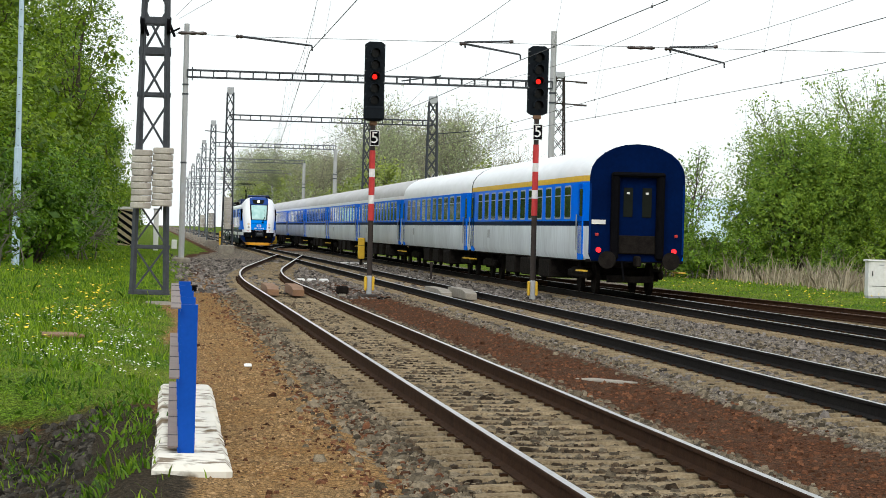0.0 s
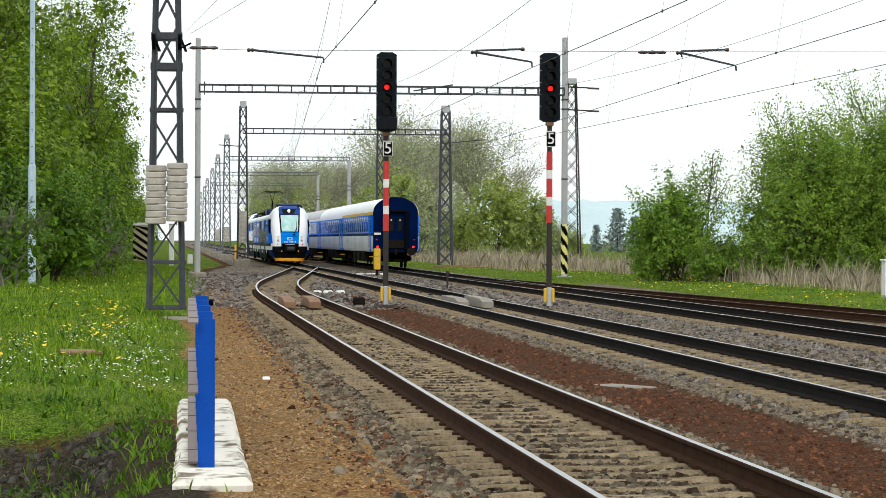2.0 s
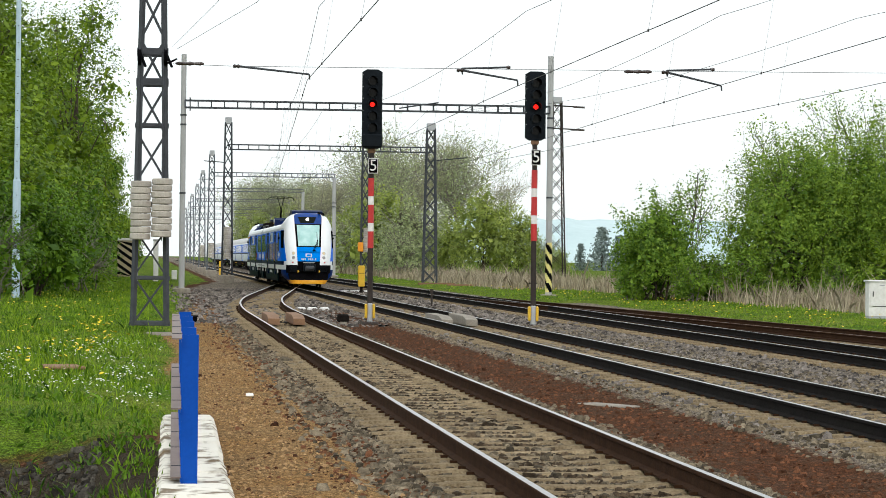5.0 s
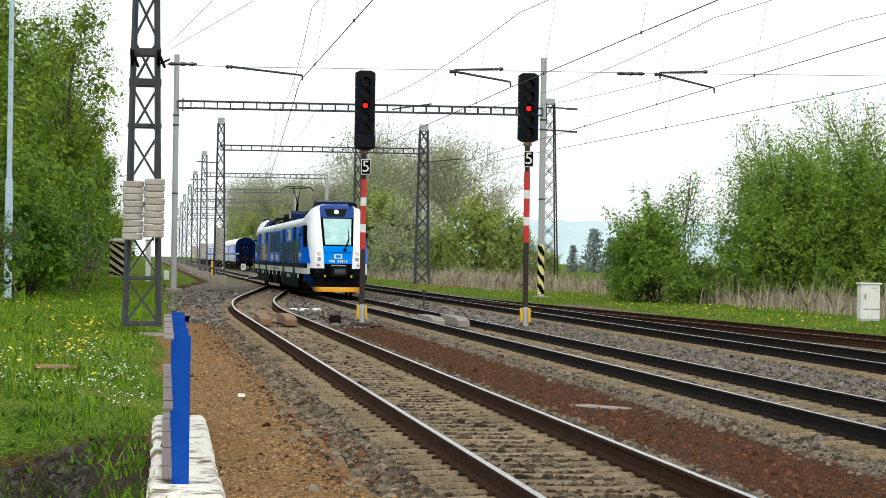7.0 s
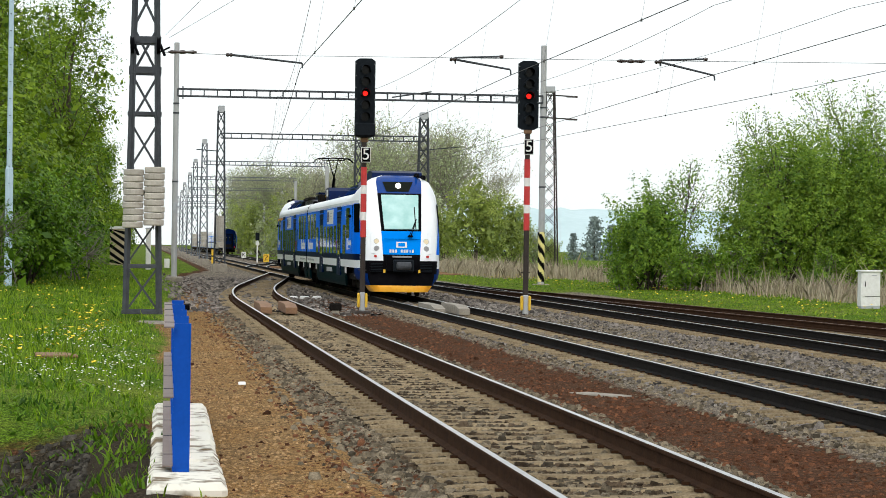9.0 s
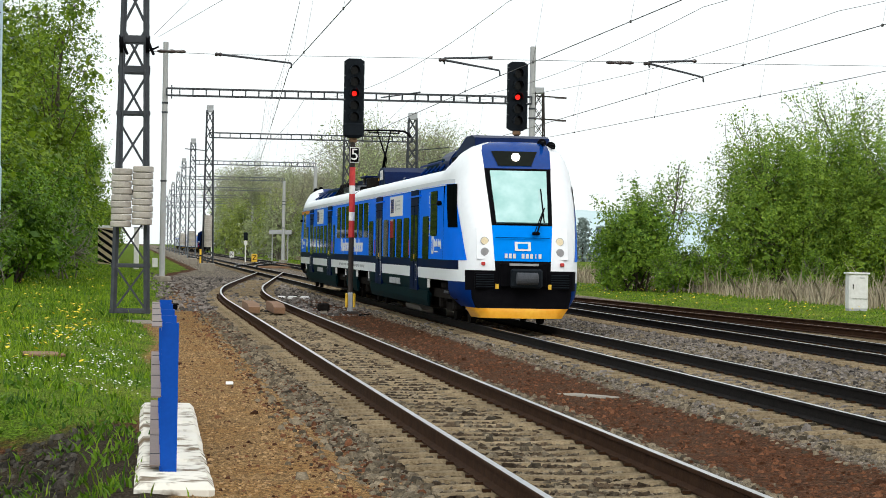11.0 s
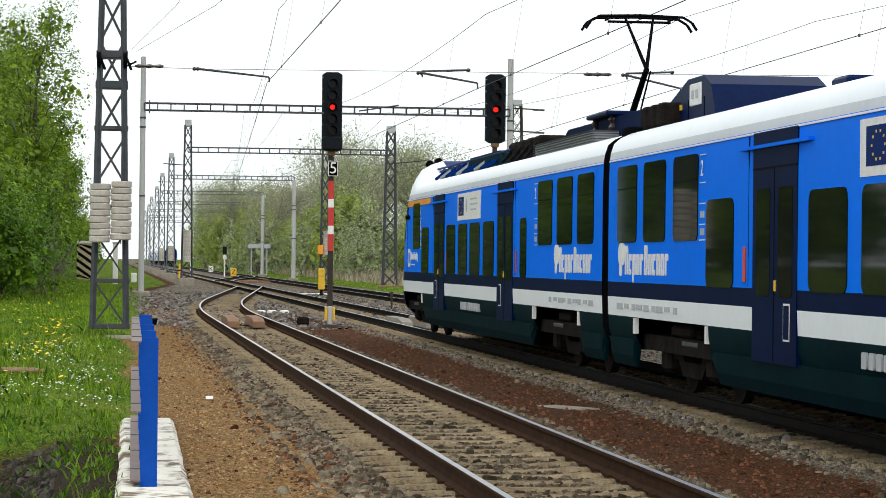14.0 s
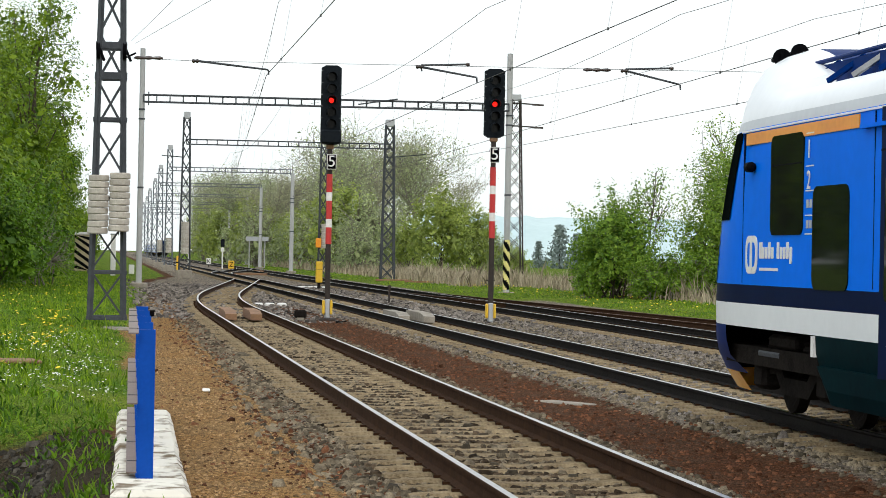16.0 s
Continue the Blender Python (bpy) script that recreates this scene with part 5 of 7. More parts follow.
def round_pole(x, y, z0, h, r, label, material=POLE_GREY, stripes=False):
    t = thing("concrete_pole", on_plan(x, y, z0), label, "overhead line mast", "overhead line masts")
    part("footing", S().lathe([(r + 0.28, -0.1), (r + 0.28, 0.08), (r + 0.22, 0.14)], CONCRETE, n=14), t, "low round concrete footing")
    part("shaft", S().lathe([(r, 0), (r * 0.86, h), (r * 0.5, h + 0.02)], material, n=16), t)
    for z in (h * 0.70, h * 0.74, h * 0.41):
        part("band", S().lathe([(r * 0.98, z), (r * 1.06, z), (r * 1.06, z + 0.08), (r * 0.98, z + 0.08)], MAST_GREY, n=16), t, "steel band")
    if stripes:
        st = S()
        n, k = 16, 26
        for i in range(k):
            z0_, z1_ = 0.25 + 2.45 * i / k, 0.25 + 2.45 * (i + 1) / k
            for j in range(n):
                a0, a1 = 2 * math.pi * j / n, 2 * math.pi * (j + 1) / n
                rr = r * 1.03
                q = [(rr * math.cos(a), rr * math.sin(a), z) for a, z in ((a0, z0_), (a1, z0_), (a1, z1_), (a0, z1_))]
                st.add(q, [(0, 1, 2, 3)], YELLOW_STRIPE if ((j + i * 1.2) % 8) < 4 else BLACK)
        part("hazard_stripes", st, t, "yellow and black hazard stripes")
    part("number_tag", S().box((0, -r - 0.01, 3.5), (0.16, 0.02, 0.5), LIGHT_GREY), t, "small tag as plain bar")
    return t


YELLOW_STRIPE = surf("pale_yellow_reflective", (0.80, 0.72, 0.28), (0.70, 0.6, 0.2), 6, 0.5)


def beam(x0, y0, x1, y1, z, label, depth=0.34, panels=28, material=MAST_GREY):
    d = Vector((x1 - x0, y1 - y0, 0))
    L = d.length
    m = pose(x0, y0, z, 0, 0, math.degrees(math.atan2(d.y, d.x)))
    t = thing("portal_beam", m, label, "overhead line portal", "portal beams over the tracks")
    for zz in (0, depth):
        for yy in (-0.18, 0.18):
            part("chord", S().box((L / 2, yy, zz), (L, 0.075, 0.075), material), t)
    posts = S()
    for i in range(panels + 1):
        x = L * i / panels
        posts.box((x, -0.18, depth / 2), (0.05, 0.03, depth), material)
        posts.box((x, 0.18, depth / 2), (0.05, 0.03, depth), material)
        posts.box((x, 0, depth), (0.04, 0.36, 0.03), material)
    tagged(part("lattice_posts", posts, t), kind="stuff")
    for x in (0.25, L - 0.25):
        part("beam_bracket", S().bar((x, -0.2, -0.15), (x, 0.2, depth + 0.15), 0.06, 0.06, material), t)
    return t


# first portal, on two round concrete poles
round_pole(-13.07, 126, -0.1, 11.5, 0.145, "slim pale grey concrete pole beside the path")
round_pole(4.85, 128, -0.25, 11.9, 0.165, "pale grey concrete pole with yellow and black hazard stripes", stripes=True)
beam(-13.0, 126.0, 4.8, 128.0, 8.82, "long grey lattice portal beam across the tracks")
# portals further along, on lattice masts
PORTALS = [(182, -15.7, -1.48, 9.1), (240, -22.2, -10.9, 9.0), (296, -28.4, -17.0, 9.0), (352, -34.5, -22.0, 9.0), (410, -41.0, -28.5, 9.0), (470, -47.5, -35.0, 9.0), (530, -54.3, -42.0, 9.0)]
for i, (y, xl, xr, z) in enumerate(PORTALS):
    # all but the first portal take the steel paled by painted haze
    t = lattice_mast(xl, y, -0.2, 11.2, 0.75, 0.42, "grey lattice mast beside the main track", 11 if i < 2 else 8, MAST_GREY if i < 1 else HAZED_GREY)
    if i < 3:
        weights(t, 0.0, -0.5, 1.6, 16 if i == 0 else 10, 0.55, 0.28)
    if i < 1:
        lattice_mast(xr, y + 1.6, -0.2, 11.0, 0.95, 0.55, "grey lattice mast standing in the grass verge", 11)
    else:
        round_pole(xr, y + 1.3, -0.2, 9.2, 0.20, "pale concrete pole at the edge of the trees")
    beam(xl, y, xr, y + 1.6, z, "grey lattice portal beam far down the line", 0.34, 20, MAST_GREY if i < 1 else HAZED_GREY)
t = lattice_mast(-6.5, 196, -0.2, 11.0, 0.62, 0.42, "grey lattice mast with a stack of counterweights", 11)
weights(t, 0.1, -0.42, 2.2, 13, 0.5, 0.28)
part("orange_box", S().box((-0.35, -0.4, 2.6), (0.4, 0.3, 0.7), ORANGE, cut=0.03), t, "faded orange box")
# lattice mast of the power line behind the right-hand pole
pylon = lattice_mast(8.3, 205, -0.2, 14.3, 1.4, 0.65, "dark tapering lattice pylon behind the verge", 12, MAST_PAINT, brace=0.05)
for z in (14.0, 12.2):
    part("cross_arm", S().bar((-0.4, 0, z), (2.2, 0, z - 0.1), 0.10, 0.10, MAST_PAINT), pylon)
    part("insulator", S().bar((1.3, 0, z - 0.1), (2.2, 0, z - 0.12), 0.16, 0.14, INSULATOR), pylon)


# ---- wires ----
def wire(name, pts, r, label, group="overhead wires", material=WIRE):
    sh = S()
    for a, b in zip(pts, pts[1:]):
        sh.tube(a, b, r, r, material, 5, False)
    return solid(name, sh, Matrix.Identity(4), label, "wire", group)


def line_point(o, s, z):
    return tuple(LINE @ Vector((o, s, z)))


SUPPORTS = [-2, 61.2, 127.5, 184, 242, 298, 354, 412, 472, 532]


CARRIER = [8.6, 7.45, 8.9, 8.6, 8.5, 8.4, 8.4, 8.4, 8.4, 8.4]


def catenary(off, z_low, label, last=9, shift=0.25):
    """Contact wire, carrier wire and droppers from support to support."""
    sh = S()
    for i, (a, b) in enumerate(zip(SUPPORTS, SUPPORTS[1:])):
        if i >= last:
            break
        k, pts = 24, []
        oa, ob = off(a), off(b)
        for j in range(k + 1):
            u = j / k
            s, o = a + (b - a) * u, oa + (ob - oa) * u
            sag = 4 * u * (1 - u)
            top = CARRIER[i] + (CARRIER[i + 1] - CARRIER[i]) * u - 0.75 * sag
            pts.append((line_point(o, s, z_low - 0.03 * sag), line_point(o + shift, s, max(top, z_low + 0.25))))
        for (c0, m0), (c1, m1) in zip(pts, pts[1:]):
            sh.tube(c0, c1, 0.009, 0.009, WIRE, 4, False)
            sh.tube(m0, m1, 0.007, 0.007, WIRE, 4, False)
        for c0, m0 in pts[2:-1:4]:
            sh.tube(c0, m0, 0.003, 0.003, WIRE, 3, False)
            sh.box(c0, (0.03, 0.08, 0.05), WIRE)
    solid("overhead_wire", sh, Matrix.Identity(4), label, "wire", "overhead wires")


catenary(lambda s: off_a(s), 5.74, "thin dark contact and carrier wires over the near siding", 3)
catenary(lambda s: 0.85 if s < 0 else 0.25 if s < 100 else -0.2, 5.66, "thin dark contact and carrier wires over the main track")
catenary(lambda s: TRACK_C, 5.72, "thin dark contact and carrier wires over the second main track")
catenary(lambda s: off_d(s), 5.72, "thin dark contact and carrier wires over the far siding", 2)


def registration_arm(x0, x1, y, z0, z1, tail=0.0):
    """A bent arm on the cross wire that steadies a contact wire."""
    sh = S()
    sh.tube((x0, y, z0), (x1, y, z1), 0.028, 0.022, MAST_GREY, 6)
    sh.tube((x1, y, z1), (x1 + 0.01, y, z1 - 0.12), 0.02, 0.02, MAST_GREY, 6)
    sh.lathe([(0.03, -0.12), (0.05, -0.08), (0.03, -0.04), (0.05, 0.0), (0.03, 0.04)], INSULATOR, "X", 8, (x0, y, z0))
    if tail:
        sh.tube((x0, y, z0 + 0.04), (x0 + tail, y, z0 + 0.08), 0.024, 0.024, MAST_GREY, 6)
        sh.tube((x0, y, z0 + 0.05), (x0 + 0.02, y, z0 - 0.10), 0.02, 0.02, MAST_GREY, 6)
        sh.lathe([(0.03, 0.0), (0.045, 0.05), (0.03, 0.10)], INSULATOR, "X", 8, (x0 + tail, y, z0 + 0.08))
    return solid("steady_arm", sh, Matrix.Identity(4), "thin grey steady arm holding a contact wire", "steady arm", "steady arms")


def px(x, y):
    return (x - 784) / 4590 * y


registration_arm(px(404, 60), px(530, 60), 60, 6.02, 5.85)
registration_arm(px(800, 60.5), px(899, 60.5), 60.5, 6.02, 5.80, 1.04)
registration_arm(px(1163, 61), px(1260, 61), 61, 6.06, 5.76, 1.03)
wire("cross_wire", [(-6.5, 60, 6.06), (-5.0, 60, 6.02), (0.0, 60.4, 6.05), (5.0, 60.9, 6.08), (12.5, 61.6, 6.15)], 0.006, "thin cross wire spanning the tracks")
for x, y in ((1112, 61), (318, 60)):
    sh = S().lathe([(0.02, -0.33), (0.045, -0.25), (0.03, -0.1), (0.05, 0), (0.03, 0.1), (0.045, 0.25), (0.02, 0.33)], INSULATOR, "X", 8, (px(x, y), y, 6.07))
    solid("line_insulator", sh, Matrix.Identity(4), "dark insulator strung on the cross wire", "insulator", "line insulators")
for x0, x1, y, z0, z1 in ((690, 760, 127, 8.95, 9.25), (345, 384, 182.5, 8.3, 8.2), (740, 812, 184.5, 8.5, 8.8), (336, 360, 240, 8.7, 8.7)):
    wire("steady_arm", [(px(x0, y), y, z0), (px(x1, y), y, z1)], 0.035, "grey steady arm on a distant support", "steady arms", MAST_GREY)
wire("feeder_wire", [(-6.5, 60, 6.45), (-3.88, 42.6, 5.80), (-1.98, 30, 5.7), (2.6, 0, 5.7)], 0.0045, "thin dark feeder wire overhead")
wire("feeder_wire", [(-6.4, 60, 6.40), (-3.24, 42.6, 5.80), (-0.95, 30, 5.7), (4.5, 0, 5.7)], 0.0045, "thin dark feeder wire overhead")


# ---- blue railing on a culvert wall ----
def railing():
    p0, p1 = Vector((-2.02, 20.2)), Vector((-2.90, 28.4))
    d = (p1 - p0)
    yaw = math.degrees(math.atan2(-d.x, d.y))
    L = d.length
    wall = S()
    n = 9
    for i in range(n):
        y0, y1 = -1.2 + (L + 1.75) * i / n, -1.2 + (L + 1.75) * (i + 1) / n
        z = random.uniform(-0.012, 0.012)
        wall.box((0.04, (y0 + y1) / 2, -0.16 + z), (0.58 + random.uniform(-0.02, 0.02), y1 - y0 - 0.045, 0.22), WASHED, cut=0.045)
    wall.box((0.04, L / 2 - 0.325, -0.62), (0.54, L + 1.65, 0.74), CONCRETE)
    solid("culvert_wall", wall, pose(p0.x, p0.y, -0.25 + 0.18, 0, 0, yaw) @ pose(0, 0, -0.02), "low culvert wall of flaking whitewashed concrete blocks", "wall", "", "structure")
    t = thing("railing", pose(p0.x, p0.y, -0.13, 0, 0, yaw), "blue painted steel railing with brown flanges on a culvert wall", "railing")
    for i in range(5):
        y = L * i / 4
        part("post", S().box((0.0, y, 0.56), (0.13, 0.014, 1.16), RAIL_BLUE).box((0.058, y + 0.05, 0.56), (0.014, 0.10, 1.16), RAIL_BLUE), t, "blue steel angle post")
    for z, h in ((1.11, 0.035), (0.565, 0.035), (0.03, 0.035)):
        part("rail", S().box((-0.105, L / 2, z), (0.08, L + 0.1, 0.012), RAIL_TOP).box((-0.065, L / 2, z - h / 2), (0.012, L + 0.1, h), RAIL_BLUE), t, "rail with dull brown upper flange")
        for i in range(4):
            part("flange_joint", S().box((-0.10, L * (i + 0.5) / 4, z + 0.008), (0.082, 0.02, 0.006), MAST_GREY), t)


railing()


# ---- smaller lineside things ----
def cabinet():
    t = thing("signal_cabinet", on_plan(13.75, 83.6, -0.25, 0), "white lineside equipment cabinet standing in the grass", "cabinet")
    part("body", S().box((0, 0, 0.72), (0.64, 0.42, 1.12), SIGN_WHITE, cut=0.015), t)
    part("cap", S().box((0, 0, 1.30), (0.74, 0.52, 0.06), SIGN_WHITE, cut=0.015), t, "overhanging white cap")
    part("plinth", S().box((0, 0, 0.12), (0.62, 0.4, 0.26), LIGHT_GREY, cut=0.01), t)
    d = part("door", S().box((0.02, -0.216, 0.88), (0.56, 0.014, 0.78), SIGN_WHITE, cut=0.004), t)
    part("latch", S().box((-0.18, -0.23, 0.88), (0.025, 0.02, 0.17), BLACK), d, "black latch")
    # thin black strip put below the door as its shadow
    part("shadow_strip", S().box((0.06, -0.212, 0.485), (0.5, 0.012, 0.02), BLACK), t)
    part("label_bars", S().box((0.12, -0.226, 1.16), (0.16, 0.006, 0.03), LIGHT_GREY), d)


cabinet()


def hazard_container():
    t = thing("striped_container", on_plan(-23.55, 187.5, 0.0), "container end painted with black and cream hazard stripes", "container")
    w, h = 1.12, 2.65
    part("body", S().box((0, 1.2, h / 2), (w, 2.4, h), surf("cream_paint", (0.50, 0.42, 0.27), (0.36, 0.3, 0.19), 3, 0.7), cut=0.02), t)
    part("cap", S().box((0, 1.2, h + 0.09), (w + 0.12, 2.5, 0.18), SIGN_WHITE, cut=0.02), t)
    for i in range(-2, 6):
        z = i * 0.55
        pts = []
        for x, zz in ((-w / 2, z + 0.78), (w / 2, z), (w / 2, z + 0.27), (-w / 2, z + 1.05)):
            pts.append((x, -0.012, min(max(zz, 0.03), h - 0.02)))
        if pts[0][2] - pts[1][2] > 0.05 or pts[3][2] - pts[0][2] > 0.05:
            st = S().add(pts + [(a, 0.004, c) for a, b, c in pts], [(0, 1, 2, 3), (0, 4, 5, 1), (1, 5, 6, 2), (2, 6, 7, 3), (3, 7, 4, 0)], BLACK)
            part("stripe", st, t, "black diagonal stripe")


hazard_container()


def wedge_pair(off, s, material, label):
    """Two low beams between the rails."""
    for d in (-0.36, 0.30):
        sh = S()
        sh.prism([(-2.2, -0.18), (2.0, -0.18), (2.0, 0.06), (-1.3, 0.06), (-2.2, -0.02)], d - 0.15, d + 0.15, material)
        solid("guide_beam", sh, at(off, s, 0.02), label, "track fitting", "guide beams between the rails")


wedge_pair(-4.62, 71.0, TIMBER, "brown timber guide beam between the rails")
wedge_pair(0.0, 71.5, CONCRETE, "grey concrete guide beam between the rails")


def marker(x, y, letter):
    t = thing("letter_marker", on_plan(x, y, -0.2), "small lit orange marker board with a black letter", "sign", "marker boards")
    part("post", S().tube((0, 0, 0), (0, 0, 0.35), 0.04, 0.04, MAST_PAINT), t)
    b = part("board", S().box((0, 0, 0.65), (0.52, 0.10, 0.70), YELLOW if letter == "Z" else SIGN_WHITE, cut=0.02), t)
    part("letter", text_mesh(letter, 0.62, BLACK), b, "black letter", pose(0, -0.06, 0.65, 90, 0, 0))


marker(px(471, 232), 232, "Z")
marker(px(431, 300), 300, "K")
yb = thing("point_machine_box", on_plan(-4.6, 134, -0.2), "tall yellow lineside box on a short leg", "lineside box")
part("leg", S().box((0, 0, 0.15), (0.14, 0.14, 0.3), UNDER), yb)
part("case", S().box((0, 0, 0.85), (0.34, 0.3, 1.1), YELLOW, cut=0.04), yb)
part("lid_seam", S().box((0, -0.153, 1.0), (0.3, 0.01, 0.02), MAST_PAINT), yb)
y2 = thing("point_lantern", on_plan(px(376, 236), 236, -0.2), "narrow yellow point indicator beside the track", "lineside box")
part("case", S().box((0, 0, 0.7), (0.22, 0.2, 1.3), YELLOW, cut=0.03), y2)
part("band", S().box((0, 0, 0.75), (0.23, 0.21, 0.12), BLACK), y2)
for k, (o, s, w) in enumerate(((-2.9, 93, 0.3), (-2.5, 93.2, 0.32), (-2.05, 93.4, 0.28), (2.1, 140, 0.5), (2.7, 140.4, 0.6), (3.4, 140.8, 0.45))):
    solid("white_stone", S().box((0, 0, 0.05), (w, 0.35, 0.14), SIGN_WHITE, cut=0.04), at(o, s, -0.29, k * 7), "whitewashed marker stone lying in the ballast", "stone", "whitewashed stones")
solid("concrete_plate", S().box((0, 0, 0), (0.36, 0.9, 0.04), CONCRETE, cut=0.012), at(-2.15, 34.6, -0.29, 30), "weathered concrete plate lying flush in the red soil", "slab")
solid("cover_plate", S().box((0, 0, 0), (0.55, 0.9, 0.05), TIMBER, cut=0.015), on_plan(-5.75, 38.5, -0.05, 12), "weathered timber plate lying in the grass", "slab")
solid("litter", S().box((0, 0, 0), (0.10, 0.10, 0.02), SIGN_WHITE, rot=Matrix.Rotation(0.3, 3, "X"), cut=0.01), on_plan(-2.63, 34.2, -0.20), "scrap of white litter on the path", "litter")
solid("short_post", S().box((0, 0, 0.3), (0.07, 0.07, 0.72), MAST_PAINT, cut=0.01).box((0, 0, 0.62), (0.12, 0.04, 0.16), MAST_PAINT), at(2.45, 99.5, -0.25), "short rusty post between the tracks", "post")
jb = thing("junction_box", at(-2.75, 74.6, -0.27), "low dark junction box beside the signal", "lineside box")
part("case", S().box((0, 0, 0.16), (0.34, 0.36, 0.22), UNDER, cut=0.04), jb)
part("foot", S().box((0.0, 0, 0.02), (0.2, 0.3, 0.1), CONCRETE), jb)
solid("cable", S().tube((0, 0, 0), (0.7, 0.3, 0.02), 0.025, 0.025, BLACK, 6).tube((0.7, 0.3, 0.02), (1.3, -0.2, 0.03), 0.025, 0.025, BLACK, 6), at(-1.9, 72.6, -0.27), "black cable lying in the ballast", "cable")
solid("drain_cover", S().box((0, 0, 0.05), (0.56, 0.7, 0.14), BLACK, cut=0.03).box((0, 0, 0.13), (0.62, 0.76, 0.04), UNDER, cut=0.02), on_plan(px(318, 70), 70, -0.14), "dark drain cover at the edge of the path", "drain cover")
for i in range(4):
    solid("old_sleeper", S().box((0, 0, 0), (2.6, 0.28, 0.16), TIMBER, cut=0.02), on_plan((-0.9, 1.1, -13.3, -12.4)[i], (176, 168, 236, 205)[i], -0.13, (4, -3, 5, 0)[i]), "old weathered timber sleeper lying in the grass", "timber", "old sleepers in the grass")
lp = thing("lamp_post", on_plan(px(14, 92), 92, -0.1), "tall slender pale blue lamp post among the shrubs", "lamp post")
part("shaft", S().lathe([(0.14, 0), (0.14, 4.3), (0.10, 4.4), (0.085, 11.5), (0.05, 11.52)], POLE_BLUE, n=14), lp)
for i in range(14):
    part("step_iron", S().box((0.0, -0.12, 2.0 + i * 0.6), (0.05, 0.10, 0.02), MAST_GREY), lp)
for i, (x, w, h) in enumerate(((226, 0.28, 2.6), (262, 0.30, 2.4))):
    wp = thing("white_post", on_plan(px(x, 150), 150, 0.1), "white post standing behind the lattice mast", "post", "white posts")
    part("shaft", S().box((0, 0, h / 2), (w, w, h), SIGN_WHITE, cut=0.03), wp)
    part("cap", S().box((0, 0, h), (w + 0.06, w + 0.06, 0.08), LIGHT_GREY, cut=0.02), wp)
bx = thing("small_white_box", on_plan(px(295, 172), 172, 0.0), "small white lineside box in the grass", "lineside box")
part("case", S().box((0, 0, 0.32), (0.36, 0.3, 0.62), SIGN_WHITE, cut=0.03), bx)


nb = thing("line_board", on_plan(px(516, 300), 300, -0.2), "pale wide line board on two posts beside the trees", "sign")
for x in (-0.9, 0.9):
    part("post", S().tube((x, 0, 0), (x, 0, 3.5), 0.06, 0.06, POLE_GREY), nb)
part("board", S().box((0, -0.08, 3.35), (2.6, 0.06, 0.5), LIGHT_GREY, cut=0.02), nb)
for x, y, z in ((395, 330, 2.6), (455, 270, 2.4)):
    fs_ = thing("dwarf_signal", on_plan(px(x, y), y, -0.2), "small distant signal on a white post beside the line", "railway signal", "distant signals")
    part("post", S().tube((0, 0, 0), (0, 0, z), 0.07, 0.06, SIGN_WHITE), fs_, "white post")
    part("head", S().box((0, -0.05, z + 0.3), (0.42, 0.2, 0.8), SIGNAL_BLACK, cut=0.06), fs_, "black signal head")
    part("plate", S().box((0, -0.09, z - 0.4), (0.36, 0.02, 0.4), SIGN_WHITE), fs_)


# ---- plants ----
def grow(rng, height, spread, levels, trunk_r, first, fork=(2, 4), up=0.35, stems=1):
    """Limbs as tapered segments, and the ends where leaves sit."""
    segs, tips = [], []

    def limb(p, d, length, r, level):
        n = 3
        q = p
        for i in range(n):
            d = (d + Vector(rng.normal(0, 0.16, 3)) + Vector((0, 0, 0.06))).normalized()
            e = q + d * (length / n)
            r1 = r * (0.82 if level < levels else 0.6)
            segs.append((q, e, r, r1, level))
            q, r = e, r1
            if level >= 2:
                tips.append((q, level))
            if level < levels and i >= (1 if level == 0 else 0):
                for _ in range(int(rng.integers(*fork))):
                    a = rng.uniform(0, 6.283)
                    side = Vector((math.cos(a), math.sin(a), rng.uniform(-0.1, up + 0.5)))
                    limb(q, (d * rng.uniform(0.25, 0.7) + side * spread).normalized(), length * rng.uniform(0.5, 0.72), r * 0.6, level + 1)
        if level < levels:
            limb(q, d, length * 0.62, r * 0.8, level + 1)
        tips.append((q, level))

    for k in range(stems):
        a = 6.283 * k / max(stems, 1) + rng.uniform(0, 1)
        lean = 0.0 if stems == 1 else rng.uniform(0.15, 0.5)
        start = Vector((math.cos(a), math.sin(a), 0)) * (0.0 if stems == 1 else rng.uniform(0.1, 0.7))
        limb(start, Vector((math.cos(a) * lean, math.sin(a) * lean, 1)).normalized(), height * first, trunk_r, 0)
    return segs, tips


def limbs_mesh(segs, thick):
    vs, fs = [], []
    for p, q, r0, r1, level in segs:
        n = 7 if level == 0 else 5 if level == 1 else 3
        d = (q - p).normalized()
        a = d.orthogonal().normalized()
        b = d.cross(a)
        base = len(vs)
        for c, r in ((p, r0), (q, r1)):
            for i in range(n):
                t = 2 * math.pi * i / n
                vs.append(tuple(c + max(r, thick) * (math.cos(t) * a + math.sin(t) * b)))
        fs += [(base + i, base + (i + 1) % n, base + n + (i + 1) % n, base + n + i) for i in range(n)]
    me = bpy.data.meshes.new("limbs")
    me.from_pydata(vs, [], fs)
    return me


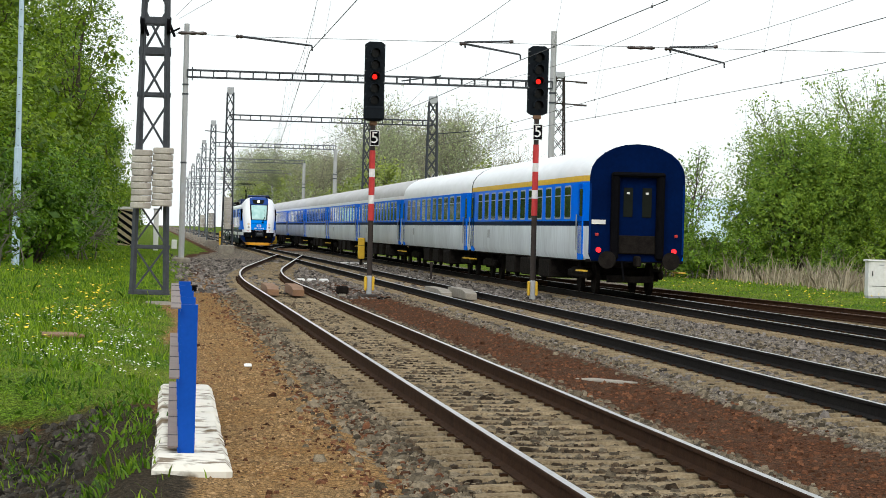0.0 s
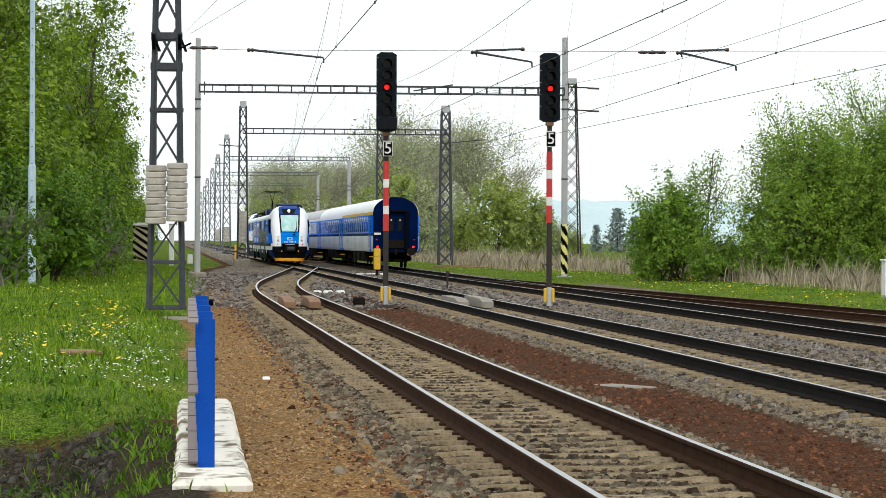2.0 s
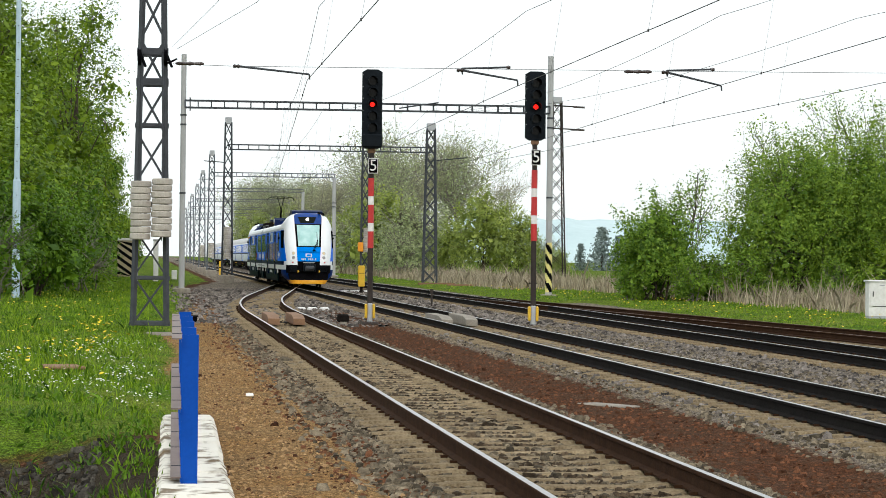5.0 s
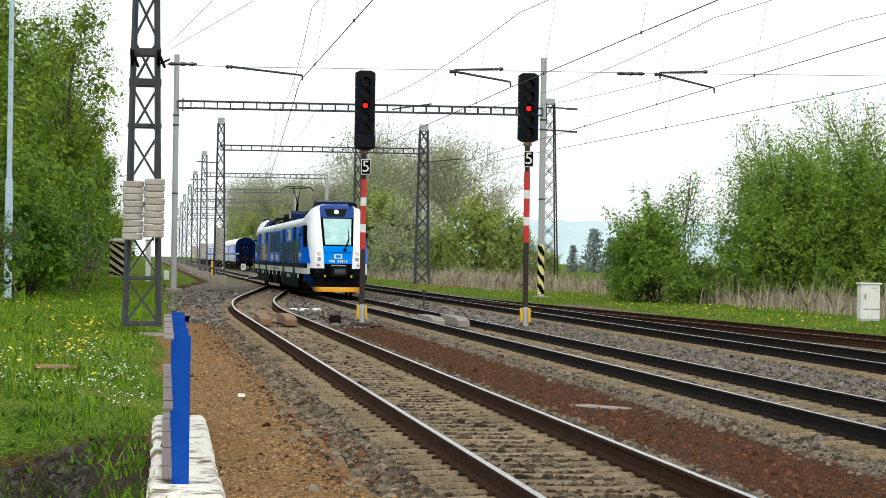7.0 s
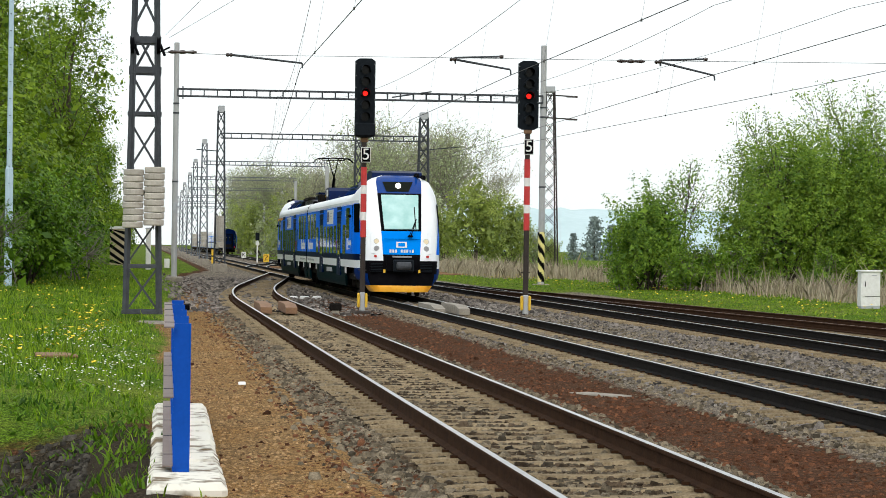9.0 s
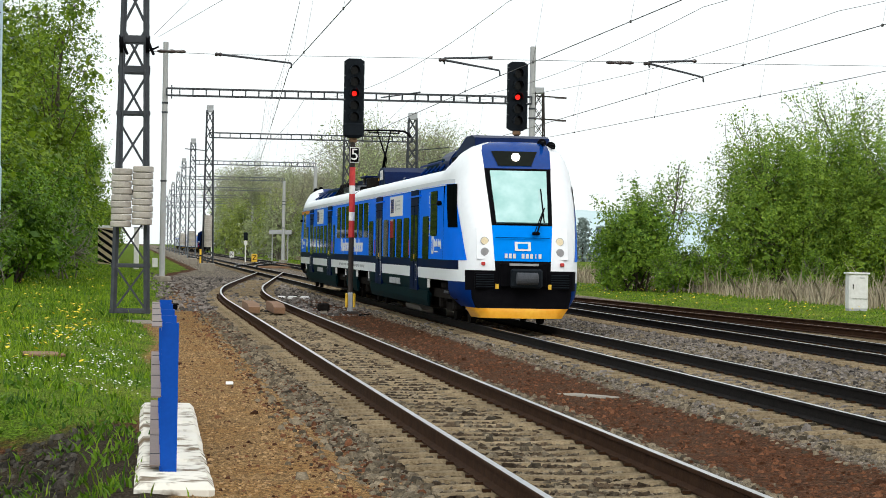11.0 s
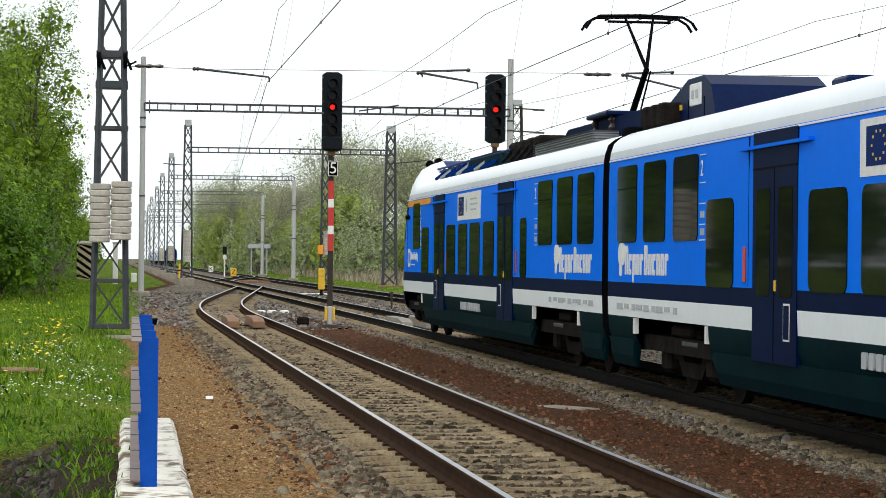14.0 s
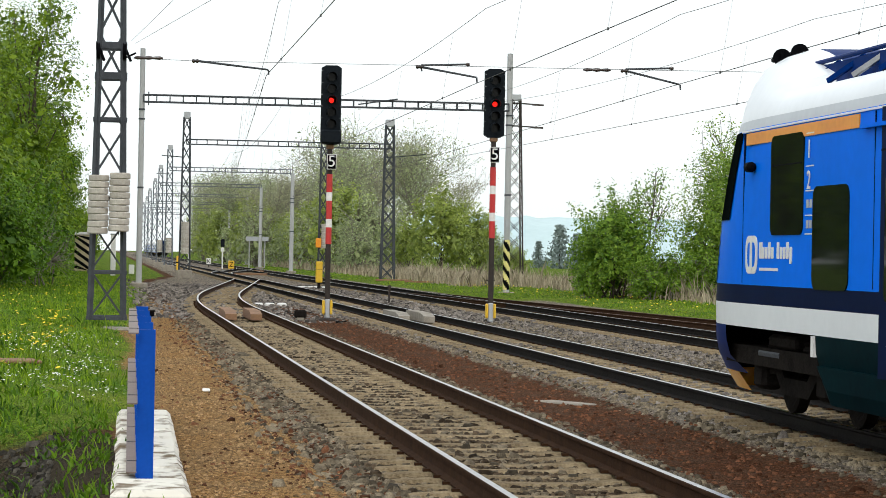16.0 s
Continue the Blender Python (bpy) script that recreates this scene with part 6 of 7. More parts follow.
def leaf_quads(rng, c, out, size, name="crown"):
    """Small leaves at the points c that face outwards, with some turned at random."""
    n = len(c)
    nr = out + np.array([0, 0, 0.45]) + rng.normal(0, 0.55, (n, 3))
    nr /= np.linalg.norm(nr, axis=1)[:, None] + 1e-9
    u = np.cross(nr, rng.normal(0, 1, (n, 3)))
    u /= np.linalg.norm(u, axis=1)[:, None] + 1e-9
    w = np.cross(nr, u)
    k = (size * np.exp(rng.normal(0, 0.3, n)))[:, None]
    v = np.stack([c - u * k, c + w * k * 0.6, c + u * k, c - w * k * 0.6], 1).reshape(-1, 3)
    me = bpy.data.meshes.new(name)
    me.from_pydata(v.tolist(), [], np.arange(n * 4).reshape(-1, 4).tolist())
    return me


def leaf_mesh(rng, centres, per, radius, size, low=None):
    c = np.repeat(np.array([tuple(p) for p in centres]), per, 0)
    d = rng.normal(0, radius, (len(c), 3)) * np.array([1, 1, 0.75])
    c = c + d
    if low is not None:
        c[:, 2] = np.maximum(c[:, 2], low + rng.random(len(c)) * 0.4)
    return leaf_quads(rng, c, d / (radius + 1e-6) * 0.6, size)


def sprays(rng, lobes, count, gaps, shoots, shoot, low=0.05):
    """Points on the lobes of a crown where sprays of leaves sit, and which way is out."""
    C = np.array([tuple(c) for c, r in lobes])
    R = np.array([r for c, r in lobes])
    k = rng.choice(len(C), count, p=(R[:, 0] * R[:, 2]) / (R[:, 0] * R[:, 2]).sum())
    d = rng.normal(0, 1, (count, 3))
    d /= np.linalg.norm(d, axis=1)[:, None]
    p = C[k] + d * R[k] * (0.58 + 0.46 * rng.random(count) ** 0.6)[:, None]
    inside = np.linalg.norm((p[:, None, :] - C[None]) / R[None], axis=2).min(1) < 0.55
    thin = np.array([noise.noise(Vector(q) * 0.85) for q in p]) + 0.5 * rng.random(count) < gaps
    ok = ~inside & ~thin & (p[:, 2] > low)
    p, d = p[ok], d[ok]
    if shoots:
        up = np.nonzero(d[:, 2] > 0.15)[0]
        for i in rng.choice(up, shoots):
            way = d[i] * 0.35 + np.array([0, 0, 1.0]) + rng.normal(0, 0.15, 3)
            L = shoot * rng.uniform(0.5, 1.3)
            q = p[i] + way * (L * np.linspace(0.1, 1, 7))[:, None]
            p, d = np.vstack([p, q]), np.vstack([d, np.repeat(d[i:i + 1], 7, 0)])
    return p, d


def crown_of(rng, t, lobes, count, per, spread, size, leaf, gaps, shoots, shoot, twigs, twig_r, bark, trunk=None):
    """Stems, limbs and twigs that carry the sprays, and the leaves on them."""
    p, d = sprays(rng, lobes, count, gaps, shoots, shoot)
    segs = list(trunk or [])
    for c, r in lobes:
        b = Vector((rng.normal(0, 0.25), rng.normal(0, 0.25), 0)) if trunk is None else Vector((0, 0, max(0.8, c.z * 0.55)))
        mid = b.lerp(c, 0.55) + Vector((rng.normal(0, 0.2), rng.normal(0, 0.2), 0.08 * c.z))
        segs += [(b, mid, twig_r * 4.5, twig_r * 3, 1), (mid, c, twig_r * 3, twig_r * 1.8, 1)]
    C = np.array([tuple(c) for c, r in lobes])
    for i in rng.choice(len(p), twigs):
        a = Vector(C[np.argmin(np.linalg.norm(C - p[i], axis=1))])
        e = Vector(p[i])
        m = a.lerp(e, 0.5) + Vector(rng.normal(0, 0.12, 3))
        segs += [(a, m, twig_r * 1.5, twig_r, 2), (m, e + (e - m) * 0.12, twig_r, twig_r * 0.5, 2)]
    me = limbs_mesh(segs, twig_r * 0.5)
    me.materials.append(bark)
    part("branchwork" if trunk is None else "trunk", me, t)
    c = np.repeat(p, per, 0) + rng.normal(0, spread, (len(p) * per, 3))
    # oversized inner leaves, added to block light through the crown
    n = int(len(c) * 0.12)
    k = rng.integers(0, len(lobes), n)
    e = rng.normal(0, 1, (n, 3))
    e /= np.linalg.norm(e, axis=1)[:, None]
    deep = C[k] + e * np.array([r for q, r in lobes])[k] * rng.uniform(0.3, 0.72, n)[:, None]
    deep = deep[deep[:, 2] > 0.15]
    sizes = np.concatenate([np.full(len(c), size), np.full(len(deep), size * 2.5)])
    lm = leaf_quads(rng, np.vstack([c, deep]), np.vstack([np.repeat(d, per, 0) * 0.9, e[:len(deep)] * 0.5]), sizes)
    lm.materials.append(leaf)
    part("crown", lm, t)


def bush(name, m, seed, w, h, count, per, spread, size, leaf, label, group, lobes=9, gaps=-0.12, shoots=40, shoot=0.7, twigs=90, bark=None, twig_r=0.012):
    """A many-stemmed bush: rounded masses of leaves down to the ground, with upright shoots on top."""
    rng = np.random.default_rng(seed)
    t = thing(name, m, label, "shrub", group)
    ls = []
    for i in range(lobes):
        a = 6.283 * i / lobes * 2.4 + rng.uniform(-0.4, 0.4)
        u = (i + 0.5) / lobes
        z = h * (0.22 + 0.52 * u + rng.uniform(-0.05, 0.05))
        q = w * (0.62 - 0.42 * u) * rng.uniform(0.8, 1.15)
        rr = w * rng.uniform(0.40, 0.54)
        ls.append((Vector((q * math.cos(a), q * math.sin(a), z)), (rr, rr, min(rr * rng.uniform(0.95, 1.35), h - z))))
    crown_of(rng, t, ls, count, per, spread, size, leaf, gaps, shoots, shoot, twigs, twig_r, bark or BARK)
    return t


def leafy_tree(name, m, seed, h, w, count, per, spread, size, leaf, label, group, lobes=15, gaps=-0.1, shoots=50, shoot=1.0, twigs=120, low=0.14, twig_r=0.018):
    """A broad tree with a tapered trunk and a crown of many leafy billows."""
    rng = np.random.default_rng(seed)
    t = thing(name, m, label, "tree", group)
    ls, trunk, q, r = [], [], Vector((0, 0, 0)), 0.20
    for i in range(5):
        e = q + Vector((rng.normal(0, 0.15), rng.normal(0, 0.15), h * 0.16))
        trunk.append((q, e, r, r * 0.8, 0))
        q, r = e, r * 0.8
    for i in range(lobes):
        u = (i + 0.5) / lobes
        a = i * 2.4 + rng.uniform(-0.5, 0.5)
        z = h * (low + (0.90 - low) * u)
        reach = w * math.sqrt(max(0.05, 1 - ((u - 0.38) / 0.68) ** 2)) * rng.uniform(0.55, 0.95)
        rr = w * rng.uniform(0.30, 0.46)
        ls.append((Vector((reach * 0.72 * math.cos(a), reach * 0.72 * math.sin(a), z)), (rr, rr, rr * rng.uniform(0.7, 0.95))))
    crown_of(rng, t, ls, count, per, spread, size, leaf, gaps, shoots, shoot, twigs, twig_r, BARK, trunk)
    return t


def tree(name, m, seed, height, spread, levels, trunk_r, first, per, radius, size, leaf, label, category, group, fork=(2, 4), stems=1, twig=0.012, bark=BARK, low=None):
    rng = np.random.default_rng(seed)
    segs, tips = grow(rng, height, spread, levels, trunk_r, first, fork, stems=stems)
    top = max(max(s[1].z for s in segs), 0.1)
    k = height / top
    segs = [(p * k, q * k, a, b, l) for p, q, a, b, l in segs]
    tips = [(p * k, l) for p, l in tips]
    t = thing(name, m, label, category, group)
    me = limbs_mesh(segs, twig)
    me.materials.append(bark)
    part("trunk", me, t)
    if per:
        lm = leaf_mesh(rng, [p for p, l in tips], per, radius, size, low)
        lm.materials.append(leaf)
        part("crown", lm, t)
    return t


def woods():
    # the wood along the grass, leafed out to the ground
    a = leafy_tree("tree", at(-21.5, 104, 0.0), 3, 15.5, 4.6, 2600, 5, 0.17, 0.105, LEAF_DARK, "tall leafy spring tree at the edge of the wood", "wood beside the path")
    b = leafy_tree("tree", at(-21.5, 120, 0.0), 8, 14.5, 4.4, 2500, 5, 0.17, 0.105, LEAF_LIME, "light yellow-green spring tree at the edge of the wood", "wood beside the path")
    w = leafy_tree("tree", at(-12.9, 150, 0.0), 18, 17.0, 3.9, 1500, 5, 0.24, 0.075, LEAF_LIME, "tall thinly leafed tree with bare twigs showing", "wood beside the path", 14, 0.02, 60, 0.9, 160, 0.3, 0.011)
    c = bush("shrub", at(-14.6, 97, 0.0), 12, 2.7, 5.0, 1050, 6, 0.15, 0.085, LEAF_DARK, "dense green shrub under the wood's edge", "shrubs under the wood")
    d = bush("shrub", at(-13.6, 88, 0.0), 15, 2.0, 2.6, 420, 5, 0.14, 0.05, LEAF_DARK, "twiggy half-leafed shrub at the grass edge", "shrubs under the wood", 8, 0.1, 40, 0.5, 330, TWIG, 0.009)
    e = bush("shrub", at(-15.0, 112, 0.0), 19, 3.3, 7.5, 1250, 6, 0.16, 0.095, LEAF_LIME, "tall yellow-green shrub under the wood's edge", "shrubs under the wood", 11)
    spots = [(a, -19.5, 113, 70, 0.95), (b, -17.0, 132, 160, 1.0), (a, -17.8, 142, 220, 1.0), (b, -20.0, 150, 300, 1.1), (w, -16.5, 163, 20, 0.98), (b, -16.5, 172, 100, 0.95), (a, -18.5, 183, 260, 1.05), (b, -22.0, 126, 10, 1.1),
             (w, -16.0, 128, 190, 1.02), (w, -16.3, 141, 250, 1.0), (a, -23.0, 140, 130, 1.1), (b, -23.5, 165, 200, 1.05), (a, -17.5, 198, 330, 0.9), (b, -17.0, 215, 50, 0.9), (a, -18.0, 235, 90, 0.9), (a, -21.5, 103, 200, 1.05), (b, -19.0, 96, 60, 0.9), (a, -26, 120, 45, 1.2), (b, -16.8, 255, 140, 0.9)]
    for src, o, s, r, k in spots:
        ob = copy_thing(src, at(o + 3.1 - 3.8 * (1 - smooth(120, 200, s)), s, 0.0, r))
        ob.scale = (k, k, k)
    # back row of trees, added only to block sky light behind the wood
    for i in range(4):
        k = 1.0 + 0.2 * ((i * 59) % 10) / 10
        ob = copy_thing((a, b)[i % 2], at(-24.5 - 4 * ((i * 31) % 10) / 10, 118 + i * 22, 0.0, i * 71))
        ob.scale = (k, k, k)
    for i in range(9):
        k = 1.25 + 0.5 * ((i * 43) % 10) / 10
        ob = copy_thing((c, e)[i % 2], at(-15.6 - 2 * ((i * 31) % 10) / 10, 104 + i * 14, 0.0, i * 91))
        ob.scale = (k, k, k)
    for i in range(7):
        k = 0.8 + 0.4 * ((i * 23) % 10) / 10
        ob = copy_thing((e, c)[i % 2], at(-11.5 - 6 * ((i * 31) % 10) / 10, 285 + i * 35, 0.0, i * 57))
        ob.scale = (k, k, k)
    for i in range(26):
        src = (c, e, c, d)[i % 4]
        s = 99 + i * 5.4
        ob = copy_thing(src, at(-12.5 - 1.9 * smooth(135, 165, s) - 1.5 * ((i * 37) % 10) / 10 + (1.0 if src is d else 0) - (0.8 if src is e else 0), s, 0.0, i * 77))
        k = 0.8 + 0.45 * ((i * 53) % 10) / 10
        ob.scale = (k, k, k)

    # bushes in the verge beyond the sidings
    bush("shrub", pose(9.35, 117, -0.2), 21, 2.35, 4.4, 3000, 8, 0.10, 0.058, LEAF_BUSH, "rounded bright green bush in dry grass", "bushes in the verge", 11, -0.05, 60, 0.75, 160)
    big = bush("shrub", pose(16.0, 120, -0.2), 25, 4.0, 6.9, 5400, 9, 0.12, 0.056, LEAF_OLIVE, "large dense green bush in dry grass", "bushes in the verge", 14, -0.15, 170, 1.1, 240)
    for x, y, r, k in ((19.6, 123, 80, 1.12), (22.5, 119, 300, 1.0)):
        ob = copy_thing(big, pose(x, y, -0.2, 0, 0, r))
        ob.scale = (k, k, k)
    bush("shrub", pose(19.6, 112, -0.2), 29, 1.9, 3.0, 1500, 6, 0.10, 0.062, LEAF_LIME, "yellow-green shrub beside the big bush", "bushes in the verge")
    low = bush("shrub", pose(11.9, 116, -0.2), 33, 1.1, 1.7, 420, 6, 0.10, 0.055, LEAF_BUSH, "low twiggy bush among dry stalks", "bushes in the verge", 6, 0.0, 40, 0.5, 200, TWIG, 0.008)
    for x, y, r, k in ((10.6, 114.5, 80, 0.9), (13.2, 117, 200, 1.1), (8.0, 116, 310, 0.7), (17.0, 114, 20, 0.9)):
        ob = copy_thing(low, pose(x, y, -0.2, 0, 0, r))
        ob.scale = (k, k, k)
    for i, (x, y, h) in enumerate(((15.0, 124, 7.6), (16.6, 125, 8.6), (18.6, 127, 10.0), (20.6, 126, 10.2))):
        tree("tree", pose(x, y, -0.2), 71 + i, h, 0.55, 2, 0.06, 0.42, 12, 0.24, 0.05, LEAF_OLIVE, "slender pale-leafed young tree rising from the bushes", "tree", "bushes in the verge", (2, 4), twig=0.014)
    tree("tree", pose(12.35, 135, -0.2), 31, 6.4, 0.45, 2, 0.05, 0.5, 10, 0.3, 0.06, LEAF_BUSH, "thin straggly young tree behind the bushes", "tree", "bushes in the verge", (2, 3), bark=BARK, twig=0.02)

    # half-leafed trees behind the line
    e = tree("tree", at(19.0, 300, -0.2), 41, 16.5, 0.75, 3, 0.20, 0.33, 3, 0.40, 0.09, LEAF_PALE, "tall grey-green half-leafed tree beyond the line", "tree", "trees beyond the line", (2, 4), twig=0.016, bark=TWIG)
    f = tree("tree", at(22.0, 312, -0.2), 44, 15.0, 0.85, 3, 0.18, 0.30, 3, 0.40, 0.09, LEAF_BUD, "brownish spring tree with thin foliage beyond the line", "tree", "trees beyond the line", (2, 4), twig=0.016, bark=TWIG)
    g = bush("shrub", pose(3.2, 250, -0.2), 47, 3.6, 8.0, 900, 5, 0.22, 0.13, LEAF_FAR, "yellow-green bushy tree beyond the line", "trees beyond the line", 11, -0.1, 60, 1.1)
    h = bush("shrub", at(16.0, 280, -0.2), 48, 3.4, 6.0, 560, 4, 0.25, 0.11, LEAF_PALE, "grey-green thicket beyond the line, paled by painted haze", "trees beyond the line", 10, 0.0, 60, 1.6, 320, TWIG, 0.02)
    for src, x, y, r, k in ((e, -3.5, 295, 40, 1.12), (e, 1.5, 305, 10, 1.06), (f, 4.6, 300, 60, 0.82), (f, -6.0, 315, 320, 1.15), (e, -1.5, 330, 200, 1.15)):
        ob = copy_thing(src, pose(x, y, -0.2, 0, 0, r))
        ob.scale = (k, k, k)
    for i in range(15):
        k = 0.85 + 0.2 * ((i * 61) % 10) / 10
        ob = copy_thing((e, f)[i % 2], at(16.5 + 6 * ((i * 37) % 10) / 10, 268 + i * 25, -0.2, i * 83))
        ob.scale = (k, k, k)
    for i in range(8):
        k = 0.86 + 0.045 * i
        ob = copy_thing((f, e)[i % 2], at(11.0 + 3 * ((i * 53) % 10) / 10, 330 + i * 32, -0.2, i * 101))
        ob.scale = (k, k, k)
        ob = copy_thing((h, g)[i % 2], at(9.6 + 2 * ((i * 37) % 10) / 10, 322 + i * 32, -0.2, i * 59))
        ob.scale = (k * 1.1, k * 1.1, k * 1.25)
    for i in range(22):
        k = 0.7 + 0.5 * ((i * 29) % 10) / 10
        ob = copy_thing((h, h, g)[i % 3], at(14.0 + 3 * ((i * 47) % 10) / 10, 236 + i * 15, -0.2, i * 67))
        ob.scale = (k, k, k)
    for src, x, y, r, k in ((g, 6.4, 255, 50, 0.85), (g, 0.2, 262, 120, 0.7), (h, -2.0, 270, 200, 1.0), (g, 10.0, 240, 100, 0.35), (h, 9.2, 262, 30, 0.6)):
        ob = copy_thing(src, pose(x, y, -0.2, 0, 0, r))
        ob.scale = (k, k, k)


woods()


def blades(name, count, box, h, width, material, label, keep, seed, frame_m=LINE, lean=0.35, power=1.0, zfn=height):
    rng = np.random.default_rng(seed)
    o0, o1, s0, s1 = box
    s = s0 * (s1 / s0) ** (rng.random(count) ** power)
    o = rng.uniform(o0, o1, count)
    ok = np.array([keep(a, b) > rng.random() for a, b in zip(o, s)])
    o, s = o[ok], s[ok]
    n = len(o)
    z = np.array([zfn(a, b) for a, b in zip(o, s)])
    hh = h * np.exp(rng.normal(0, 0.35, n)) * np.array([0.6 + 0.8 * (0.5 + 0.5 * noise.noise(Vector((a * 0.6, b * 0.35, 3)))) for a, b in zip(o, s)])
    ang = rng.uniform(0, 6.283, n)
    w = width * (0.7 + 0.6 * rng.random(n)) * (1 + s / 90)
    ln = rng.normal(0, lean, (n, 2)) * hh[:, None]
    base = np.stack([o, s, z - 0.02], -1)
    side = np.stack([np.cos(ang) * w, np.sin(ang) * w, np.zeros(n)], -1)
    mid = base + np.stack([ln[:, 0] * 0.35, ln[:, 1] * 0.35, hh * 0.6], -1)
    tip = base + np.stack([ln[:, 0], ln[:, 1], hh], -1)
    v = np.stack([base - side, base + side, mid + side * 0.7, tip, mid - side * 0.7], 1).reshape(-1, 3)
    f = np.arange(n * 5).reshape(-1, 5)
    bulk(name, v, f, material, frame_m, label, "grass")


def left_turf(o, s):
    pl = path_left(s)
    k = smooth(0.0, 0.9, pl - o)
    if s < 29:
        k *= 0.08
    return k * (0.35 + 0.65 * (noise.noise(Vector((o * 0.5, s * 0.22, 0))) > -0.15))


def right_turf(o, s):
    return smooth(0, 0.8, o - (TRACK_C + 5.6 if s < 112 else TRACK_C + 3.4))


def clumps(o, s, k, level):
    return noise.noise(Vector((o * k, s * k * 0.5, 11))) > level


blades("grass", 130000, (-16.5, -7.0, 15, 210), 0.07, 0.006, BLADE, "fresh spring grass beside the path", left_turf, 51)
blades("tall_grass_tufts", 26000, (-14.5, -7.8, 25, 120), 0.17, 0.006, BLADE, "taller grass tufts in the turf", lambda o, s: left_turf(o, s) * (noise.noise(Vector((o * 1.1, s * 0.5, 9))) > 0.16), 52)
blades("broad_weeds", 26000, (-14.5, -7.7, 22, 110), 0.055, 0.020, LEAF_DARK, "dark broad-leaved weeds in patches of the turf", lambda o, s: left_turf(o, s + 6) * clumps(o, s, 0.9, 0.05), 56, lean=0.9)
blades("ditch_weeds", 15000, (-13, -8.1, 14, 29.5), 0.07, 0.011, LEAF_DARK, "weeds growing in the stony ditch", lambda o, s: 0.9 * clumps(o, s, 1.5, 0.12 - 0.25 * smooth(23, 28, s)), 53, lean=0.6)
blades("ditch_grass", 5000, (-12, -8.0, 15, 29.5), 0.15, 0.006, BLADE, "grass tufts on the bank of the ditch", lambda o, s: 0.9 * clumps(o, s, 2.1, 0.28), 57)
blades("verge_grass", 42000, (8.0, 22.0, 62, 330), 0.055, 0.010, BLADE, "bright green grass verge beyond the tracks", right_turf, 54, lean=0.6)
blades("dry_grass", 60000, (11.5, 30.0, 84, 330), 0.60, 0.009, STRAW, "tall dry straw-coloured grass in the verge", lambda o, s: smooth(-0.4, 1.6, o - (15.8 if s < 150 else 11.2) - 0.6 * noise.noise(Vector((s * 0.3, 0, 2)))) * (1 - smooth(3, 9, o - 15)) * (0.08 + clumps(o, s, 0.8, -0.02)), 55, lean=0.32)


def flowers(name, count, box, size, material, label, keep, seed):
    rng = np.random.default_rng(seed)
    o0, o1, s0, s1 = box
    s = s0 * (s1 / s0) ** rng.random(count)
    o = rng.uniform(o0, o1, count)
    vs, fs = [], []
    for a, b in zip(o, s):
        if keep(a, b) < rng.random():
            continue
        z = height(a, b) + rng.uniform(0.10, 0.24)
        n, base = 6, len(vs)
        t = rng.uniform(-0.5, 0.5, 2)
        vs.append((a, b, z + size * 0.3))
        for i in range(n):
            q = 6.283 * i / n
            vs.append((a + size * math.cos(q), b + size * math.sin(q), z + size * (t[0] * math.cos(q) + t[1] * math.sin(q))))
        fs += [(base, base + 1 + i, base + 1 + (i + 1) % n) for i in range(n)]
    bulk(name, vs, fs, material, LINE, label, "flowers")


flowers("yellow_flowers", 900, (-14, -8.6, 24, 120), 0.035, PETAL_Y, "yellow flowers dotted in the turf", lambda o, s: (noise.noise(Vector((o * 0.8, s * 0.3, 5))) > 0.1) * left_turf(o, s), 61)
flowers("verge_flowers", 500, (10.6, 14.5, 64, 160), 0.035, PETAL_Y, "dandelions dotted along the grass verge", lambda o, s: 0.6 * right_turf(o, s), 64)
flowers("rape_flowers", 170, (-9.9, -8.9, 44, 66), 0.035, PETAL_Y, "clumps of tall yellow flowers near the mast", lambda o, s: (noise.noise(Vector((o * 2.1, s * 0.5, 7))) > 0.12), 63)
flowers("white_flowers", 2200, (-12.5, -7.9, 28.5, 50), 0.014, PETAL_W, "small white daisies and clover in the turf", lambda o, s: (noise.noise(Vector((o * 0.7, s * 0.3, 8))) > -0.05) * 0.9, 62)

# ---- distance: wooded hill beyond the fields, haze put into its colour ----
def hill(y, x0, x1, h, material, label, seed):
    vs, fs = [], []
    n = 120
    for i in range(n + 1):
        x = x0 + (x1 - x0) * i / n
        u = i / n
        z = h * (0.55 + 0.45 * math.sin(u * 3.1 + seed)) + h * 0.10 * noise.noise(Vector((i * 0.35, seed, 0))) + h * 0.05 * noise.noise(Vector((i * 1.3, seed, 4)))
        vs += [(x, y, -2), (x, y + 40, max(z * 0.6, 0.5)), (x, y + 120, max(z, 1))]
    for i in range(n):
        a = i * 3
        fs += [(a, a + 3, a + 4, a + 1), (a + 1, a + 4, a + 5, a + 2)]
    bulk("hill", vs, fs, material, Matrix.Identity(4), label, "hill", "structure")


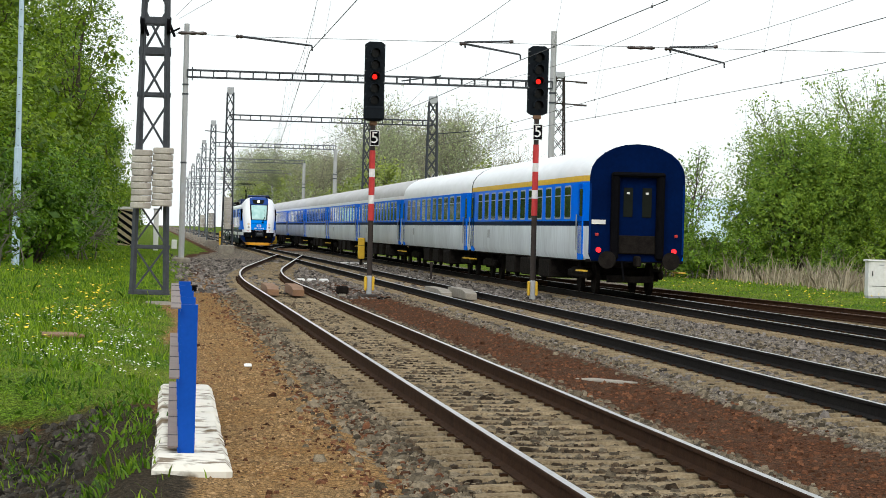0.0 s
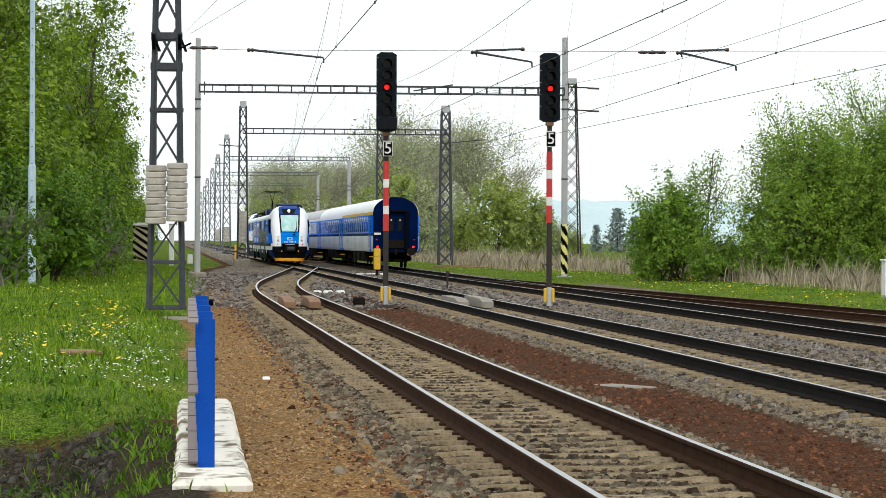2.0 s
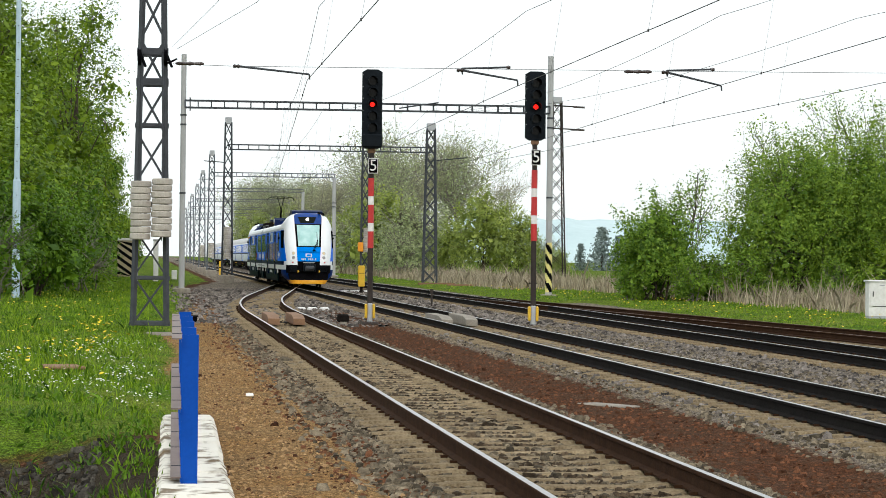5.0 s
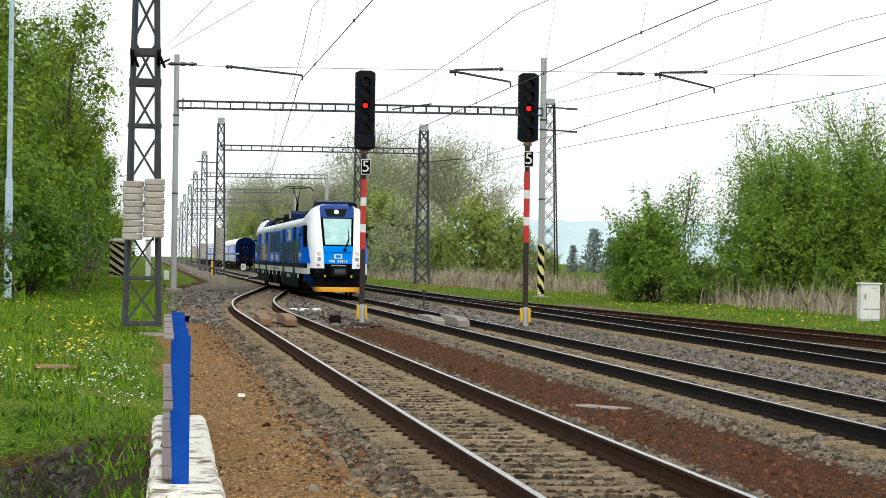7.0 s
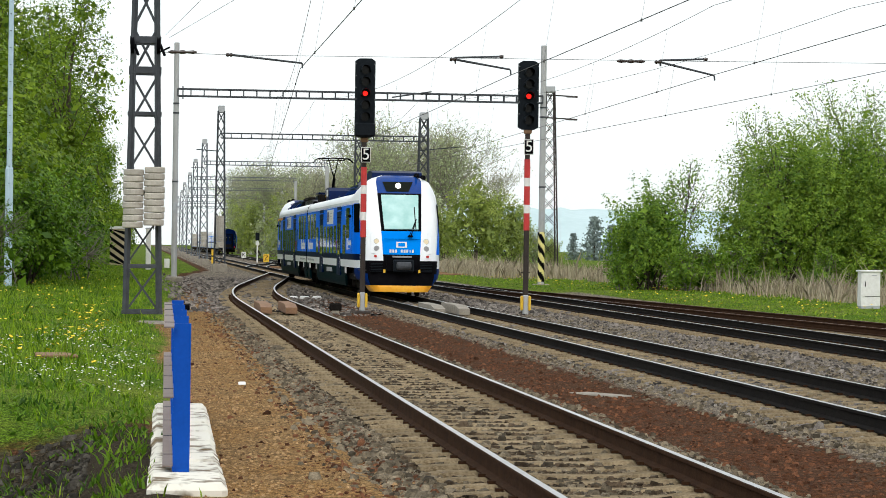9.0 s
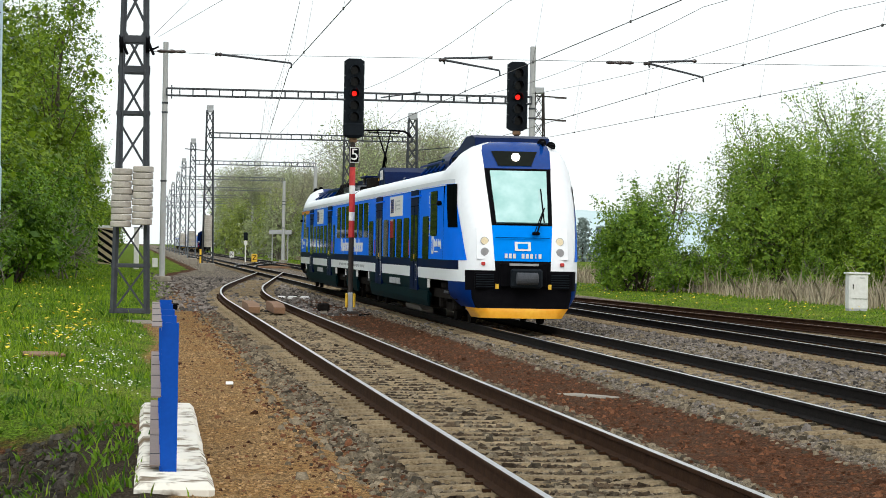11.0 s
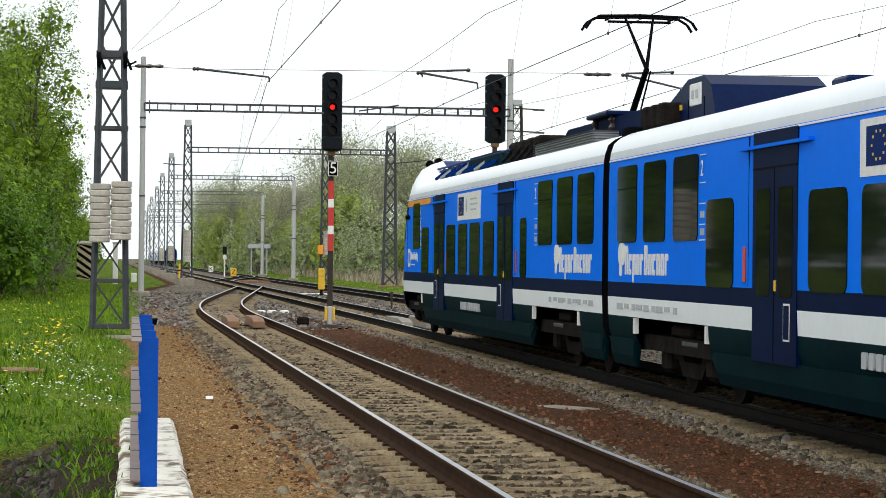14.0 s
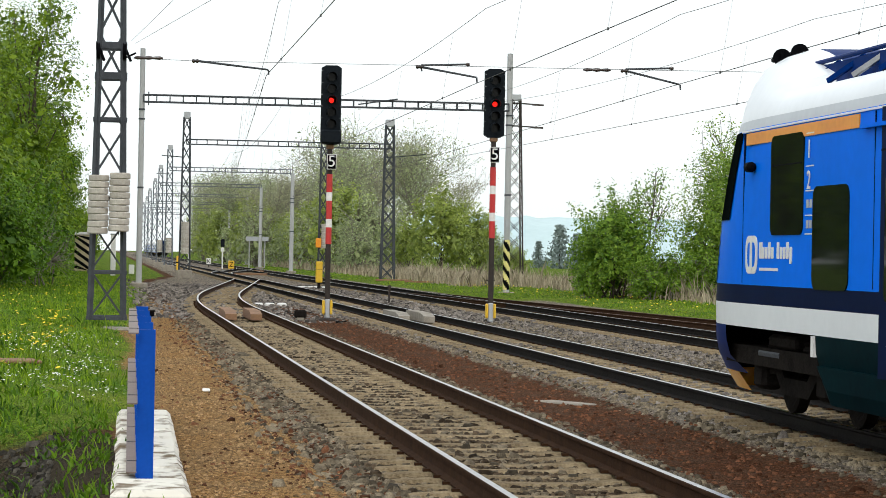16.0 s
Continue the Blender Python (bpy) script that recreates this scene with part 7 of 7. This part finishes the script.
HAZE = surf("blue_green_woodland_with_painted_haze", (0.50, 0.62, 0.63), (0.42, 0.54, 0.55), 0.02, 1.0)
hill(1500, 0, 800, 27, HAZE, "wooded hill on the horizon, paled by painted haze", 1.1)
# needle greens lightened and greyed to stand for haze
FIR = leafy("haze_paled_fir_needles", (0.24, 0.30, 0.28), (0.16, 0.21, 0.20), 0.1)
fir = thing("fir_tree", pose(px(1052, 420), 420, -2.2), "distant fir tree paled by painted haze", "tree", "distant firs")
rng = np.random.default_rng(5)
cs = [(rng.normal(0, 0.25 + 0.16 * (9 - z)), rng.normal(0, 0.25 + 0.16 * (9 - z)), z) for z in rng.uniform(0.3, 9, 500)]
fm = leaf_mesh(rng, [Vector(c) for c in cs], 5, 0.2, 0.22)
fm.materials.append(FIR)
part("crown", fm, fir)
part("trunk", S().tube((0, 0, 1.6), (0, 0, 8.5), 0.16, 0.03, BARK), fir)
for dx, k in ((-3.2, 0.5), (3.0, 0.65)):
    ob = copy_thing(fir, pose(px(1052, 420) + dx, 424, -0.3, 0, 0, 60))
    ob.scale = (k, k, k)


# ---- what moves ----
def nose_at(t):
    """How far along the line the nose of the unit stands."""
    return 1.0065 * (202.69 - 13.4006 * t + 0.11796 * t ** 2 - 0.01386 * t ** 3 + 0.0002407 * t ** 4) - 0.3


def tail_at(t):
    """How far along the line the tail of the express stands."""
    return 1.0065 * (69.8 + 40.4 * t - 0.2 * t * t)


def motions():
    times = [0.5 * i for i in range(33)]
    walk(CAR_LEAD, [(t, at(0, nose_at(t) + NOSE)) for t in times])
    walk(CAR_TRAIL, [(t, at(0, nose_at(t) + NOSE, 0, 180)) for t in times])
    for i, c in enumerate(COACHES):
        walk(c, [(t, at(TRACK_C, tail_at(t) + 26.4 * i)) for t in times])
    ticks = [i / FPS for i in range(16 * FPS + 1)]
    for k, ws in enumerate(WHEELSETS):
        way = 1 if k < len(WHEELSETS) / 2 else -1
        y = ws.matrix_basis.translation.y
        walk(ws, [(t, pose(0, y, 0.425, way * math.degrees((nose_at(0) - nose_at(t)) / 0.425))) for t in ticks])


motions()
